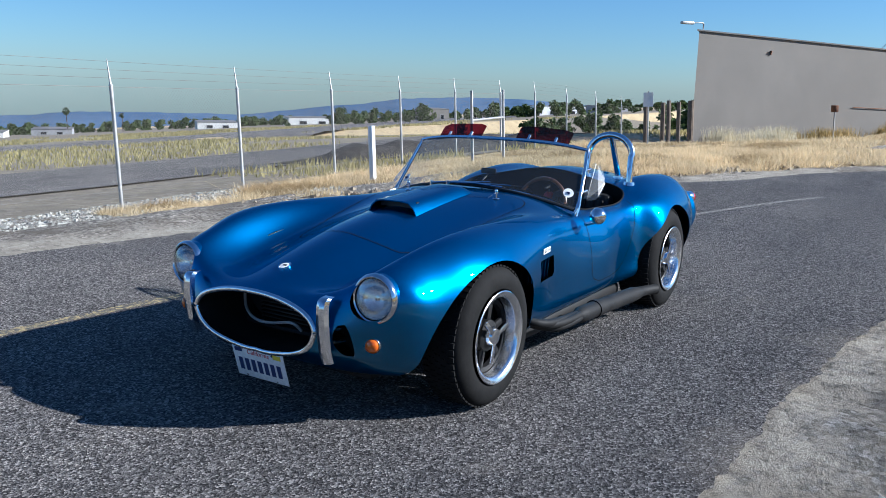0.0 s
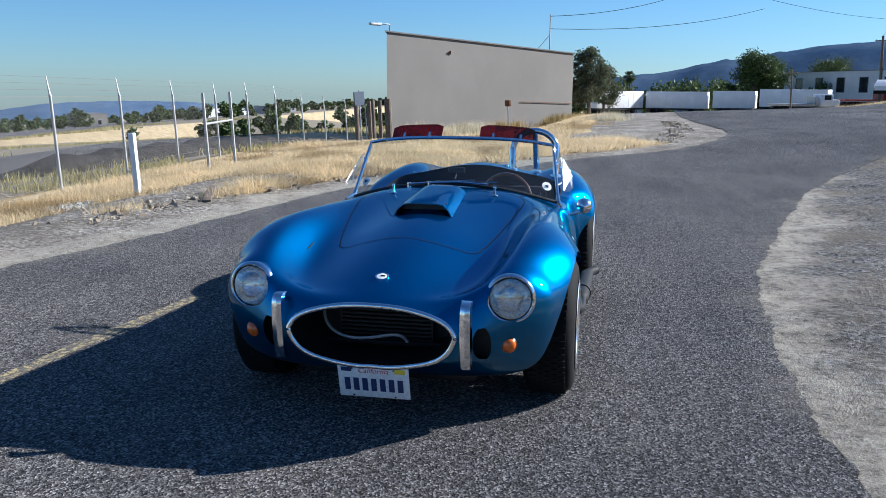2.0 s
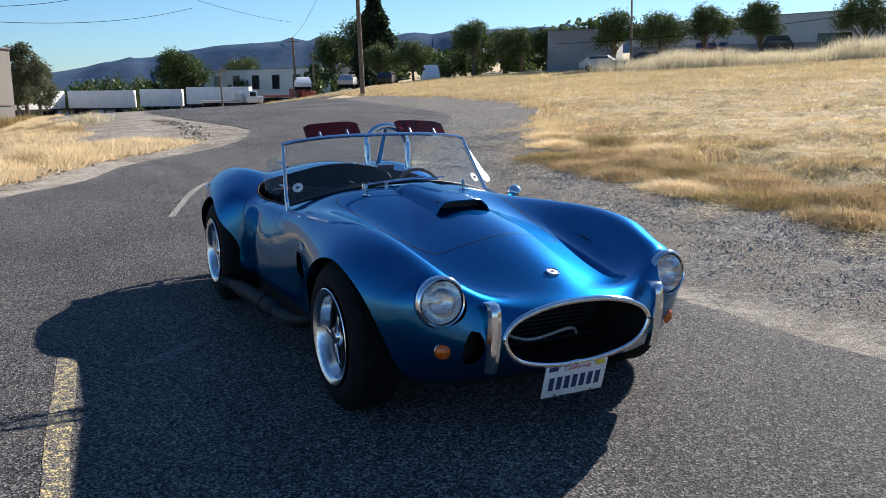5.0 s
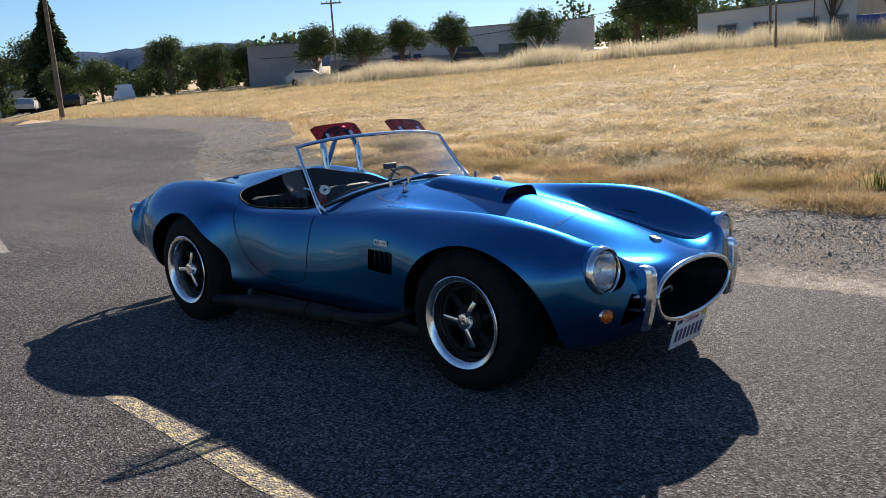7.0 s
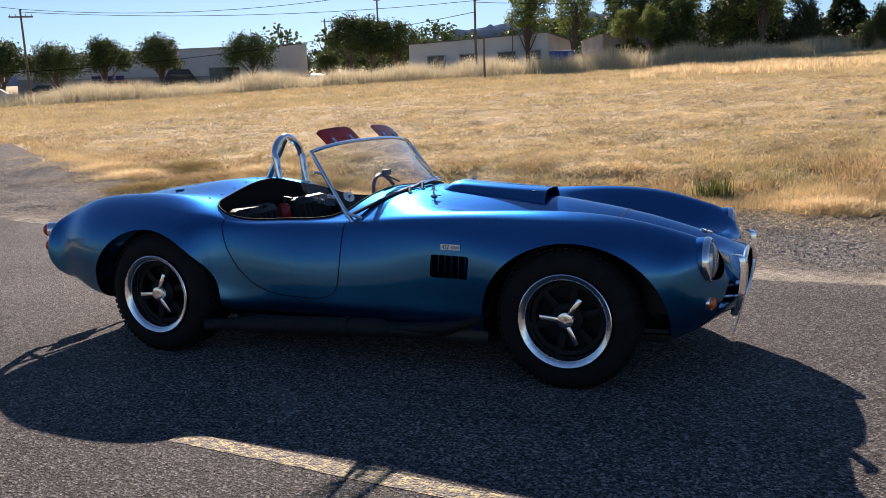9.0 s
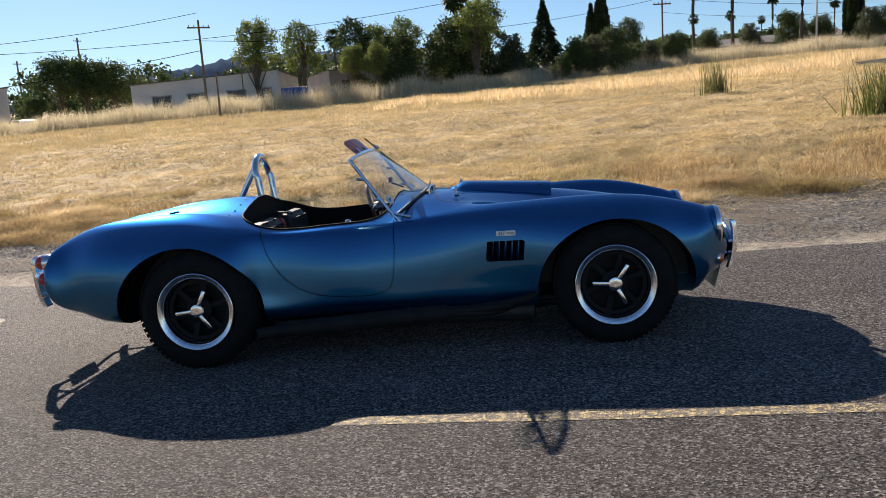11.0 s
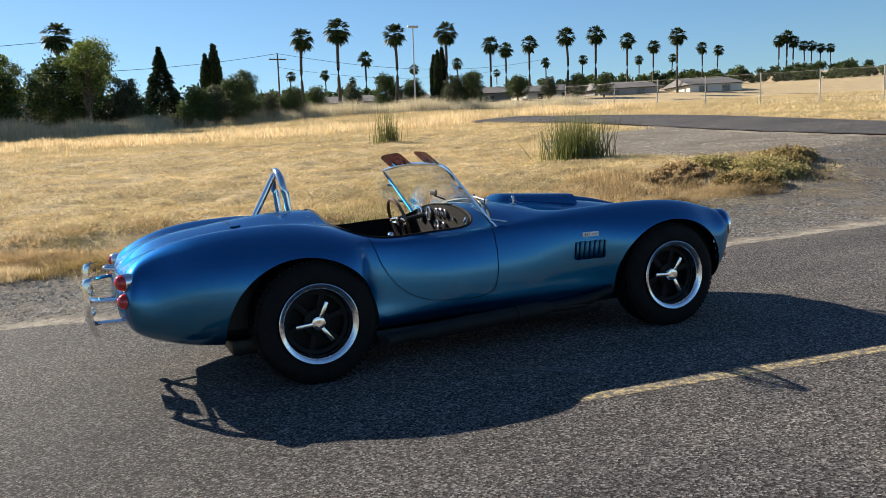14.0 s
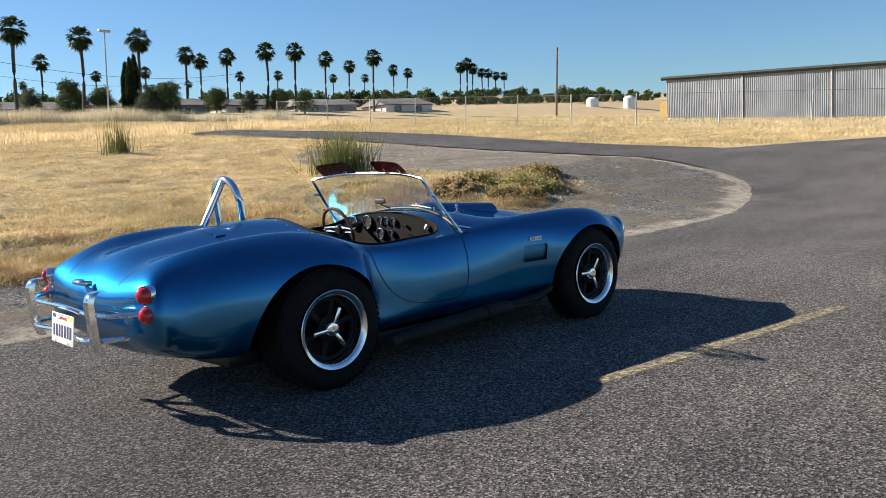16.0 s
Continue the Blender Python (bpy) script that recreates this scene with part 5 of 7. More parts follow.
child("grab_handle", bm, M["chrome"])
# steering wheel
stw = new("steering_wheel")
stw.parent = ROADSTER
stw.matrix_basis = pose(-.27, .29, .735, 0, -16, 0)
bm = bmesh.new()
tube(bm, [(0, .158 * math.cos(a), .158 * math.sin(a)) for a in np.linspace(0, 2 * math.pi, 49)[:-1]], .0115, 8, True)
part("steering_rim", bm, M["rim_wood"], stw, "varnished wooden rim")
bm = bmesh.new()
for a in (0, math.pi, -math.pi / 2):
    for d in (-.018, .018):
        tube(bm, [(.012, .03 * math.cos(a) - d * math.sin(a), .03 * math.sin(a) + d * math.cos(a)), (0, .153 * math.cos(a) - d * .7 * math.sin(a), .153 * math.sin(a) + d * .7 * math.cos(a))], .007, 6)
    box(bm, (.006, .09 * math.cos(a), .09 * math.sin(a)), (.004, .13, .022), Matrix.Rotation(a, 3, "X"))
part("steering_spoke", bm, M["polished"], stw, "three aluminium spokes")
bm = bmesh.new()
lathe(bm, [(.03, .034), (-.005, .034), (-.012, .026), (-.013, .0005)], 24, "X")
rod(bm, (.02, 0, 0), (.30, 0, -.04), .016)
part("steering_boss", bm, M["black"], stw, "black wheel boss")
bm = rod(bmesh.new(), (-.36, .03, .50), (-.42, .03, .66), .007)
bmesh.ops.create_uvsphere(bm, u_segments=14, v_segments=10, radius=.023, matrix=Matrix.Translation((-.42, .03, .67)))
child("gear_lever", bm, M["chrome"])
# fire extinguisher strapped behind the tunnel
fe = new("fire_extinguisher")
fe.parent = ROADSTER
fe.matrix_basis = pose(-.89, .05, .53, 0, 6, 0)
bm = bmesh.new()
lathe(bm, [(0, .001), (.004, .042), (.02, .047), (.16, .047), (.19, .036), (.205, .018), (.21, .001)], 24, "Z")
part("extinguisher_bottle", bm, M["red_paint"], fe, "red bottle")
bm = rod(bmesh.new(), (0, 0, .20), (0, 0, .235), .014)
box(bm, (.025, 0, .24), (.08, .016, .012), None, .003)
part("extinguisher_head", bm, M["black"], fe)
# snap studs along the rear cockpit edge and hinges
bm = bmesh.new()
for k in range(9):
    y = -.48 + k * .12
    p, n = on_skin(x=-1.0 - .02 * (1 - abs(y)), y=abs(y))
    bmesh.ops.create_uvsphere(bm, u_segments=8, v_segments=6, radius=.006, matrix=Matrix.Translation((p[0], y, p[2] + .001)))
child("tonneau_studs", bm, M["chrome"])
p, n = on_skin(x=-1.28, y=.52)
bm = bmesh.new()
lathe(bm, [(-.01, .024), (.006, .024), (.010, .02), (.012, .001)], 24, "Z", (-1.17, .18, on_skin(x=-1.17, y=.18)[0][2]))
child("fuel_filler", bm, M["chrome"], label="small chrome fuel cap")
for s in (1, -1):
    bm = box(bmesh.new(), (-1.44, s * .22, on_skin(x=-1.44, y=.22)[0][2] + .004), (.06, .018, .008), Matrix.Rotation(radians(-4), 3, "Y"), .003)
    child("boot_hinge", bm, M["paint"])
# exhaust-side jack tabs and chassis members below the body
bm = bmesh.new()
for s in (1, -1):
    tube(bm, [(1.5, s * .30, .24), (-1.7, s * .30, .24)], .04, 8)
    rod(bm, (1.143, s * .30, .32), (1.143, s * .62, .32), .03)
    rod(bm, (-1.143, s * .30, .32), (-1.143, s * .62, .32), .035)
child("chassis", bm, M["black"], label="black chassis tubes and axles")
bm = bmesh.new()
for i in range(0, NV - 1):
    a, b = G[-1, i], G[-1, i + 1]
    bm.faces.new([bm.verts.new(v) for v in ((a[0], a[1], a[2]), (b[0], b[1], b[2]), (-2.13, 0, .475))])
    bm.faces.new([bm.verts.new(v) for v in ((b[0], -b[1], b[2]), (a[0], -a[1], a[2]), (-2.13, 0, .475))])
bmesh.ops.remove_doubles(bm, verts=bm.verts, dist=.0005)
bmesh.ops.recalc_face_normals(bm, faces=bm.faces)
child("tail_panel", bm, M["paint"])


# ---- places of far things: x, y, height ----
PALMS = [(22.78, 96.95, 9.9), (25.44, 91.07, 10.4), (43.54, 137.84, 9.1), (34.24, 96.63, 10.1), (40.96, 96.19, 10.2), (74.49, 168.76, 8.7), (52.63, 107.28, 8.9), (65.89, 128.57, 9.3), (59.96, 109.06, 8.9), (58.38, 96.18, 9.1), (65.61, 99.86, 9.4), (72.05, 101.53, 8.4), (87.01, 115.48, 8), (74.65, 93.41, 8.6), (105.75, 126.19, 7.9), (114.57, 131.79, 7.5), (-3.68, 79.71, 9.5), (-17.58, 88.16, 7.1), (-145.07, 3.78, 7.3), (-121.88, -189.6, 6.4), (-150.05, -206.53, 5.1)]
PALMS_FAR = [(136.58, 138.81, 9.3), (137.67, 137.74, 10.2), (138.67, 136.67, 8.9), (139.96, 135.4, 7.8), (141.15, 134.23, 7.7), (142.45, 132.97, 7), (143.64, 131.7, 6.9), (69.36, 181.69, 8.3), (49.9, 188.13, 8.1), (42.59, 189.89, 8.2), (55.92, 186.38, 6.3), (96.57, 168.8, 7.9), (103.9, 164.4, 8), (86.76, 174.07, 6.1), (114.12, 157.56, 7.1), (120.08, 153.16, 7), (81.42, 176.61, 5.7)]
CYPRESS = [(11.23, 94.01, 6.8), (12.02, 93.91, 8.2), (39.97, 96.58, 6.9), (41.25, 98.19, 7.3), (39.87, 97.68, 6.4), (9.64, 84.31, 6.8), (10.43, 84.21, 7.7)]
ROUND_TREES = [(-18.88, 62.2, 7.4), (-15.83, 65.07, 7.1), (-12.17, 69.84, 7.3), (-10.49, 72.03, 6.7), (-7.83, 70.32, 7), (-5.07, 76.61, 6.1), (-1.32, 74.7, 8.3), (-1.62, 67.1, 7.7), (13.39, 83.72, 5.4), (16.75, 85.03, 3), (47.78, 104.04, 4.4), (40.96, 117.65, 4.4)]
DARK_TREES = [(-92.87, 38.44, 4.8), (-91.2, 42.09, 4.8), (-83.47, 46.22, 6.3), (-85.13, 51.25, 5.2), (-78.95, 49.74, 5.1), (-77.31, 52.19, 4.9), (-62.64, 50.1, 5.4), (-59.05, 52.66, 5), (-54.89, 54.23, 5.2), (-50.14, 55.89, 5), (-47.56, 65.64, 5.1), (-38.7, 69.14, 6.1), (-35.94, 68.4, 5.6), (-34.46, 70.27, 5.3), (-38.7, 64.46, 2.7)]
NEAR_TREES = [(-11.68, 64.74, 4.3), (-9.32, 63.13, 4.3), (-63.12, -0.82, 5.3), (-70.16, 0.2, 4.3)]
FAR_TREES = [(-155.14, 2.99, 1.8), (-155.01, 7.18, 1.6), (-159.78, 11.2, 2.6), (-159.38, 16.12, 2.4), (-163.78, 21.14, 3.0), (-163, 26.68, 6.5), (-164.6, 29.02, 5.6), (-209.28, 50.24, 6.9), (-137.14, 48.04, 5.6), (-116.6, 46.09, 5.7), (-164.58, 13.71, 3.0), (-154.93, 7.49, 2.0), (-163.82, 22.04, 3.2)]
GARDEN_TREES = [(-8.2, 66.6, 5.3), (-3.4, 68.8, 6.2), (1.2, 70.5, 4.6), (5.5, 67.9, 2.2), (7.14, 69.54, 3.3), (8.4, 70.36, 3.7), (10.28, 72.07, 4.2), (12.26, 73.73, 2.5), (13.84, 73.4, 2.7), (16.17, 74.91, 3.1), (25.2, 101.5, 3.4), (30.3, 102.09, 3.8), (34.3, 100.74, 4.6), (37.55, 99.52, 3.6), (39.23, 90.14, 4.2), (41.59, 90.15, 4.4), (52.62, 99.13, 3.4), (56.33, 97.05, 3.2), (59.65, 95.02, 3.4), (62.46, 93.19, 3.2)]
CONIFERS = [(-112.8, 46.3, 14.5), (4.3, 72.6, 6.9), (-1.32, 73.7, 6.3), (9.25, 94.3, 2.8)]
POLES = [(-53.15, 44.51, 7.1), (-21.45, 57.53, 6.9), (-46.2, 17.9, 10.5), (-110.33, 33.3, 8.2), (-102.95, 21.59, 4.8), (-128.58, 41.87, 6.6), (-70.99, 138.08, 12.8), (15.46, 77.23, 6.2), (77.69, 62.19, 8.2), (-19.48, 60.41, 4.7), (-84.39, 141.98, 10.2), (-18, 50.01, 2.8)]
FLOOD = [(29.29, 77.12, 8.5)]
HILL_W = (-1.2, -0.75, -1.2, -2.1, -2.05, -2.4, -2.5, -2.7)
HILL_N = (3.5, 3.6, 3.75, 3.85, 3.5, 3.2, 2.6, 1.45, 0.3)
HILL_NF = (2.0, 2.5, 2.6, 2.4, 1.6, 0.6, 0.0, -1.0, -1.7)
HILL_E = (4.2, 5.2, 5.8, 4.8, 3.5)


# ---- wire fences ----
def wire_fence(name, pts, high, label, mesh_step=0.075, arm=True, mesh=True, wire=0.0036, rail=0.004):
    fence = thing(name, label, "fence")
    tops = []
    for k, (x, y) in enumerate(pts):
        p = lift(x, y, -0.1)
        t = p + Vector((0.02, -0.04, 1)) * (high + 0.1)
        bm = rod(bmesh.new(), p, t, 0.032, None, 10)
        rod(bm, t, t + Vector((0, 0, 0.03)), 0.04, 0.02, 10)
        post = part("post", bm, M["galv"], fence)
        if arm:
            part("barb_arm", rod(bmesh.new(), t, t + Vector((0.012, -0.06, 0.42)), 0.022, 0.008, 6), M["galv"], post)
        tops.append((p + Vector((0, 0, 0.12)), t))
    for (a0, a1), (b0, b1) in zip(tops, tops[1:]):
        if mesh:
            bm = bmesh.new()
            L, H = (b0 - a0).length, high - 0.05
            n = int((L + H) / mesh_step)
            off = (b0 - a0).cross(Vector((0, 0, 1))).normalized() * 0.002
            for k in range(n):
                for d in (1, -1):
                    s0 = k * mesh_step
                    u0, v0 = (s0, 0) if s0 < L else (L, s0 - L)
                    u1, v1 = (s0 - H, H) if s0 > H else (0, s0)
                    if d < 0:
                        u0, u1 = L - u0, L - u1
                    q = []
                    for u, v, w in ((u0, v0, -1), (u0, v0, 1), (u1, v1, 1), (u1, v1, -1)):
                        f = u / L
                        base = a0.lerp(b0, f)
                        q.append(bm.verts.new(base + (a1 - a0) / (a1 - a0).length * v + (b0 - a0) / L * w * wire / 2 + off * d))
                    bm.faces.new(q)
            part("wire_mesh", bm, M["wire"], fence, "diamond wire mesh", False)
        for z in (-0.02, -high + 0.25):
            part("line_wire", tube(bmesh.new(), [a1 + Vector((0, 0, z)), b1 + Vector((0, 0, z))], rail if z > -0.1 else 0.004, 6), M["galv"] if rail > 0.01 and z > -0.1 else M["wire"], fence)
        if arm:
            for z in (0.12, 0.25, 0.38):
                e = Vector((0.004, -0.02, 0.14)) * (z / 0.14)
                part("barbed_wire", tube(bmesh.new(), [a1 + e, b1 + e], 0.0025, 4), M["wire"], fence)
    return fence


wire_fence("wire_fence", [(9.47, -7.52), (6.08, -7.99), (2.71, -8.42), (-1.04, -8.87), (-4.39, -9.4), (-7.59, -9.92), (-10.99, -10.43), (-14.35, -10.92), (-17.72, -11.32), (-21.1, -11.66)], 1.95, "grey chain-link fence with barbed wire arms on steel posts")
wire_fence("wire_fence", [(-24.08, -11.89), (-27.07, -12.01), (-30.07, -12.04), (-33.07, -12.06), (-36.07, -11.98), (-39.37, -11.91)], 1.95, "grey chain-link fence beside the beige building", 0.15)
wire_fence("wire_fence", [(30.87, 50.2), (30.68, 43.63), (30.89, 39.25), (31.29, 35.28), (31.69, 31.31), (32, 27.55), (32.21, 23.99), (32.93, 20.44), (34.75, 16.92), (38.77, 14.15), (43.8, 11.76)], 1.6, "grey chain-link fence along the far field", 0.16, False, True, 0.005, 0.009)
gate = thing("pipe_gate", "galvanised pipe gate standing in the fence line", "gate", stand(-15.6, -8.95, 0, 8))
for x in (-1.1, 1.1):
    part("gate_post", rod(bmesh.new(), (x, 0, -0.1), (x, 0, 1.9), 0.04), M["galv"], gate)
part("gate_rail", rod(bmesh.new(), (-1.1, 0, 1.15), (1.1, 0, 1.15), 0.03), M["galv"], gate)
wp = thing("marker_post", "white painted wooden marker post in dry grass", "post", stand(-7.41, -6.53))
part("stake", box(bmesh.new(), (0, 0, 0.45), (0.09, 0.09, 1.1), None, 0.01), M["white"], wp)
for k, (x, y, h) in enumerate([(-26.69, -8.62, 1.9), (-29.19, -8.82, 1.7), (-30.68, -9.08, 1.9), (-32.87, -9.36, 2.0), (-35.66, -9.67, 2.2), (-36.64, -10.01, 2.2)]):
    sp = thing("timber_post", "weathered brown timber post in dry grass", "post", stand(x, y, 0, k * 20), "timber posts by the building")
    part("stake", rod(bmesh.new(), (0, 0, -0.1), (0, 0, h), 0.09 if k < 4 else 0.13, None, 9), M["wood"], sp)
# low near-black bank behind the fence, raised where a dark band of ground runs
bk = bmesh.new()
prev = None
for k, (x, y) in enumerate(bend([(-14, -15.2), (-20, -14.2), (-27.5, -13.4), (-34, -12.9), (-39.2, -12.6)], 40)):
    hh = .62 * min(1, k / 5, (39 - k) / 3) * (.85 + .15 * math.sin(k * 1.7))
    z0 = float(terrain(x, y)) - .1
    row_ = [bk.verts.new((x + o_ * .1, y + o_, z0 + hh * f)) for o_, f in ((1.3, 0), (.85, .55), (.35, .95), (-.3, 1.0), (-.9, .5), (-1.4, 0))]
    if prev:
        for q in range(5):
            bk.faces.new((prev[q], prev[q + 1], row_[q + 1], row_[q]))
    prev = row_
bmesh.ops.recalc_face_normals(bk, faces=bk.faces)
tagged(part("earth_bank", bk, M["near_black"]), "low near-black bank behind the wire fence", "bank", kind="structure")
sg = thing("small_sign", "small white sign on a thin steel post", "sign", stand(-25.71, -8.18, 0, 100))
part("sign_post", rod(bmesh.new(), (0, 0, -0.1), (0, 0, 1.9), 0.025), M["galv"], sg)
part("sign_panel", box(bmesh.new(), (0, -0.03, 1.6), (0.35, 0.01, 0.5)), M["white"], sg)


# ---- buildings ----
def wall_between(name, a, b, z0, z1, deep, material, label, category, slope=0.0, roof=None, rear=None):
    """A building whose front wall runs from a to b; it goes back on the left of that line."""
    a, b = Vector((*a, 0)), Vector((*b, 0))
    d = (b - a).normalized()
    back = Vector((*rear, 0)) if rear else Vector((-d.y, d.x, 0)) * deep
    house = thing(name, label, category)
    bm = bmesh.new()
    lo = [bm.verts.new((p.x, p.y, z0)) for p in (a, b, b + back, a + back)]
    hi = [bm.verts.new((p.x, p.y, z1 + s)) for p, s in ((a, 0), (b, slope), (b + back, slope), (a + back, 0))]
    for k in range(4):
        bm.faces.new((lo[k], lo[(k + 1) % 4], hi[(k + 1) % 4], hi[k]))
    bmesh.ops.recalc_face_normals(bm, faces=bm.faces)
    part("wall", bm, material, house, "", False)
    bm = bmesh.new()
    e = 0.12
    for z in (0.0, 0.07):
        [bm.verts.new((p.x, p.y, z1 + s + z)) for p, s in ((a - d * e - back.normalized() * e, 0), (b + d * e - back.normalized() * e, slope), (b + back + d * e + back.normalized() * e, slope), (a + back - d * e + back.normalized() * e, 0))]
    bm.verts.ensure_lookup_table()
    v = bm.verts
    bm.faces.new((v[0], v[1], v[2], v[3]))
    bm.faces.new((v[7], v[6], v[5], v[4]))
    for k in range(4):
        bm.faces.new((v[k], v[(k + 1) % 4], v[4 + (k + 1) % 4], v[4 + k]))
    bmesh.ops.recalc_face_normals(bm, faces=bm.faces)
    part("roof", bm, roof or M["roof"], house, "", False)
    return house, a, d, Vector((d.y, -d.x, 0))


def opening(house, a, d, out, u, z, w, h, kind="window"):
    c = a + d * u + Vector((0, 0, z + h / 2))
    rot = Matrix((d, -out, Vector((0, 0, 1)))).transposed()
    fr = bmesh.new()
    for dx, dz, sx, sz in ((-w / 2, 0, .09, h + .1), (w / 2, 0, .09, h + .1), (0, h / 2, w + .1, .09), (0, -h / 2, w + .1, .09)):
        box(fr, c + d * dx + Vector((0, 0, dz)) + out * .03, (sx, .10, sz), rot)
    win = part(kind, fr, M["stucco_grey"], house, "", False)
    part("pane" if kind == "window" else "door_leaf", box(bmesh.new(), c + out * .012, (w, .02, h), rot), M["dark_glass"], win, "", False)


# beige windowless building by the road
bld, a, d, o = wall_between("warehouse", (-39.81, -10.93), (-52.47, -1.69), -1.28, 4.42, 14, M["stucco"], "plain beige stucco warehouse beyond the dry verge", "building", -0.62, None, (-15, -2.6))
vt = box(bmesh.new(), a + d * 4.6 + o * 0.05 + Vector((0, 0, 3.55)), (0.16, 0.10, 0.10), None, 0.02)
rod(vt, a + d * 4.6 + o * 0.04 + Vector((0, 0, 3.4)), a + d * 4.6 + o * 0.04 + Vector((0, 0, 3.55)), 0.04)
part("wall_vent", vt, M["rust"], bld)
part("conduit", rod(bmesh.new(), a + d * 10.6 + o * 0.06 + Vector((0, 0, 0.75)), a + d * 15.5 + o * 0.06 + Vector((0, 0, 0.62)), 0.022), M["rust"], bld)
fl = bmesh.new()
tube(fl, bend([tuple(a + d * 0.5 - o * 0.3 + Vector((0, 0, 4.2))), tuple(a + d * 0.45 - o * 0.3 + Vector((0, 0, 4.65))), tuple(a + d * 0.2 + Vector((0, 0, 4.8))), tuple(a - d * 0.3 + Vector((0, 0, 4.8)))], 12), 0.03, 6)
part("lamp_arm", fl, M["galv"], bld)
part("lamp_head", box(bmesh.new(), a - d * 0.75 + Vector((0, 0, 4.78)), (0.75, 0.22, 0.14), Matrix.Rotation(math.atan2(d.y, d.x), 3, "Z"), 0.05), M["galv"], bld, "grey street lamp head")
sgn = thing("utility_box", "small grey box on a short steel post in dry grass", "utility box", stand(-45.04, -4.97, 0, 40))
part("post", rod(bmesh.new(), (0, 0, -0.1), (0, 0, 1.6), 0.04), M["galv"], sgn)
part("cabinet", box(bmesh.new(), (0, 0, 1.65), (0.4, 0.2, 0.35), None, 0.02), M["rust"], sgn)
an = thing("antenna_mast", "thin steel antenna mast on the roof edge", "antenna", Matrix.Translation((-52.91, -3.3, 3.65)))
part("mast", rod(bmesh.new(), (0, 0, 0), (0, 0, 2.7), 0.035), M["galv"], an)
part("stay", rod(bmesh.new(), (0, 0, 1.4), (-0.6, -1.2, 0.1), 0.02), M["galv"], an)

# grey and white industrial buildings past the field
h1, a, d, o = wall_between("industrial_building", (-73.07, 49.41), (-68.26, 54.6), 1.19, 7.22, 9, M["stucco_grey"], "grey blank industrial building behind street trees", "building", 0.1)
h2, a, d, o = wall_between("industrial_building", (-68.54, 56.68), (-46.48, 73.86), 1.3, 7.71, 14, M["stucco_white"], "long pale industrial building behind street trees", "building", 0.8)
part("dark_wall_band", box(bmesh.new(), a + d * 10 + o * 0.06 + Vector((0, 0, 4.35)), (20, 0.06, 2.3), Matrix.Rotation(math.atan2(d.y, d.x), 3, "Z")), M["stucco_grey"], h2, "grey lower wall", False)
part("entrance", box(bmesh.new(), a + d * 19.5 + o * 0.1 + Vector((0, 0, 5.55)), (3.0, 0.1, 1.5), Matrix.Rotation(math.atan2(d.y, d.x), 3, "Z")), M["dark_glass"], h2, "dark entrance", False)
for k, w in enumerate((0.9, 0.8, 0.8)):
    part("sign_bar", box(bmesh.new(), a + d * (7.2 + k * 1.1) + o * 0.12 + Vector((0, 0, 5.35)), (w, 0.05, 0.7), Matrix.Rotation(math.atan2(d.y, d.x), 3, "Z")), M["navy"], h2, "navy sign bar", False)
h3, a, d, o = wall_between("white_building", (-29.04, 61.82), (-17.31, 62.68), 2.86, 6.7, 10, M["stucco_white"], "low white building with dark windows past the field", "building", 0.3)
for u in (2.4, 5.2, 8.4, 10.8):
    opening(h3, a, d, o, u, 4.35, 1.5 if u < 9 else 0.8, 1.35)
h4, a, d, o = wall_between("low_building", (-15.23, 73.06), (-0.92, 80.5), 3.47, 7.39, 8, M["stucco_grey"], "low grey building half hidden by trees", "building", 0.2)
for u in (2, 5.5, 9, 12.5):
    opening(h4, a, d, o, u, 5.35, 1.8, 1.2)
h5, a, d, o = wall_between("white_building", (-186.3, 28.55), (-134.14, 50.66), -1.35, 5.26, 14, M["stucco_white"], "long white building beyond the trailer yard", "building", -0.2)
for u in range(6, 54, 6):
    opening(h5, a, d, o, u, 1.5, 2.2, 2.6)
for k, (x, y, w, z, dz) in enumerate([(25.74, 103.06, 9, 6.54, 1.8), (35.62, 104.13, 6, 7.02, 1.6), (43.53, 104.2, 10, 7.2, 1.7), (55.4, 101.33, 8, 7.12, 1.6), (65.32, 98.46, 9, 7.05, 1.5), (76.24, 92.63, 8, 6.74, 1.5), (9.95, 97.01, 8, 6.2, 1.6)]):
    hs, a, d, o = wall_between("bungalow", (x, y), (x + w, y - w * 0.15), z - 1, z + dz, 7, M["stucco_white"] if k % 2 else M["stucco_grey"], "low single-storey bungalow among palm trees", "house", 0)
    bm = bmesh.new()
    b = a + d * w
    bk = Vector((-d.y, d.x, 0)) * 7
    v = [bm.verts.new(p + Vector((0, 0, zz))) for p, zz in ((a - d * .5 + o * .5, z + dz + .1), (b + d * .5 + o * .5, z + dz + .1), (b + d * .5 + bk - o * .5, z + dz + .1), (a - d * .5 + bk - o * .5, z + dz + .1), (a + bk / 2, z + dz + 1.2), (b + bk / 2, z + dz + 1.2))]
    for f in ((0, 1, 5, 4), (1, 2, 5), (2, 3, 4, 5), (3, 0, 4)):
        bm.faces.new([v[q] for q in f])
    part("pitched_roof", bm, M["roof"], hs, "", False)
    for u in (w * .25, w * .7):
        opening(hs, a, d, o, u, z + .5, 1.2, .9)
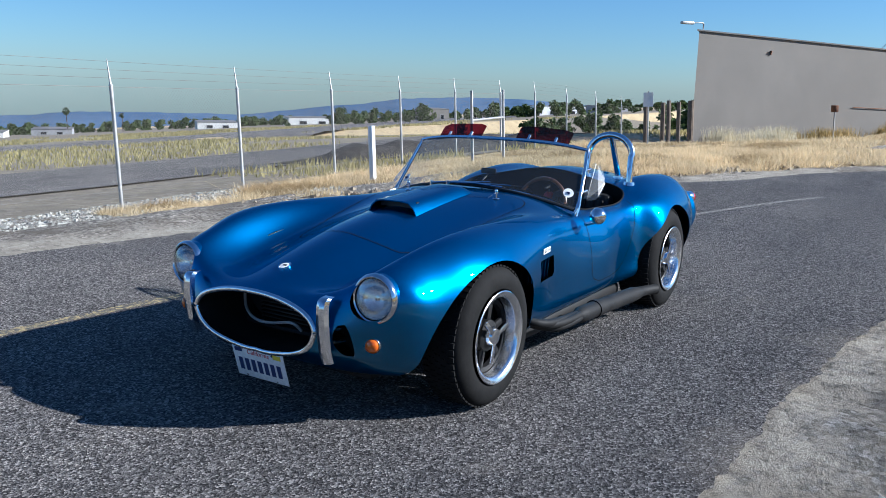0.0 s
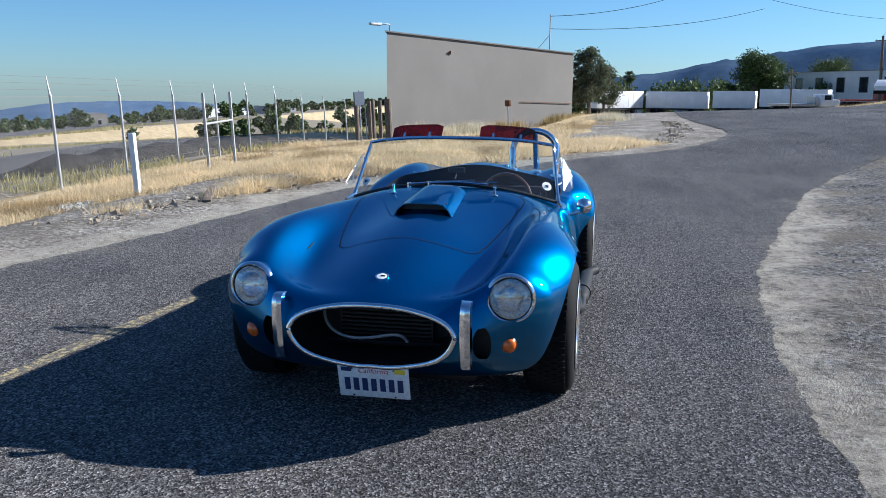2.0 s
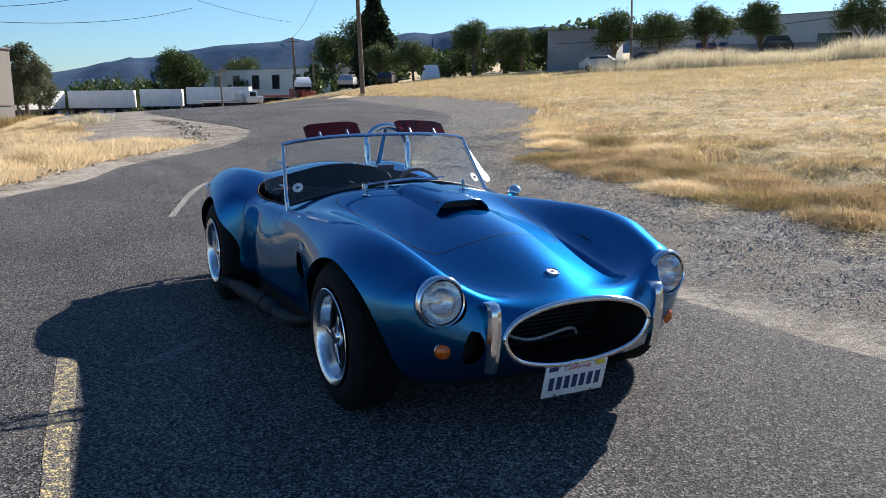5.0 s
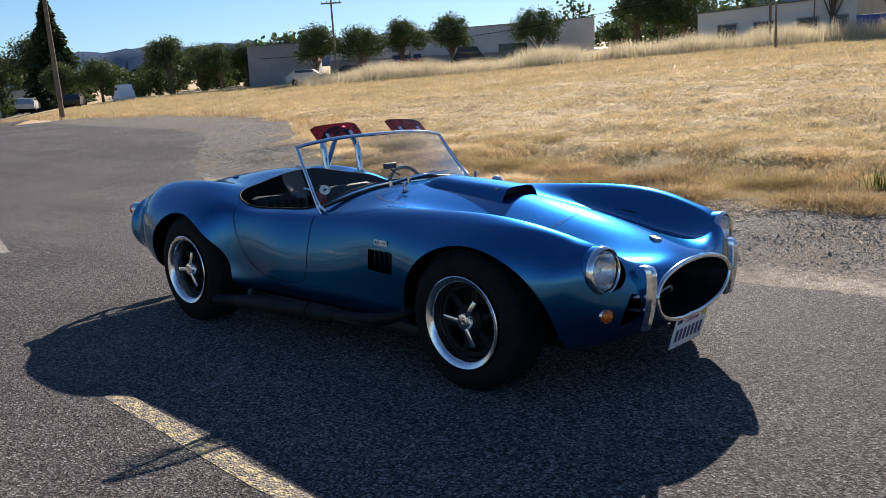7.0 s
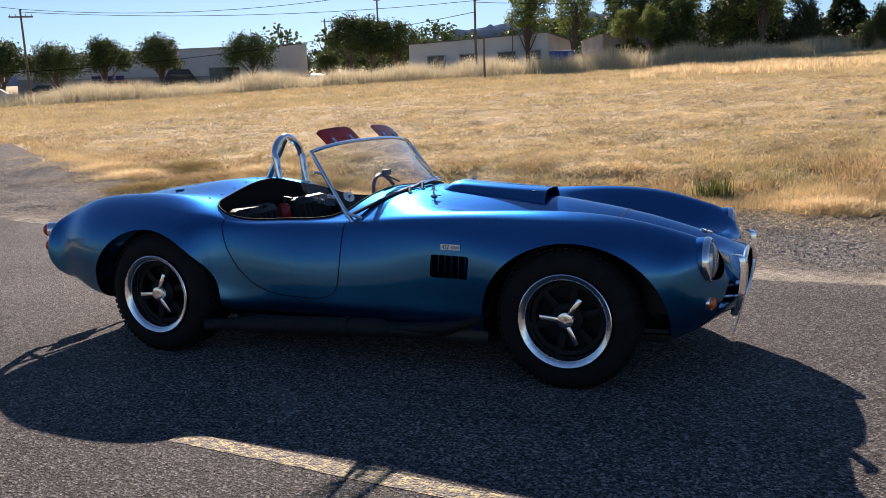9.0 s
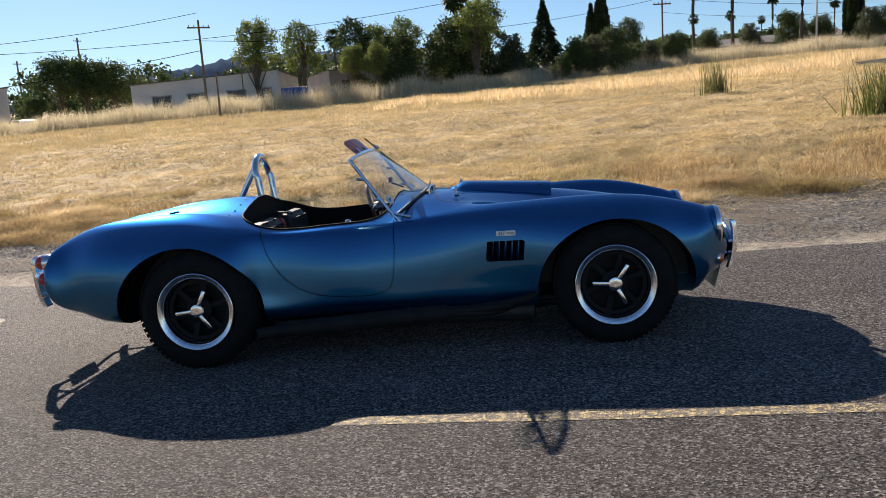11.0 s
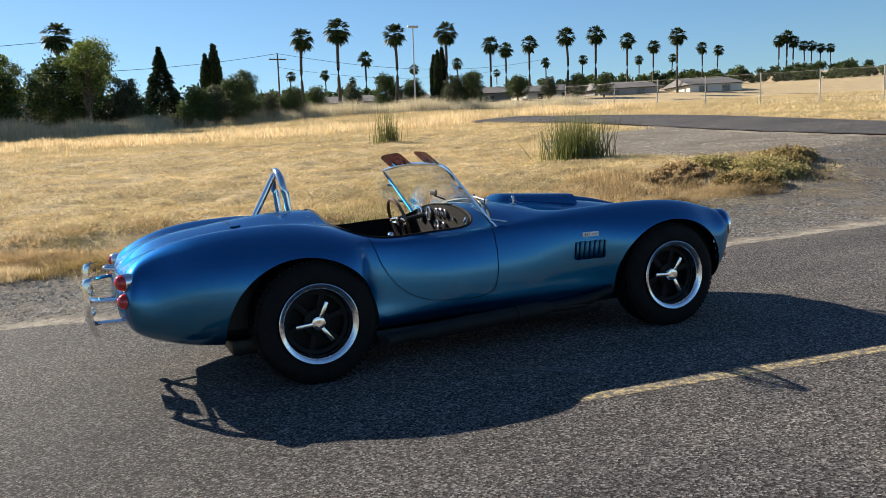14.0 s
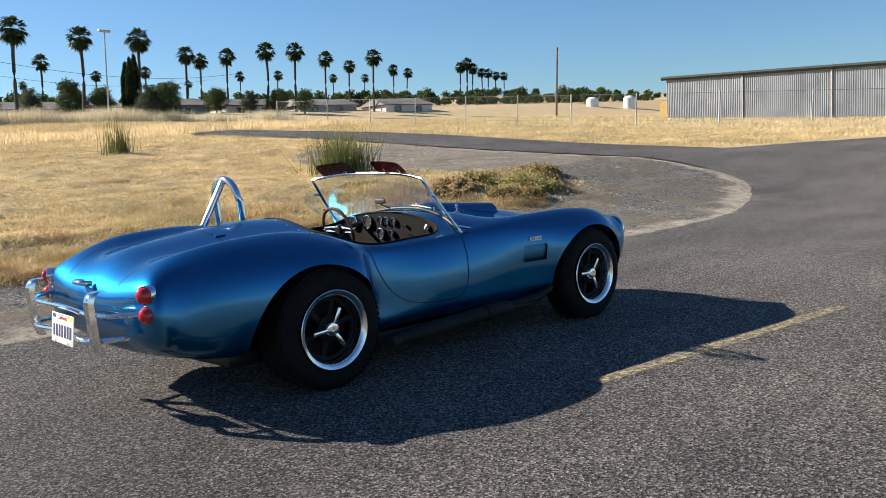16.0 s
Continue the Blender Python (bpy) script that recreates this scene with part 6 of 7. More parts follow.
# corrugated shed
h6, a, d, o = wall_between("corrugated_shed", (55.65, 32.96), (54.79, 6.9), 1.54, 6.07, 18, M["corrugated"], "long corrugated steel shed with a dark roof edge", "shed", -0.9, M["roof"])
ribs = bmesh.new()
for k in range(176):
    c = a + d * (k * 0.149 + 0.05) + o * 0.03
    box(ribs, c + Vector((0, 0, 3.75 - k * 0.0025)), (0.055, 0.05, 4.3 - k * 0.0049), Matrix.Rotation(math.atan2(d.y, d.x), 3, "Z"))
tagged(part("sheet_ribs", ribs, M["corrugated"], h6, "", False), kind="stuff")
for k in (6.5, 13, 19.5):
    part("steel_post", box(bmesh.new(), a + d * k + o * 0.09 + Vector((0, 0, 3.7)), (0.09, 0.12, 4.2), Matrix.Rotation(math.atan2(d.y, d.x), 3, "Z")), M["galv"], h6, "", False)
part("side_door", box(bmesh.new(), Vector((a.x + .25, a.y + .42, float(terrain(a.x, a.y + .4)) + .55)), (0.1, 0.75, 1.5), None), M["ochre"], h6, "ochre side panel", False)
L6 = 26.07
part("eave", tube(bmesh.new(), [a - d * .3 + o * .25 + Vector((0, 0, 6.02)), a + d * (L6 + .3) + o * .25 + Vector((0, 0, 5.12))], .15, 4), M["roof_dark"], h6, "dark green eave", False)
# storage tanks far off
for x, y in ((123.9, 91.5), (129.89, 87.66)):
    tk = thing("storage_tank", "small white domed storage tank", "tank", Matrix.Translation((x, y, 8.2)), "storage tanks")
    bm = bmesh.new()
    lathe(bm, [(-1, 1.1), (1.0, 1.1), (1.4, .7), (1.5, .01)], 20, "Z")
    part("tank_shell", bm, M["trailer_white"], tk)
# airfield sheds far away
for x, y, w, h, m in ((-144.88, -169.51, 10, 1.8, "stucco_white"), (-179.63, -170.83, 14, 2.2, "stucco_white"), (-200.41, -136.97, 7, 3.2, "stucco"), (-235.84, -118.65, 16, 2.8, "trailer_white"), (-114.55, -193.33, 9, 1.6, "stucco_grey"), (-89.98, -182.56, 10, 1.5, "stucco_white"), (-258.15, -107.73, 10, 2.2, "stucco_grey")):
    z = float(terrain(x, y))
    hh, a, d, o = wall_between("hangar", (x, y), (x - w * .8, y + w * .6), z - 1, z + h, 10, M[m], "low pale airfield building far beyond the fence", "building", 0)
    for u in (w * .3, w * .7):
        opening(hh, a, d, o, u, z + .3, w * .15, h * .4)


# ---- trailers, trucks and parked cars ----
def trailer(a, b, z, label):
    a, b = Vector((*a, z)), Vector((*b, z))
    d = (b - a)
    L = d.length
    t = thing("box_trailer", label, "trailer", Matrix.Translation((a + b) / 2) @ pose(0, 0, 0, 0, 0, math.degrees(math.atan2(d.y, d.x))), "trailers in the yard")
    part("box_body", box(bmesh.new(), (0, 0, 2.35), (L, 2.5, 2.7), None, 0.05), M["trailer_white"], t, "white box body")
    rib = bmesh.new()
    for k in range(int(L / 1.2)):
        box(rib, (-L / 2 + 0.6 + k * 1.2, 0, 2.35), (0.06, 2.54, 2.6))
    tagged(part("side_ribs", rib, M["trailer_white"], t), kind="stuff")
    part("skirt", box(bmesh.new(), (0, 0, 0.85), (L * .9, 2.2, 0.3)), M["black"], t)
    for x in (-L / 2 + 1.2, -L / 2 + 2.4, L / 2 - 2.5):
        part("wheel", rod(bmesh.new(), (x, -1.2, 0.5), (x, 1.2, 0.5), 0.5, None, 16), M["rubber"], t)


trailer((-135.31, -2.39), (-144.32, 5.01), -2.25, "white box trailer parked end-on in the yard")
trailer((-144.89, 6.69), (-142.47, 16.3), -2.25, "white box trailer parked in a row")
trailer((-142.21, 17.21), (-140.25, 23.39), -2.1, "white box trailer parked in a row")
trailer((-139.68, 24.21), (-135.04, 33.21), -1.8, "white box trailer with a weathered side")


def truck(x, y, z, turn, cab, bed, label):
    t = thing("lorry", label, "truck", Matrix.Translation((x, y, z)) @ pose(0, 0, 0, 0, 0, turn))
    part("chassis", box(bmesh.new(), (0, 0, 0.8), (7.5, 0.9, 0.25)), M["black"], t)
    bm = box(bmesh.new(), (3.0, 0, 1.7), (1.7, 2.2, 1.6), None, 0.15)
    box(bm, (4.2, 0, 1.35), (1.3, 1.8, 0.9), None, 0.15)
    body_ = part("cab", bm, cab, t)
    part("side_window", box(bmesh.new(), (3.1, 0, 2.05), (0.9, 2.24, 0.6), None, 0.03), M["dark_glass"], body_)
    part("load_bed", box(bmesh.new(), (-1.2, 0, 1.15), (5.2, 2.3, 0.25), None, 0.03), bed, t)
    part("headboard", box(bmesh.new(), (1.5, 0, 1.7), (0.12, 2.2, 0.9)), bed, t)
    for xx in (3.9, -1.8, -3.0):
        part("wheel", rod(bmesh.new(), (xx, -1.15, 0.48), (xx, 1.15, 0.48), 0.48, None, 16), M["rubber"], t)


truck(-112.57, 24.5, -1.23, 105, M["trailer_white"], M["galv"], "white flatbed lorry parked by the road")
truck(-117.45, 33.81, -0.66, 108, M["truck_red"], M["truck_red"], "faded red lorry parked by the road")


def parked_car(x, y, z, turn, m, label, van=0.0):
    t = thing("parked_car", label, "car", Matrix.Translation((x, y, z)) @ pose(0, 0, 0, 0, 0, turn), "cars parked under the trees")
    bm = bmesh.new()
    prof = [(-2.1, .35), (-2.15, .8), (-1.9, .95), (-1.3, 1.42 + van), (.3, 1.45 + van), (1.0, .98), (1.9, .88), (2.1, .65), (2.1, .35)]
    L_, R_ = [[bm.verts.new((px_, s * (.85 if pz < 1.1 else .68), pz)) for px_, pz in prof] for s in (1, -1)]
    n = len(prof)
    for k in range(n):
        bm.faces.new((L_[k], L_[(k + 1) % n], R_[(k + 1) % n], R_[k]))
    bm.faces.new(L_)
    bm.faces.new(R_[::-1])
    bmesh.ops.recalc_face_normals(bm, faces=bm.faces)
    bd_ = part("body", bm, m, t)
    part("side_window", box(bmesh.new(), (-.45, 0, 1.2 + van * .6), (1.7, 1.56, .34), None, .05), M["dark_glass"], bd_)
    for xx in (-1.3, 1.35):
        part("wheel", rod(bmesh.new(), (xx, -.86, .32), (xx, .86, .32), .32, None, 16), M["rubber"], t)


parked_car(-87.88, 32.5, 1.56, 150, M["galv"], "grey saloon car parked under trees")
parked_car(-86.44, 36.71, 1.8, 146, M["black"], "dark saloon car parked under trees")
parked_car(-83.23, 40.54, 1.98, 160, M["trailer_white"], "white van parked under trees", .55)
parked_car(-91.71, 28.34, 1.35, 166, M["trailer_white"], "white saloon car parked by the drive")
parked_car(-38.21, 60.98, 3.28, 150, M["trailer_white"], "white car beside a clump of trees")


for x, y, turn, m, van, label in ((-55.2, 48.8, 42, "black", 0, "dark saloon car before the pale building"), (-51.4, 52.4, 47, "truck_red", 0, "dull red car before the pale building"), (-47.6, 55.8, 44, "black", .6, "dark van before the pale building"), (-58.6, 46.0, 40, "galv", 0, "grey saloon car before the pale building")):
    parked_car(x, y, float(terrain(x, y)) - .1, turn, M[m], label, van)
z = float(terrain(-15.2, 59.2))
sk = thing("waste_skip", "blue painted steel waste skip behind tall weeds", "skip", Matrix.Translation((-15.2, 59.2, z)) @ pose(0, 0, 0, 0, 0, 12))
part("bin_body", box(bmesh.new(), (0, 0, .75), (1.9, 1.3, 1.3), None, .04), M["blue_paint"], sk)
for xx in (-.48, .48):
    part("lid", box(bmesh.new(), (xx, 0, 1.45), (.92, 1.36, .06), Matrix.Rotation(radians(4), 3, "X"), .02), M["blue_paint"], sk)


# ---- poles and cables ----
def utility_pole(x, y, h, arms=1, turn=0, fat=.13, label="brown timber utility pole with a crossarm"):
    p = thing("utility_pole", label, "pole", stand(x, y, -0.3, turn), "utility poles")
    part("shaft", rod(bmesh.new(), (0, 0, 0), (0, 0, h + 0.3), fat, fat * .7, 10), M["wood"], p)
    for k in range(arms):
        z = h - 0.25 - k * 0.7
        ar = part("crossarm", box(bmesh.new(), (0, 0, z), (1.7, 0.09, 0.11)), M["wood"], p, "", False)
        for xx in (-.75, -.35, .35, .75):
            part("insulator", rod(bmesh.new(), (xx, 0, z + .05), (xx, 0, z + .2), .035, .025, 8), M["stucco_grey"], ar)
    return p


for k, (x, y, h) in enumerate(POLES):
    utility_pole(x, y, h, 1 if k not in (2, 8, 9, 11) else 0, (40, 40, 60, 60, 60, 60, 70, 10, 0, 30, 70, 20)[k], (.10, .10, .15, .2, .12, .14, .2, .1, .14, .06, .2, .08)[k], "plain timber utility pole" if k in (2, 8, 9, 11) else "brown timber utility pole with a crossarm")


def cable(a, b, sag, r=.018):
    a, b = Vector(a), Vector(b)
    pts = [a.lerp(b, t) - Vector((0, 0, sag * 4 * t * (1 - t))) for t in np.linspace(0, 1, 22)]
    c = thing("overhead_cable", "thin black overhead cable between poles", "cable")
    part("strand", tube(bmesh.new(), pts, r, 4), M["cable"], c)


def pole_top(k, dz=0.0):
    x, y, h = POLES[k]
    return lift(x, y, h + dz) + Vector((0.02, -0.04, 0)) * h


cable(pole_top(0), pole_top(1, .5), 1.2)
cable(pole_top(0, -.2), (-1.92, 64, 11.26), 1.6)
cable(pole_top(1, -1.5), pole_top(7), 1.2)
cable(pole_top(7), (59.36, 104.36, 13.54), 1.4)
cable(pole_top(7, -1.3), (51.44, 98.29, 11.91), 1.2, .014)
cable(pole_top(0), pole_top(2, 1.0), 1.0)
cable(pole_top(2, .6), pole_top(3), 1.2)
cable((-52.91, -3.3, 6.23), (-75.42, 8.98, 10.76), .6)
cable((-52.91, -3.3, 5.43), (-82.66, 14.69, 9.21), .6)
cable((-75.42, 8.98, 10.76), pole_top(3, 2), .5)
cable(pole_top(1, -2.2), (-59.23, 41.13, 5.14), .9, .022)
x, y, h = FLOOD[0]
fl_ = thing("floodlight_mast", "tall grey floodlight mast with a lamp bar", "mast", stand(x, y, -.2))
part("mast", rod(bmesh.new(), (0, 0, 0), (0, 0, h + .2), .09, .06, 8), M["galv"], fl_)
part("lamp_bar", box(bmesh.new(), (0, 0, h + .2), (1.1, .3, .22), None, .03), M["galv"], fl_)


# ---- trees ----
def leaf_cloud(rng, centres, radii, n, size, squash=0.8):
    """Many small leaf cards, spread through blobs so that gaps stay between them."""
    k = rng.choice(len(centres), n, p=np.array(radii) ** 2 / np.sum(np.array(radii) ** 2))
    v = rng.normal(size=(n, 3))
    v /= np.linalg.norm(v, axis=1, keepdims=True)
    rad = np.array(radii)[k] * (0.25 + 0.95 * rng.random(n) ** 0.8) * (1 + .25 * np.sin(v[:, 0] * 7 + v[:, 2] * 9 + k))
    c = np.array(centres)[k] + v * rad[:, None] * np.array((1, 1, squash))
    a = rng.normal(size=(n, 3))
    a /= np.linalg.norm(a, axis=1, keepdims=True)
    b = np.cross(a, rng.normal(size=(n, 3)))
    b /= np.linalg.norm(b, axis=1, keepdims=True)
    s = size * rng.uniform(0.6, 1.4, (n, 1))
    quad = np.stack([c - a * s, c + b * s * .55, c + a * s, c - b * s * .55], 1)
    return quad.reshape(-1, 3)


def quads_mesh(name, verts, material, per=4):
    n = len(verts) // per
    me = bpy.data.meshes.new(name)
    me.vertices.add(len(verts))
    me.vertices.foreach_set("co", np.asarray(verts, np.float32).ravel())
    me.loops.add(n * per)
    me.loops.foreach_set("vertex_index", np.arange(n * per, dtype=np.int32))
    me.polygons.add(n)
    me.polygons.foreach_set("loop_start", np.arange(0, n * per, per, dtype=np.int32))
    me.update(calc_edges=True)
    me.materials.append(material)
    return me


def tree(name, label, h, spread, seed, material, leaves=3600, size=.17, trunk=.34, blobs=15, squash=.8, low=.32):
    rng = np.random.default_rng(seed)
    t = thing(name, label, "tree")
    bm = bmesh.new()
    lean = rng.normal(0, .03 * h, 2)
    top = Vector((lean[0], lean[1], h * .8))
    stem = bend([(0, 0, -.2), (lean[0] * .3, lean[1] * .3, h * .3), tuple(top)], 9)
    tube(bm, stem, [trunk * .5 * (1 - .8 * k / 8) + .02 for k in range(9)], 8)
    cs, rs = [], []
    for k in range(blobs):
        a = k * 2.4 + rng.uniform(-.4, .4)
        f = rng.uniform(.15, 1) ** .7
        z = h * (low + .12 + (.80 - low) * ((k + .5) / blobs))
        prof = math.sin(math.pi * min(1, max(.12, ((z / h) - low + .12) / (1.08 - low)))) ** .6
        r = spread * f * prof * .72
        c = (r * math.cos(a), r * math.sin(a), z)
        cs.append(c)
        rs.append(spread * rng.uniform(.15, .36) * (.7 + .3 * prof))
        s = Vector(stem[min(7, 2 + k * 5 // blobs)])
        tube(bm, [s, s.lerp(Vector(c), .5) + Vector((0, 0, .05 * h)), Vector(c)], [.05 * h ** .5 * .5, .035, .012], 5)
    part("trunk", bm, M["bark"], t, "grey-brown trunk and limbs")
    me = quads_mesh("crown", leaf_cloud(rng, cs, rs, leaves, size * h ** .5 / 2.4, squash), material)
    cr = new("crown", me)
    cr.parent = t
    return t


def conifer(name, label, h, spread, seed, leaves=3500, column=False):
    rng = np.random.default_rng(seed)
    t = thing(name, label, "tree")
    part("trunk", rod(bmesh.new(), (0, 0, -.2), (0, 0, h * .95), .18, .02, 8), M["bark"], t)
    z = h * (.04 + .96 * rng.random(leaves) ** (1.0 if column else 1.4))
    f = z / h
    R = spread * ((np.minimum(1, (1 - f) * 3.2) * np.minimum(1, .45 + f * 4)) if column else (1 - f) * (1 + .16 * np.sin(f * 31) + rng.normal(0, .12, leaves)))
    a = rng.uniform(0, 2 * math.pi, leaves)
    r = R * (.45 + .6 * rng.random(leaves) ** .5)
    c = np.stack([r * np.cos(a), r * np.sin(a), z - (0 if column else .18) * r], 1)
    d = np.stack([np.cos(a), np.sin(a), np.full(leaves, 1.5 if column else -.35)], 1) + rng.normal(0, .3, (leaves, 3))
    d /= np.linalg.norm(d, axis=1, keepdims=True)
    w = np.cross(d, rng.normal(size=(leaves, 3)))
    w /= np.linalg.norm(w, axis=1, keepdims=True)
    s = rng.uniform(.16, .38, (leaves, 1)) * h ** .5 / 2.9
    q = np.stack([c - d * s, c + w * s * .35, c + d * s, c - w * s * .35], 1).reshape(-1, 3)
    cr = new("crown", quads_mesh("crown", q, M["leaf_dark"]))
    cr.parent = t
    return t


def palm(h, seed):
    rng = np.random.default_rng(seed)
    t = thing("palm_tree", "tall fan palm with a slim bare trunk", "palm tree")
    bm = bmesh.new()
    b1, b2 = rng.normal(0, .12, 2)
    tube(bm, bend([(0, 0, -.3), (b1, b2, h * .5), (b1 * .3, b2 * .3, h)], 10), [.26, .21, .19, .18, .175, .17, .17, .175, .20, .24], 8)
    part("trunk", bm, M["palm_bark"], t, "slim dark grey trunk")
    verts = []
    for k in range(84):
        a = rng.uniform(0, 2 * math.pi)
        el = rng.uniform(-1.25, 1.35)
        d = np.array((math.cos(a) * math.cos(el), math.sin(a) * math.cos(el), math.sin(el)))
        side = np.array((-math.sin(a), math.cos(a), 0))
        upv = np.cross(side, d)
        st = np.array((b1 * .3, b2 * .3, h)) + d * .2
        hub = st + d * rng.uniform(.45, .8)
        for j in range(9):  # fan of leaflets, drooping at the tips
            g = (j - 4) * .27
            dd = d * math.cos(g) + side * math.sin(g)
            ln = rng.uniform(.6, .95) * (1 - .04 * abs(j - 4))
            tip = hub + dd * ln - np.array((0, 0, .34))
            w = side * .075 + upv * .03
            verts += [hub - w * .6, hub + dd * ln * .5 + w, tip, hub + dd * ln * .5 - w]
        verts += [st - side * .015, st + side * .015, hub + side * .015, hub - side * .015]
    cr = new("crown", quads_mesh("crown", np.array(verts), M["frond"]))
    cr.parent = t
    return t


def plant(src, spots, ref_h, group, seed=0, shift=-.05):
    """Copies of a few trees at places; each is turned and sized to its height."""
    rng = np.random.default_rng(seed)
    for k, (x, y, h) in enumerate(spots):
        s = src[k % len(src)]
        m = stand(x, y, shift, rng.uniform(0, 360), 1.0)
        c = copy_thing(s, m)
        f = h / ref_h[k % len(src)]
        c.matrix_basis = m @ Matrix.Diagonal((f, f, f, 1))
        tagged(c, group=group)


def drop_source(*obs):
    for ob in obs:
        for o in (*ob.children_recursive, ob):
            bpy.data.objects.remove(o)


palms = [palm(9, 3), palm(9, 4), palm(9, 5)]
plant(palms, PALMS, (9.9, 9.9, 9.9), "row of palms", 1)
plant(palms, PALMS_FAR, (9.9, 9.9, 9.9), "far palms", 2)
drop_source(*palms)
cyp = [conifer("cypress_tree", "dark columnar cypress tree", 7, .5, 11, 3000, True)]
plant(cyp, CYPRESS, (7,), "cypresses", 3)
drop_source(*cyp)
rt = [tree("leafy_tree", "light green leafy tree at the field's far edge", 7, 2.3, 21, M["leaf_light"], 6500, .075, low=.36, blobs=26), tree("leafy_tree", "light green leafy tree at the field's far edge", 7, 2.0, 22, M["leaf_light"], 6000, .075, low=.32, blobs=24), tree("leafy_tree", "green leafy tree at the field's far edge", 7, 2.4, 23, M["leaf"], 7000, .075, low=.34, blobs=26)]
plant(rt, ROUND_TREES, (7, 7, 7), "trees at the field's edge", 4)
eu = [tree("eucalyptus_tree", "tall grey-green eucalyptus beside the trailers", 6.4, 2.4, 27, M["leaf_grey"], 11000, .085, low=.12, blobs=26)]
plant(eu, NEAR_TREES[2:], (6.0,), "eucalyptus trees", 9)
drop_source(*eu)
plant(rt, NEAR_TREES[:2], (6.4, 6.4, 6.4), "trees at the field's edge", 5)
drop_source(*rt)
dt = [tree("street_tree", "dark green round-crowned street tree", 5, 2.9, 31, M["leaf"], 9000, .09, low=.36, blobs=24), tree("street_tree", "dark green round-crowned street tree", 5, 3.2, 32, M["leaf"], 9500, .09, low=.33, blobs=26), tree("street_tree", "dark green round-crowned street tree", 5, 2.6, 33, M["leaf"], 8000, .09, low=.38, blobs=22)]
plant(dt, DARK_TREES, (5, 5, 5), "street trees", 6)
gt = [tree("garden_tree", "dense dark green round garden tree", 4, 2.2, 36, M["leaf"], 11000, .085, low=.02, blobs=30), tree("garden_tree", "dense green garden tree with a broad crown", 4, 2.5, 37, M["leaf"], 11000, .085, low=.05, blobs=30), tree("garden_tree", "dense mid-green garden tree", 4, 2.0, 38, M["leaf_grey"], 9000, .085, low=.02, blobs=26)]
plant(gt, GARDEN_TREES, (4, 4, 4), "garden trees", 10)
drop_source(*gt)
plant(dt, FAR_TREES, (2.9, 2.9, 2.9), "far trees", 7)
drop_source(*dt)
cn = [conifer("conifer_tree", "tall dark green conifer with drooping branches", 10, 3.0, 41, 6500), conifer("conifer_tree", "tall dark green conifer with drooping branches", 10, 3.2, 42, 6500)]
plant(cn, CONIFERS, (10, 10), "conifers", 8)
drop_source(*cn)


def woods(name, pts, n, h, size, material, label, seed, wide=6):
    """A far belt of trees: leaf cards heaped along a line."""
    rng = np.random.default_rng(seed)
    P_ = bend(pts, 200)
    cs, rs = [], []
    for k in range(n):
        p = P_[rng.integers(0, 200)]
        hh = h * rng.uniform(.45, 1.15)
        x, y = p[0] + rng.normal(0, wide), p[1] + rng.normal(0, wide)
        z = float(terrain(x, y))
        for q in range(3):
            cs.append((x + rng.normal(0, hh * .25), y + rng.normal(0, hh * .25), z + hh * (.25 + .28 * q)))
            rs.append(hh * rng.uniform(.22, .36))
    ob = new(name, quads_mesh(name, leaf_cloud(rng, cs, rs, n * 300, size * .72), material))
    return tagged(ob, label, "woods", kind="stuff")


woods("tree_belt", [(-21.73, -330.65), (-132.49, -273.76), (-223.7, -197.38), (-295.03, -140.91), (-327.07, -82.62)], 420, 2.9, .6, M["leaf"], "dark belt of trees beyond the airfield", 51, 12)
woods("tree_belt", [(-145.74, -134.76), (-186.62, -96.81), (-227.55, -68.72)], 50, 3.2, .5, M["leaf"], "dark clump of trees on the airfield's edge", 52, 9)
woods("tree_belt", [(-88.54, -41.28), (-128.61, -38.93), (-179.08, -27.01), (-239.61, -14.49)], 90, 2.4, .4, M["leaf"], "dark trees beyond the beige warehouse", 53, 7)
woods("tree_belt", [(-165.07, -1.59), (-171.07, 23.15), (-192.25, 52.33), (-162.28, 69.92)], 130, 6.0, .45, M["leaf"], "green trees behind the trailer yard", 54, 8)
woods("tree_belt", [(-131.82, 42.74), (-108.89, 63.92), (-88.83, 63.66)], 30, 5, .5, M["leaf"], "green trees beside the yard drive", 55, 5)
woods("tree_belt", [(-29.5, 110.14), (9.97, 125), (59.36, 135.28), (108.92, 128.92), (148.68, 111.78)], 430, 2.7, .34, M["leaf"], "green trees among the houses", 56, 7)
woods("tree_belt", [(-59.09, 100.54), (-29.51, 92.16), (0.08, 100)], 60, 4.2, .36, M["leaf"], "green trees behind the low buildings", 57, 5)
woods("tree_belt", [(-73.86, 90.94), (-59.08, 110.5), (-19.6, 150.05)], 30, 6, .45, M["leaf"], "trees on a rise behind the buildings", 58, 8)
woods("tree_belt", [(138.71, 119.52), (188.73, 82.95), (229.3, 43.85)], 130, 2.2, .36, M["leaf"], "low trees on the far side of the fields", 59, 8)
woods("hedge", [(-93.27, 41.25), (-83.04, 50.61), (-76.01, 53.44)], 26, 3.0, .25, M["leaf"], "dark hedge below the street trees", 60, 1.2)
woods("hedge", [(-14.75, 60.06), (-5.86, 67.01), (4.01, 72), (8.94, 76.01)], 14, 1.7, .2, M["leaf"], "dark bushes below the trees", 61, 2.0)
woods("hedge", [(7.97, 88), (13.88, 86.02), (19.81, 88.04)], 22, 3.4, .25, M["leaf"], "dark bushes near the bungalows", 62, 1.5)


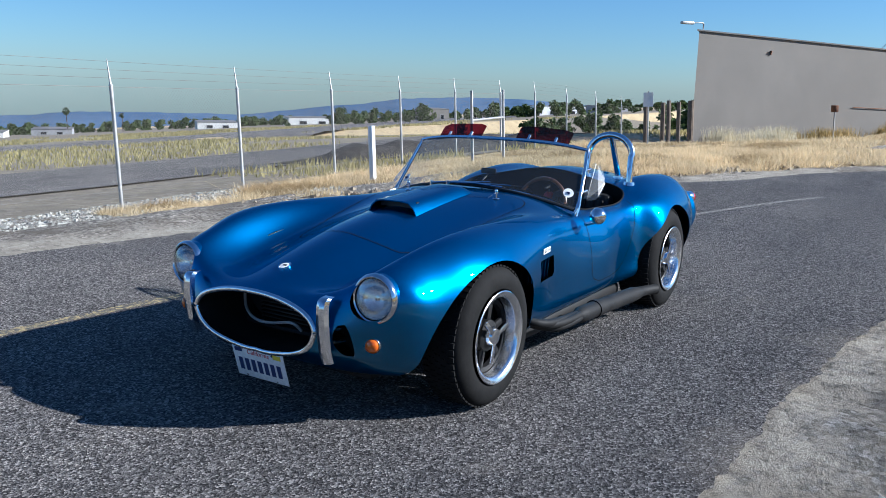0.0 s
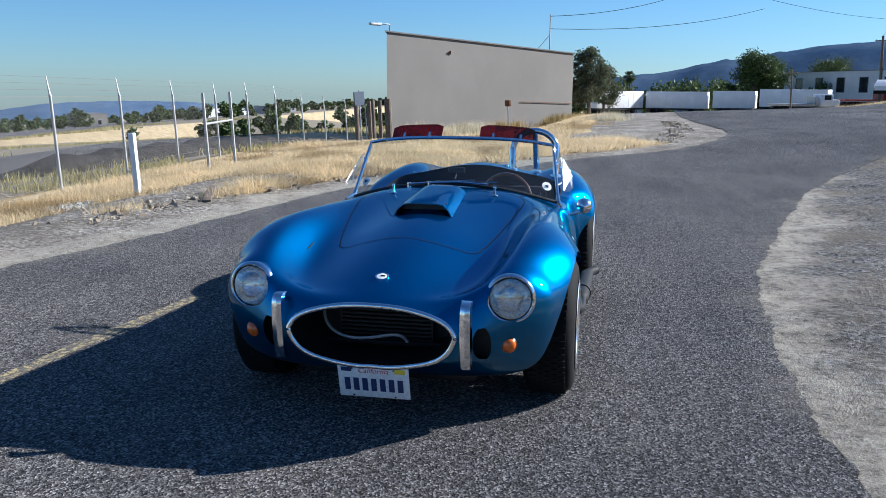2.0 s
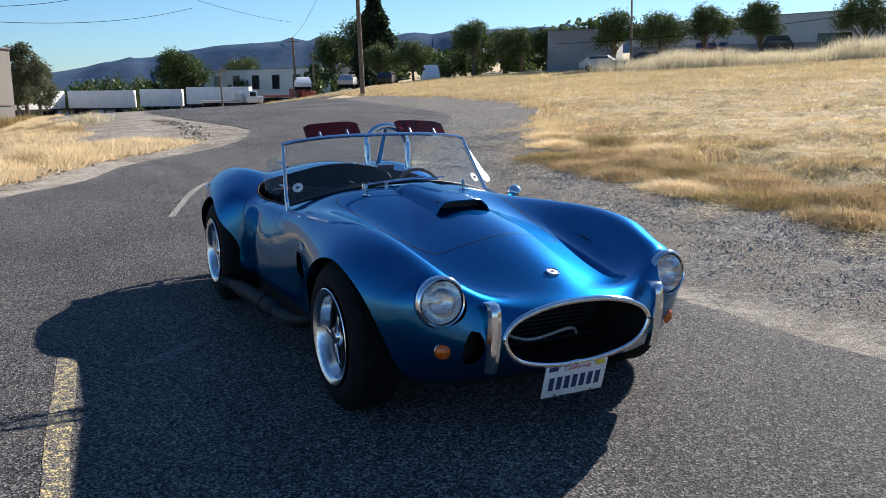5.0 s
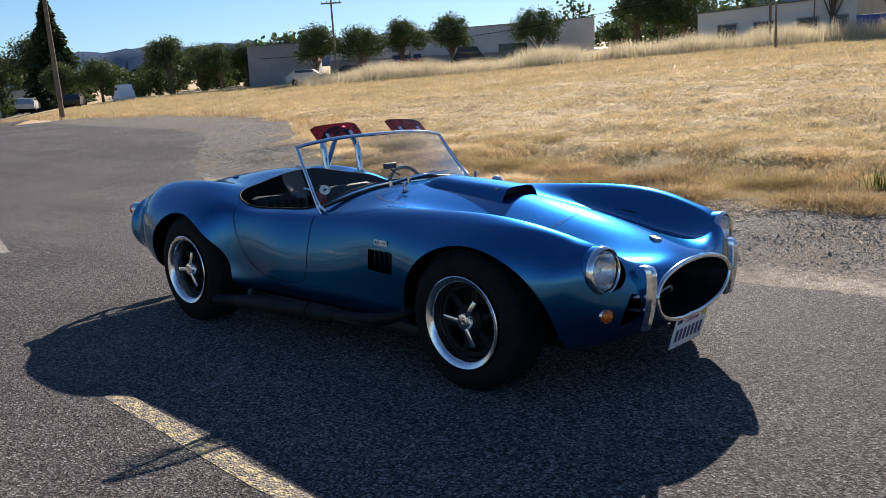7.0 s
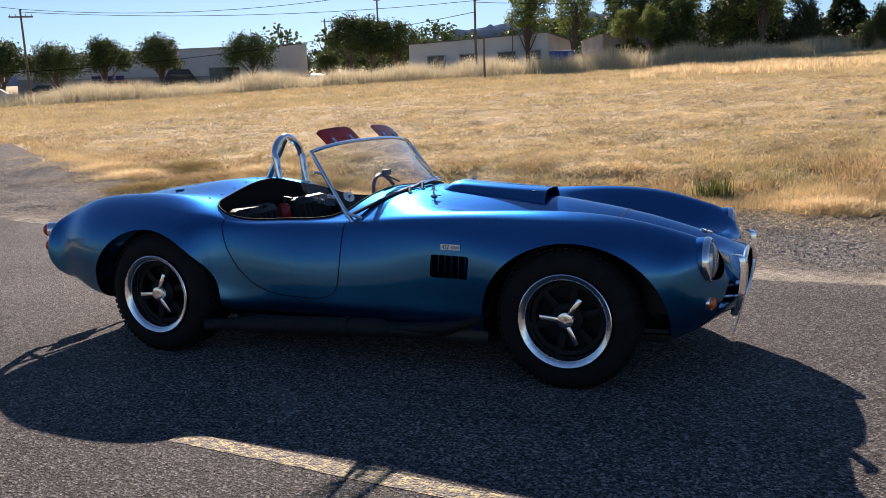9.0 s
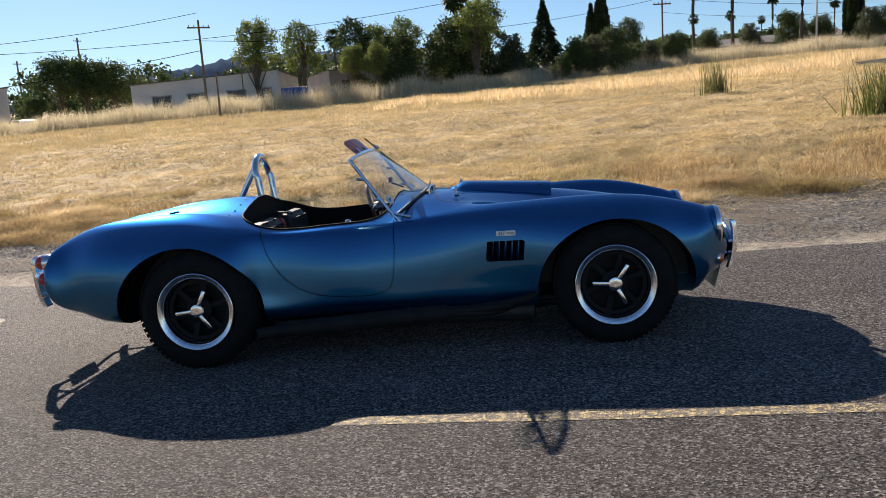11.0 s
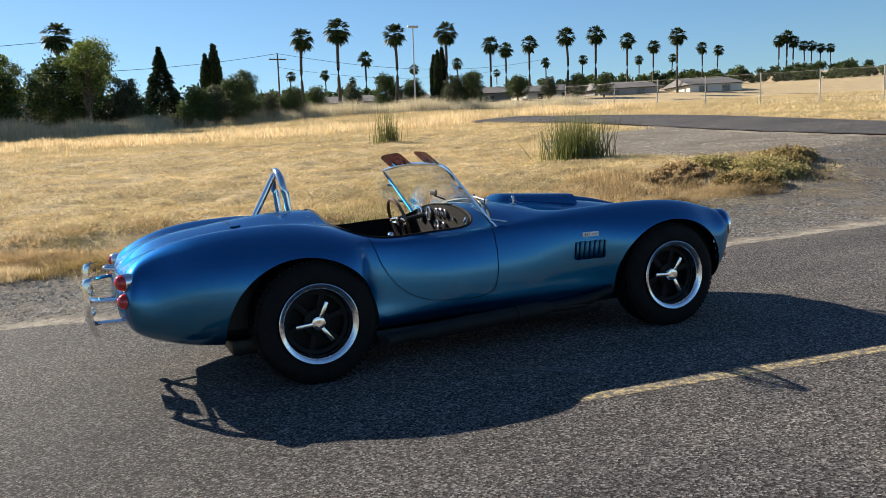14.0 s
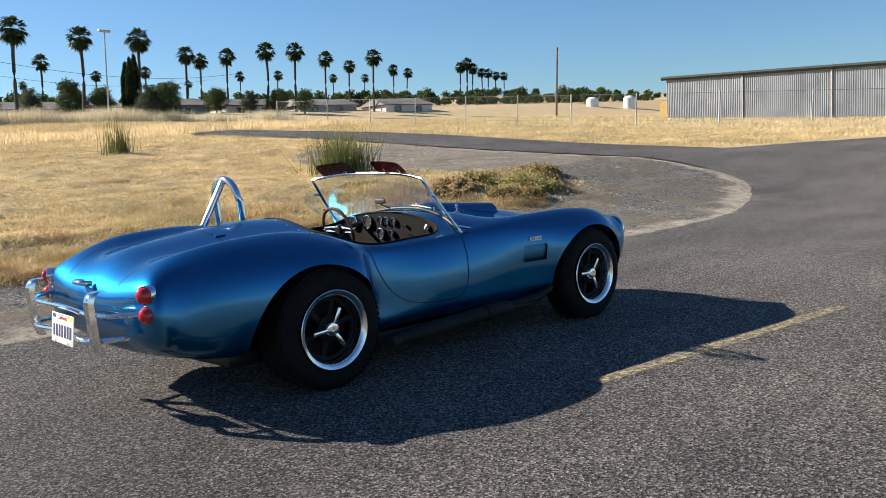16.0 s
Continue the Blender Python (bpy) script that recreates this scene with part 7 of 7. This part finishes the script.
# ---- hills ----
def hill(name, az0, az1, dist, heights, material, label, seed):
    """A far ridge between two bearings, with its crest at the given elevations in degrees."""
    n = 90
    az = np.radians(np.linspace(az0, az1, n))
    el = spline(np.linspace(0, len(heights) - 1, n), np.arange(len(heights)), np.array(heights, float)[:, None])[:, 0]
    rng = np.random.default_rng(seed)
    rough = np.convolve(rng.normal(0, .10, n + 6), np.ones(4) / 4, "same")[3:-3]
    verts, faces = [], []
    for k in range(n):
        for j, f in enumerate((0, .35, .7, .9, 1.0, 1.25)):
            r = dist * (.82 + .3 * f)
            top = dist * 1.12 * math.tan(math.radians(el[k] + rough[k] * f))
            base = -dist * .08
            z = base + (top - base) * (math.sin(min(f, 1) * math.pi / 2)) * (1 if f <= 1 else .6) + (rng.normal(0, .012) * (top - base) if 0 < f < .95 else 0)
            verts.append((r * math.cos(az[k]), r * math.sin(az[k]), z))
    for k in range(n - 1):
        for j in range(5):
            faces.append((k * 6 + j, (k + 1) * 6 + j, (k + 1) * 6 + j + 1, k * 6 + j + 1))
    me = bpy.data.meshes.new(name)
    me.from_pydata(verts, [], faces)
    me.polygons.foreach_set("use_smooth", [True] * len(me.polygons))
    me.materials.append(material)
    tagged(new(name, me), label, "hill", kind="structure")


# the ridges' blue is haze painted into their materials
hill("hill_west", 202, 258, 2300, HILL_W, M["hill_far"], "low hills across the airfield, tinted blue for distance haze", 71)
hill("hill_north", 128, 183, 1900, HILL_N, M["hill"], "wooded hills beyond the yard, tinted blue-green for distance haze", 72)
hill("hill_north_far", 120, 200, 2700, HILL_NF, M["hill_far"], "farther ridge, tinted blue for distance haze", 73)
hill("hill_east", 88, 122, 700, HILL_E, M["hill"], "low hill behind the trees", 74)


# ---- grass, weeds and stones ----
def blades(name, x, y, h, w, material, label, seed, lean=.45, z=-.06):
    """One object of many single blades."""
    rng = np.random.default_rng(seed)
    n = len(x)
    a = rng.uniform(0, 2 * math.pi, n)
    b = rng.uniform(0, 2 * math.pi, n)
    l = np.abs(rng.normal(0, lean, n)) * h
    base = np.stack([x, y, terrain(x, y) + z], 1)
    side = np.stack([np.cos(a), np.sin(a), np.zeros(n)], 1) * (w / 2)[:, None]
    tip = base + np.stack([np.cos(b) * l, np.sin(b) * l, h - np.minimum(z, 0)], 1)
    ob = new(name, quads_mesh(name, np.stack([base - side, base + side, tip], 1).reshape(-1, 3), material, 3))
    return tagged(ob, label, "grass", kind="stuff")


FIELD_EDGE = [(-62, 22), (-45, 16.9), (-25, 14.9), (-16.21, 11.33), (-12.02, 8.27), (-9.03, 6.66), (-5.29, 5.61), (-2.47, 5.02), (1.29, 4.7), (3.96, 4.94), (6.44, 5.28), (9.12, 5.53), (10.61, 6.55), (11.3, 8.14), (11.47, 18.08), (12.27, 18.59)]
BAY = [(11.5, 8.25), (9.5, 9.3), (8.5, 11.07), (8.7, 14.06), (10.38, 17.07), (12.86, 18.7), (16.34, 18.74), (16.39, 8.23)]
_fx, _fy = np.array(FIELD_EDGE).T
_rl, _rr = np.array(ROAD_L[13:]), np.array(ROAD_R[13:])


def on_field(x, y):
    ok = (y > np.interp(x, _fx, _fy, right=1e9) + .35 + (patchy(x, y, 1.1, 5) - .5) * 1.1)
    xl, xr = np.interp(y, _rl[:, 1], _rl[:, 0]), np.interp(y, _rr[:, 1], _rr[:, 0])
    right = (x > xr + .4) & (y > np.interp(x, [19, 24, 32, 60], [9.4, 7.9, 6.8, 8.0])) & (x < 90)
    left = (x > 12) & (x < xl - .5) & (y > 18.5)
    past = (x > 12) & (x < 90) & (y > 38.5)
    return np.where(x > 12.4, right | left | past, ok) & ~inside(BAY, x + (patchy(x, y, .9, 6) - .5) * .8, y)


def tussock(x, y):
    """Height of the hummocks in the mown field, none beside the bay and the road."""
    x, y = np.asarray(x, float), np.asarray(y, float)
    rim_ = np.ones(x.shape)
    near_ = (x > 4) & (x < 22) & (y < 34)
    xs_, ys_ = x[near_], y[near_]
    full = sum(on_field(xs_ + a, ys_ + b).astype(float) for a, b in ((.5, 0), (-.5, 0), (0, .5), (0, -.5), (1.1, 0), (0, -1.1), (.8, .8), (.8, -.8))) / 8
    rim_[near_] = np.clip((full - .5) * 2, 0, 1) ** 1.5
    inner = smoothstep(.5, 2.2, y - np.interp(x, _fx, _fy, right=9)) * (1 - smoothstep(26, 34, np.hypot(x, y))) * rim_
    return (.10 * patchy(x, y, .62, 171) ** 1.6 + .06 * patchy(x, y, .27, 172) ** 1.5 + .10 * patchy(x, y, 2.3, 173) ** 2) * inner


_gx, _gy = np.meshgrid(np.arange(-34, 30, .16), np.arange(4.4, 42, .16), indexing="ij")
_z = terrain(_gx, _gy) - .075 + tussock(_gx, _gy)
_idx = np.arange(_gx.size).reshape(_gx.shape)
_q = np.stack([_idx[:-1, :-1], _idx[1:, :-1], _idx[1:, 1:], _idx[:-1, 1:]], -1)[on_field(_gx[:-1, :-1] + .08, _gy[:-1, :-1] + .08)]
_use, _inv = np.unique(_q, return_inverse=True)
_me = bpy.data.meshes.new("field_sod")
_me.from_pydata(np.stack([_gx.ravel(), _gy.ravel(), _z.ravel()], -1)[_use].tolist(), [], _inv.reshape(-1, 4).tolist())
_me.polygons.foreach_set("use_smooth", [True] * len(_me.polygons))
_me.materials.append(M["thatch"])
tagged(new("field_sod", _me), "hummocky straw-covered sod of the mown field", "ground", kind="structure")

_rng = np.random.default_rng(91)
n = 1250000
ang = _rng.uniform(-.15, math.pi + .25, n)
r = 4.5 + 88 * _rng.random(n) ** 2.0
gx, gy = r * np.cos(ang), r * np.sin(ang)
clump = patchy(gx, gy, .35, 1) * .45 + patchy(gx, gy, 1.3, 2) * .35 + patchy(gx, gy, 4, 3) * .2
keep = on_field(gx, gy) & (clump > .20 + .34 * _rng.random(n)) & (gy < 85) & ~((gx > 33) & (gy < 48) & (_rng.random(n) < .8))
gx, gy, r, clump = gx[keep], gy[keep], r[keep], clump[keep]
into = gy - np.interp(gx, _fx, _fy)
gh = (.016 + .0008 * r) * (.3 + 1.9 * clump ** 1.6) * _rng.uniform(.3, 1.5, len(r))
green = patchy(gx, gy, 1.7, 7) * .6 + patchy(gx, gy, 5, 8) * .4
rim = (into < 2.6) & (gx < 11)
tuft = rim & (patchy(gx, gy, .5, 9) * .6 + patchy(gx, gy, 1.4, 10) * .4 > .47 + .12 * into / 2.6)
gsel = rim & (green > .66) & (_rng.random(len(r)) < .3)
main = ~gsel & ~tuft
blades("field_grass", gx[main], gy[main], gh[main] * 1.5, .008 + .0010 * r[main], M["straw"], "short matted golden dry grass covering the field", 92, 2.6, tussock(gx[main], gy[main]) - .07)
blades("edge_grass", gx[tuft], gy[tuft], .03 + gh[tuft] * 2.2, .006 + .0007 * r[tuft], M["straw_edge"], "tufts of brown dry grass along the field's edge", 192, 1.5, tussock(gx[tuft], gy[tuft]) - .07)
blades("edge_grass", gx[gsel], gy[gsel], .03 + gh[gsel] * 1.5, .007 + .0007 * r[gsel], M["green_grass_dry"], "greenish grass along the field's edge", 93, 1.4, tussock(gx[gsel], gy[gsel]) - .07)
# cut straw in swaths
n = 90000
ang, r = _rng.uniform(0, math.pi, n), 5 + 30 * _rng.random(n) ** 1.3
lx, ly = r * np.cos(ang), r * np.sin(ang)
keep = on_field(lx, ly) & (patchy(lx, ly, .6, 15) * .6 + patchy(lx, ly, 2.2, 16) * .4 > .44)
lx, ly, r = lx[keep], ly[keep], r[keep]
blades("cut_straw", lx, ly, .018 + .001 * r, .006 + .0007 * r, M["straw_tall"], "cut straw lying in swaths on the field", 193, 6.0, tussock(lx, ly) - .04)
# cut straw lying on the bare ground before the field
n = 52000
lx = _rng.uniform(-14, 11, n)
ly = np.interp(lx, _fx, _fy) + _rng.normal(.05, .5, n)
keep = patchy(lx, ly, .7, 14) > .35 + .3 * _rng.random(n)
lx, ly = lx[keep], ly[keep]
blades("straw_litter", lx, ly, np.full(len(lx), .012), np.full(len(lx), .007), M["straw"], "cut straw lying at the field's edge", 194, 9.0, .002)
# low mounds of matted grass that reach into the gravel
for k, (x, y, s) in enumerate([(-7.22, 5.98, .8), (-6, 5.7, .7), (-4.78, 5.52, .75), (-3.37, 5.22, .6), (-2.17, 5.21, .7), (-0.79, 5, .6), (0.89, 4.9, .7), (2.37, 5.01, .55), (4.05, 5.14, .7), (5.74, 5.36, .6), (7.33, 5.59, .8), (-8.4, 6.9, .7), (-7.9, 7.5, .8), (-6.6, 6.6, .9), (-5.5, 6.3, .8), (-5.9, 7.2, .7), (-4.2, 6.1, .7), (-3.0, 5.9, .8), (-1.6, 5.7, .7), (-9.6, 7.6, .8), (.1, 5.6, .6), (3.2, 5.7, .6)]):
    n = 2600
    a, q = _rng.uniform(0, 6.28, n), _rng.random(n) ** .6
    mx_, my_ = x + s * 1.15 * q * np.cos(a + .3 * np.sin(3 * a)), y + s * .55 * q * np.sin(a)
    blades("edge_grass", mx_, my_, (.05 + .10 * (1 - q)) * _rng.uniform(.5, 1.2, n), np.full(n, .008), (M["dry_weed"], M["straw_edge"], M["straw_edge"], M["straw_tall"])[k % 4], "low brown mound of matted grass", 300 + k, 2.4, .075 * (1 - q * q) - .06)

# tall pale weeds along the far edge of the field
line = bend([(-57.21, 46), (-45.32, 46.67), (-34.46, 51.36), (-22.34, 57.64), (-14.75, 56.57), (-7.84, 61.02), (0.05, 66), (9.93, 73.01), (19.8, 75.05), (33.64, 76.16), (49.48, 78.33)], 400)
n = 110000
k = _rng.integers(0, 400, n)
wx, wy = line[k, 0] + _rng.normal(0, .9, n), line[k, 1] + _rng.normal(0, 1.3, n)
blades("tall_weeds", wx, wy, (.55 + 1.1 * patchy(wx, wy, 2.2, 11)) * _rng.uniform(.5, 1.15, n), np.full(n, .03), M["weeds"], "tall pale weeds along the field's far edge", 94, .55)

# tall dry grass where the bend goes out of sight
n = 26000
wx, wy = _rng.uniform(-6, 30, n), _rng.uniform(0, 1, n)
wy = 33 + .25 * np.abs(wx - 12) + 9 * wy
keep = ((wx < 16) | (wy > 38)) & (patchy(wx, wy, 1.6, 18) > .42)
blades("tall_grass", wx[keep], wy[keep], (.15 + .45 * patchy(wx[keep], wy[keep], 2.0, 19)) * _rng.uniform(.5, 1.2, keep.sum()), np.full(keep.sum(), .035), M["straw_tall"], "tall golden dry grass at the end of the bend", 198, .7)

# dry grass on the verge by the airfield fence and round the warehouse
n = 260000
vx = -3.4 - 46 * _rng.random(n) ** 1.25
lo = np.interp(vx, [-51.61, -39.6, -21.62, -13.67, -8.73, -2.82], [-11, -11.12, -10.99, -10.45, -9.65, -8.66])
hi = np.interp(vx, [-52.1, -40.14, -33.16, -24.16, -18.12, -13.39, -10.23, -7.88, -3.88, -2.89], [1.51, 2.59, 3.42, 3.54, 2.8, -0.4, -1.82, -3.34, -4.41, -4.87])
vy = lo + (hi - lo) * _rng.random(n)
vc = patchy(vx, vy, .8, 21) * .55 + patchy(vx, vy, 2.4, 22) * .45
dens = np.interp(vx, [-12, -7, -3.4], [.28, .46, .8]) + .25 * smoothstep(-8.6, -9.6, vy) * (vx > -12)
keep = vc > dens * (.7 + .5 * _rng.random(n))
vx, vy, vc = vx[keep], vy[keep], vc[keep]
dist = np.hypot(vx - 4.5, vy)
bare = smoothstep(-15, -22, vx) * smoothstep(-1.5, 1.5, vy)
keep = patchy(vx, vy, 1.0, 26) > bare * 1.05
vx, vy, vc, dist = vx[keep], vy[keep], vc[keep], dist[keep]
vh = (.06 + .34 * vc ** 1.6) * _rng.uniform(.4, 1.2, len(vx)) * np.interp(vx, [-34, -22, -12, -6, -3.4], [.55, .7, .9, .8, .45])
rust = patchy(vx, vy, .9, 23) * .55 + patchy(vx, vy, 3.1, 24) * .45 > .56
vh = vh * np.where(rust, .75, 1.0) * (.6 + .8 * patchy(vx, vy, 1.3, 25))
blades("verge_grass", vx[rust], vy[rust], vh[rust], .006 + .0007 * dist[rust], M["straw_edge"], "rust-brown dry grass on the verge", 195, 1.9)
vx, vy, vh, dist = vx[~rust], vy[~rust], vh[~rust], dist[~rust]
blades("verge_grass", vx, vy, vh, .006 + .0007 * dist, M["straw_tall"], "tall golden dry grass on the verge", 95, 1.7)
# weeds against the warehouse wall
n = 7000
t_ = _rng.random(n)
bx, by = -39.81 - 12.66 * t_ + _rng.normal(0, .3, n) + .5, -10.53 + 9.24 * t_ + _rng.normal(0, .4, n) + .5
pc = patchy(bx, by, 1.4, 31)
keep = pc > .5
blades("wall_weeds", bx[keep], by[keep], .9 * pc[keep] * _rng.uniform(.4, 1.2, keep.sum()), np.full(keep.sum(), .04), M["dry_weed"], "tall grey weeds against the warehouse wall", 96, .3)
# sparse grass on the airfield
n = 90000
ax, ay = -5 - 130 * _rng.random(n) ** 1.5, -11 - 110 * _rng.random(n) ** 1.6
pc = patchy(ax, ay, 7, 41)
taxi = ((ay < np.interp(ax, [-128.68, -79.03, -39.32, -14.55, 10.17], [-36.94, -27.01, -19.45, -14.95, -12.87])) & (ay > np.interp(ax, [-128.18, -78.7, -39.06, -14.34, 10.42], [-50.85, -36.92, -28.34, -23.42, -20.79])))
taxi |= ((ay < np.interp(ax, [-255.47, -117.34, -38.49, 20.95], [-129.36, -79.09, -51.17, -43.56])) & (ay > np.interp(ax, [-254.31, -116.69, -38.12, 21.28], [-168.89, -103.84, -67.1, -57.54])))
keep = (pc > .42) & ~taxi
ax, ay = ax[keep], ay[keep]
ad = np.hypot(ax, ay)
blades("airfield_grass", ax, ay, _rng.uniform(.06, .22, len(ax)) + .001 * ad, .02 + .0016 * ad, M["green_grass_dry"], "thin yellow-green grass on the airfield", 97, .6)


def reeds(name, x, y, h, wide, n, material, label, seed, lean=.22):
    rng = np.random.default_rng(seed)
    rx, ry = x + rng.normal(0, wide, n), y + rng.normal(0, wide * .8, n)
    ob = blades(name, rx, ry, h * rng.uniform(.35, 1.1, n), np.full(n, .022), material, label, seed, lean)
    ob["category"] = "plant"
    del ob["kind"]
    return ob


reeds("reed_clump", 6.92, 21.32, 1.3, .22, 210, M["reed"], "tall green reed clump in dry grass", 98)
reeds("reed_clump", 7.64, 10.94, 1.05, .33, 700, M["reed"], "broad dark green reed clump in dry grass", 99, .34)


reeds("grass_tuft", 1.15, 5.6, .24, .10, 160, M["reed"], "small green grass tuft at the gravel's edge", 101, .4)


def low_bush(x, y, wide, high, material, seed):
    """A heap of fine dry leaves and twigs."""
    rng = np.random.default_rng(seed)
    cs, rs = [], []
    for k in range(26):
        a, q = rng.uniform(0, 6.28), rng.random() ** .5
        px_, py_ = x + wide * q * math.cos(a), y + wide * .7 * q * math.sin(a)
        cs.append((px_, py_, float(terrain(px_, py_)) + high * (1 - q) * rng.uniform(.2, .9)))
        rs.append(high * rng.uniform(.35, .6))
    ob = new("dry_bush", quads_mesh("dry_bush", leaf_cloud(rng, cs, rs, 6000, .026), material))
    return tagged(ob, "low brown-green dry bush beside the gravel", "plant")


for k, (x, y, w, h) in enumerate([(7.93, 6, .6, .26), (8.82, 6.51, .65, .36), (9.61, 7.02, .55, .26), (10.31, 7.53, .55, .26), (7.05, 6.9, .55, .14), (7.6, 7.3, .55, .18), (8.4, 7.4, .6, .26)]):
    low_bush(x, y, w, h, M[("dry_weed", "green_grass_dry", "dry_weed", "dry_weed", "straw_edge", "straw_edge", "green_grass_dry")[k]], 151 + k)
for k, (x, y, h) in enumerate([(-33.06, 0.87, .4), (-26.86, -4.05, .6), (-37.19, -8.64, 1.0), (-38.74, -7.51, .8)]):
    reeds("dry_bush", x, y, h, .45, 900, M["weeds"], "tall grey-brown weed clump by the warehouse", 103 + k, .4)


def stones(name, x, y, s, material, label, seed):
    """Many small angular stones."""
    rng = np.random.default_rng(seed)
    n = len(x)
    base = np.stack([x, y, terrain(x, y) - .02], 1)
    corner = np.array([(1, 0, 0), (-.5, .87, 0), (-.5, -.87, 0), (0, 0, .6)], float)
    a = rng.uniform(0, 6.28, n)
    c, s_ = np.cos(a), np.sin(a)
    pts = []
    for q in corner:
        j = q + rng.normal(0, .22, (n, 3))
        pts.append(base + np.stack([j[:, 0] * c - j[:, 1] * s_, j[:, 0] * s_ + j[:, 1] * c, j[:, 2] + .2], 1) * s[:, None])
    P0, P1, P2, P3 = pts
    ob = new(name, quads_mesh(name, np.stack([P0, P1, P3, P1, P2, P3, P2, P0, P3], 1).reshape(-1, 3), material, 3))
    return tagged(ob, label, "stones", kind="stuff")


n = 62000
sx = np.concatenate([_rng.uniform(-12, 9, 50000), _rng.uniform(-24, 14, 12000)])
sl, su = np.interp(sx, *np.array(ROAD_L).T[:, :14]) + .15, np.interp(sx, _fx, _fy) + .6
sy = sl + .25 + (su - sl - .25) * _rng.random(n) ** .6
stones("gravel_stones", sx, sy, .004 + .013 * _rng.random(n) ** 2.2, M["stone"], "loose grey stones on the gravel shoulder", 111)
n = 22000
sx = _rng.uniform(-14, 8, n)
sy = np.interp(sx, [-13.76, -7.78, -2.85, 3.08, 8.06], [-7, -7.63, -6.96, -6.86, -6.93]) - 2.8 * _rng.random(n)
stones("verge_stones", sx, sy, .012 + .03 * _rng.random(n) ** 2.5, M["stone_pale"], "loose pale grey stones below the fence", 112)
n = 2600
sx = _rng.uniform(-30, -3, n)
sy = np.interp(sx, [-33.15, -24.14, -18.11, -13.38, -10.22, -7.87, -3.88, -0.93], [3.07, 3.14, 2.39, -0.75, -2.11, -3.59, -4.61, -4.91]) + _rng.normal(0, .2, n)
stones("earth_clods", sx, sy, .012 + .055 * _rng.random(n) ** 4, M["clod"], "brown earth clods along the verge", 113)
n = 1500
sx, sy = _rng.uniform(-8, 8, n), _rng.uniform(-4.0, 2.0, n)
stones("road_grit", sx, sy, .003 + .006 * _rng.random(n) ** 2, M["stone"], "fine grit scattered on the asphalt", 114)
for x, y, L, turn in ((-5.47, -4.32, 1.1, 22), (-6.37, -3.97, .6, 60), (-7.17, -3.85, .8, 30)):
    pk = thing("broken_plank", "weathered broken plank lying on the verge", "plank", Matrix.Translation(lift(x, y, .02)) @ pose(0, 0, 0, 3, 4, turn))
    part("board", box(bmesh.new(), (0, 0, .015), (L, .11, .03), None, .008), M["wood"], pk)
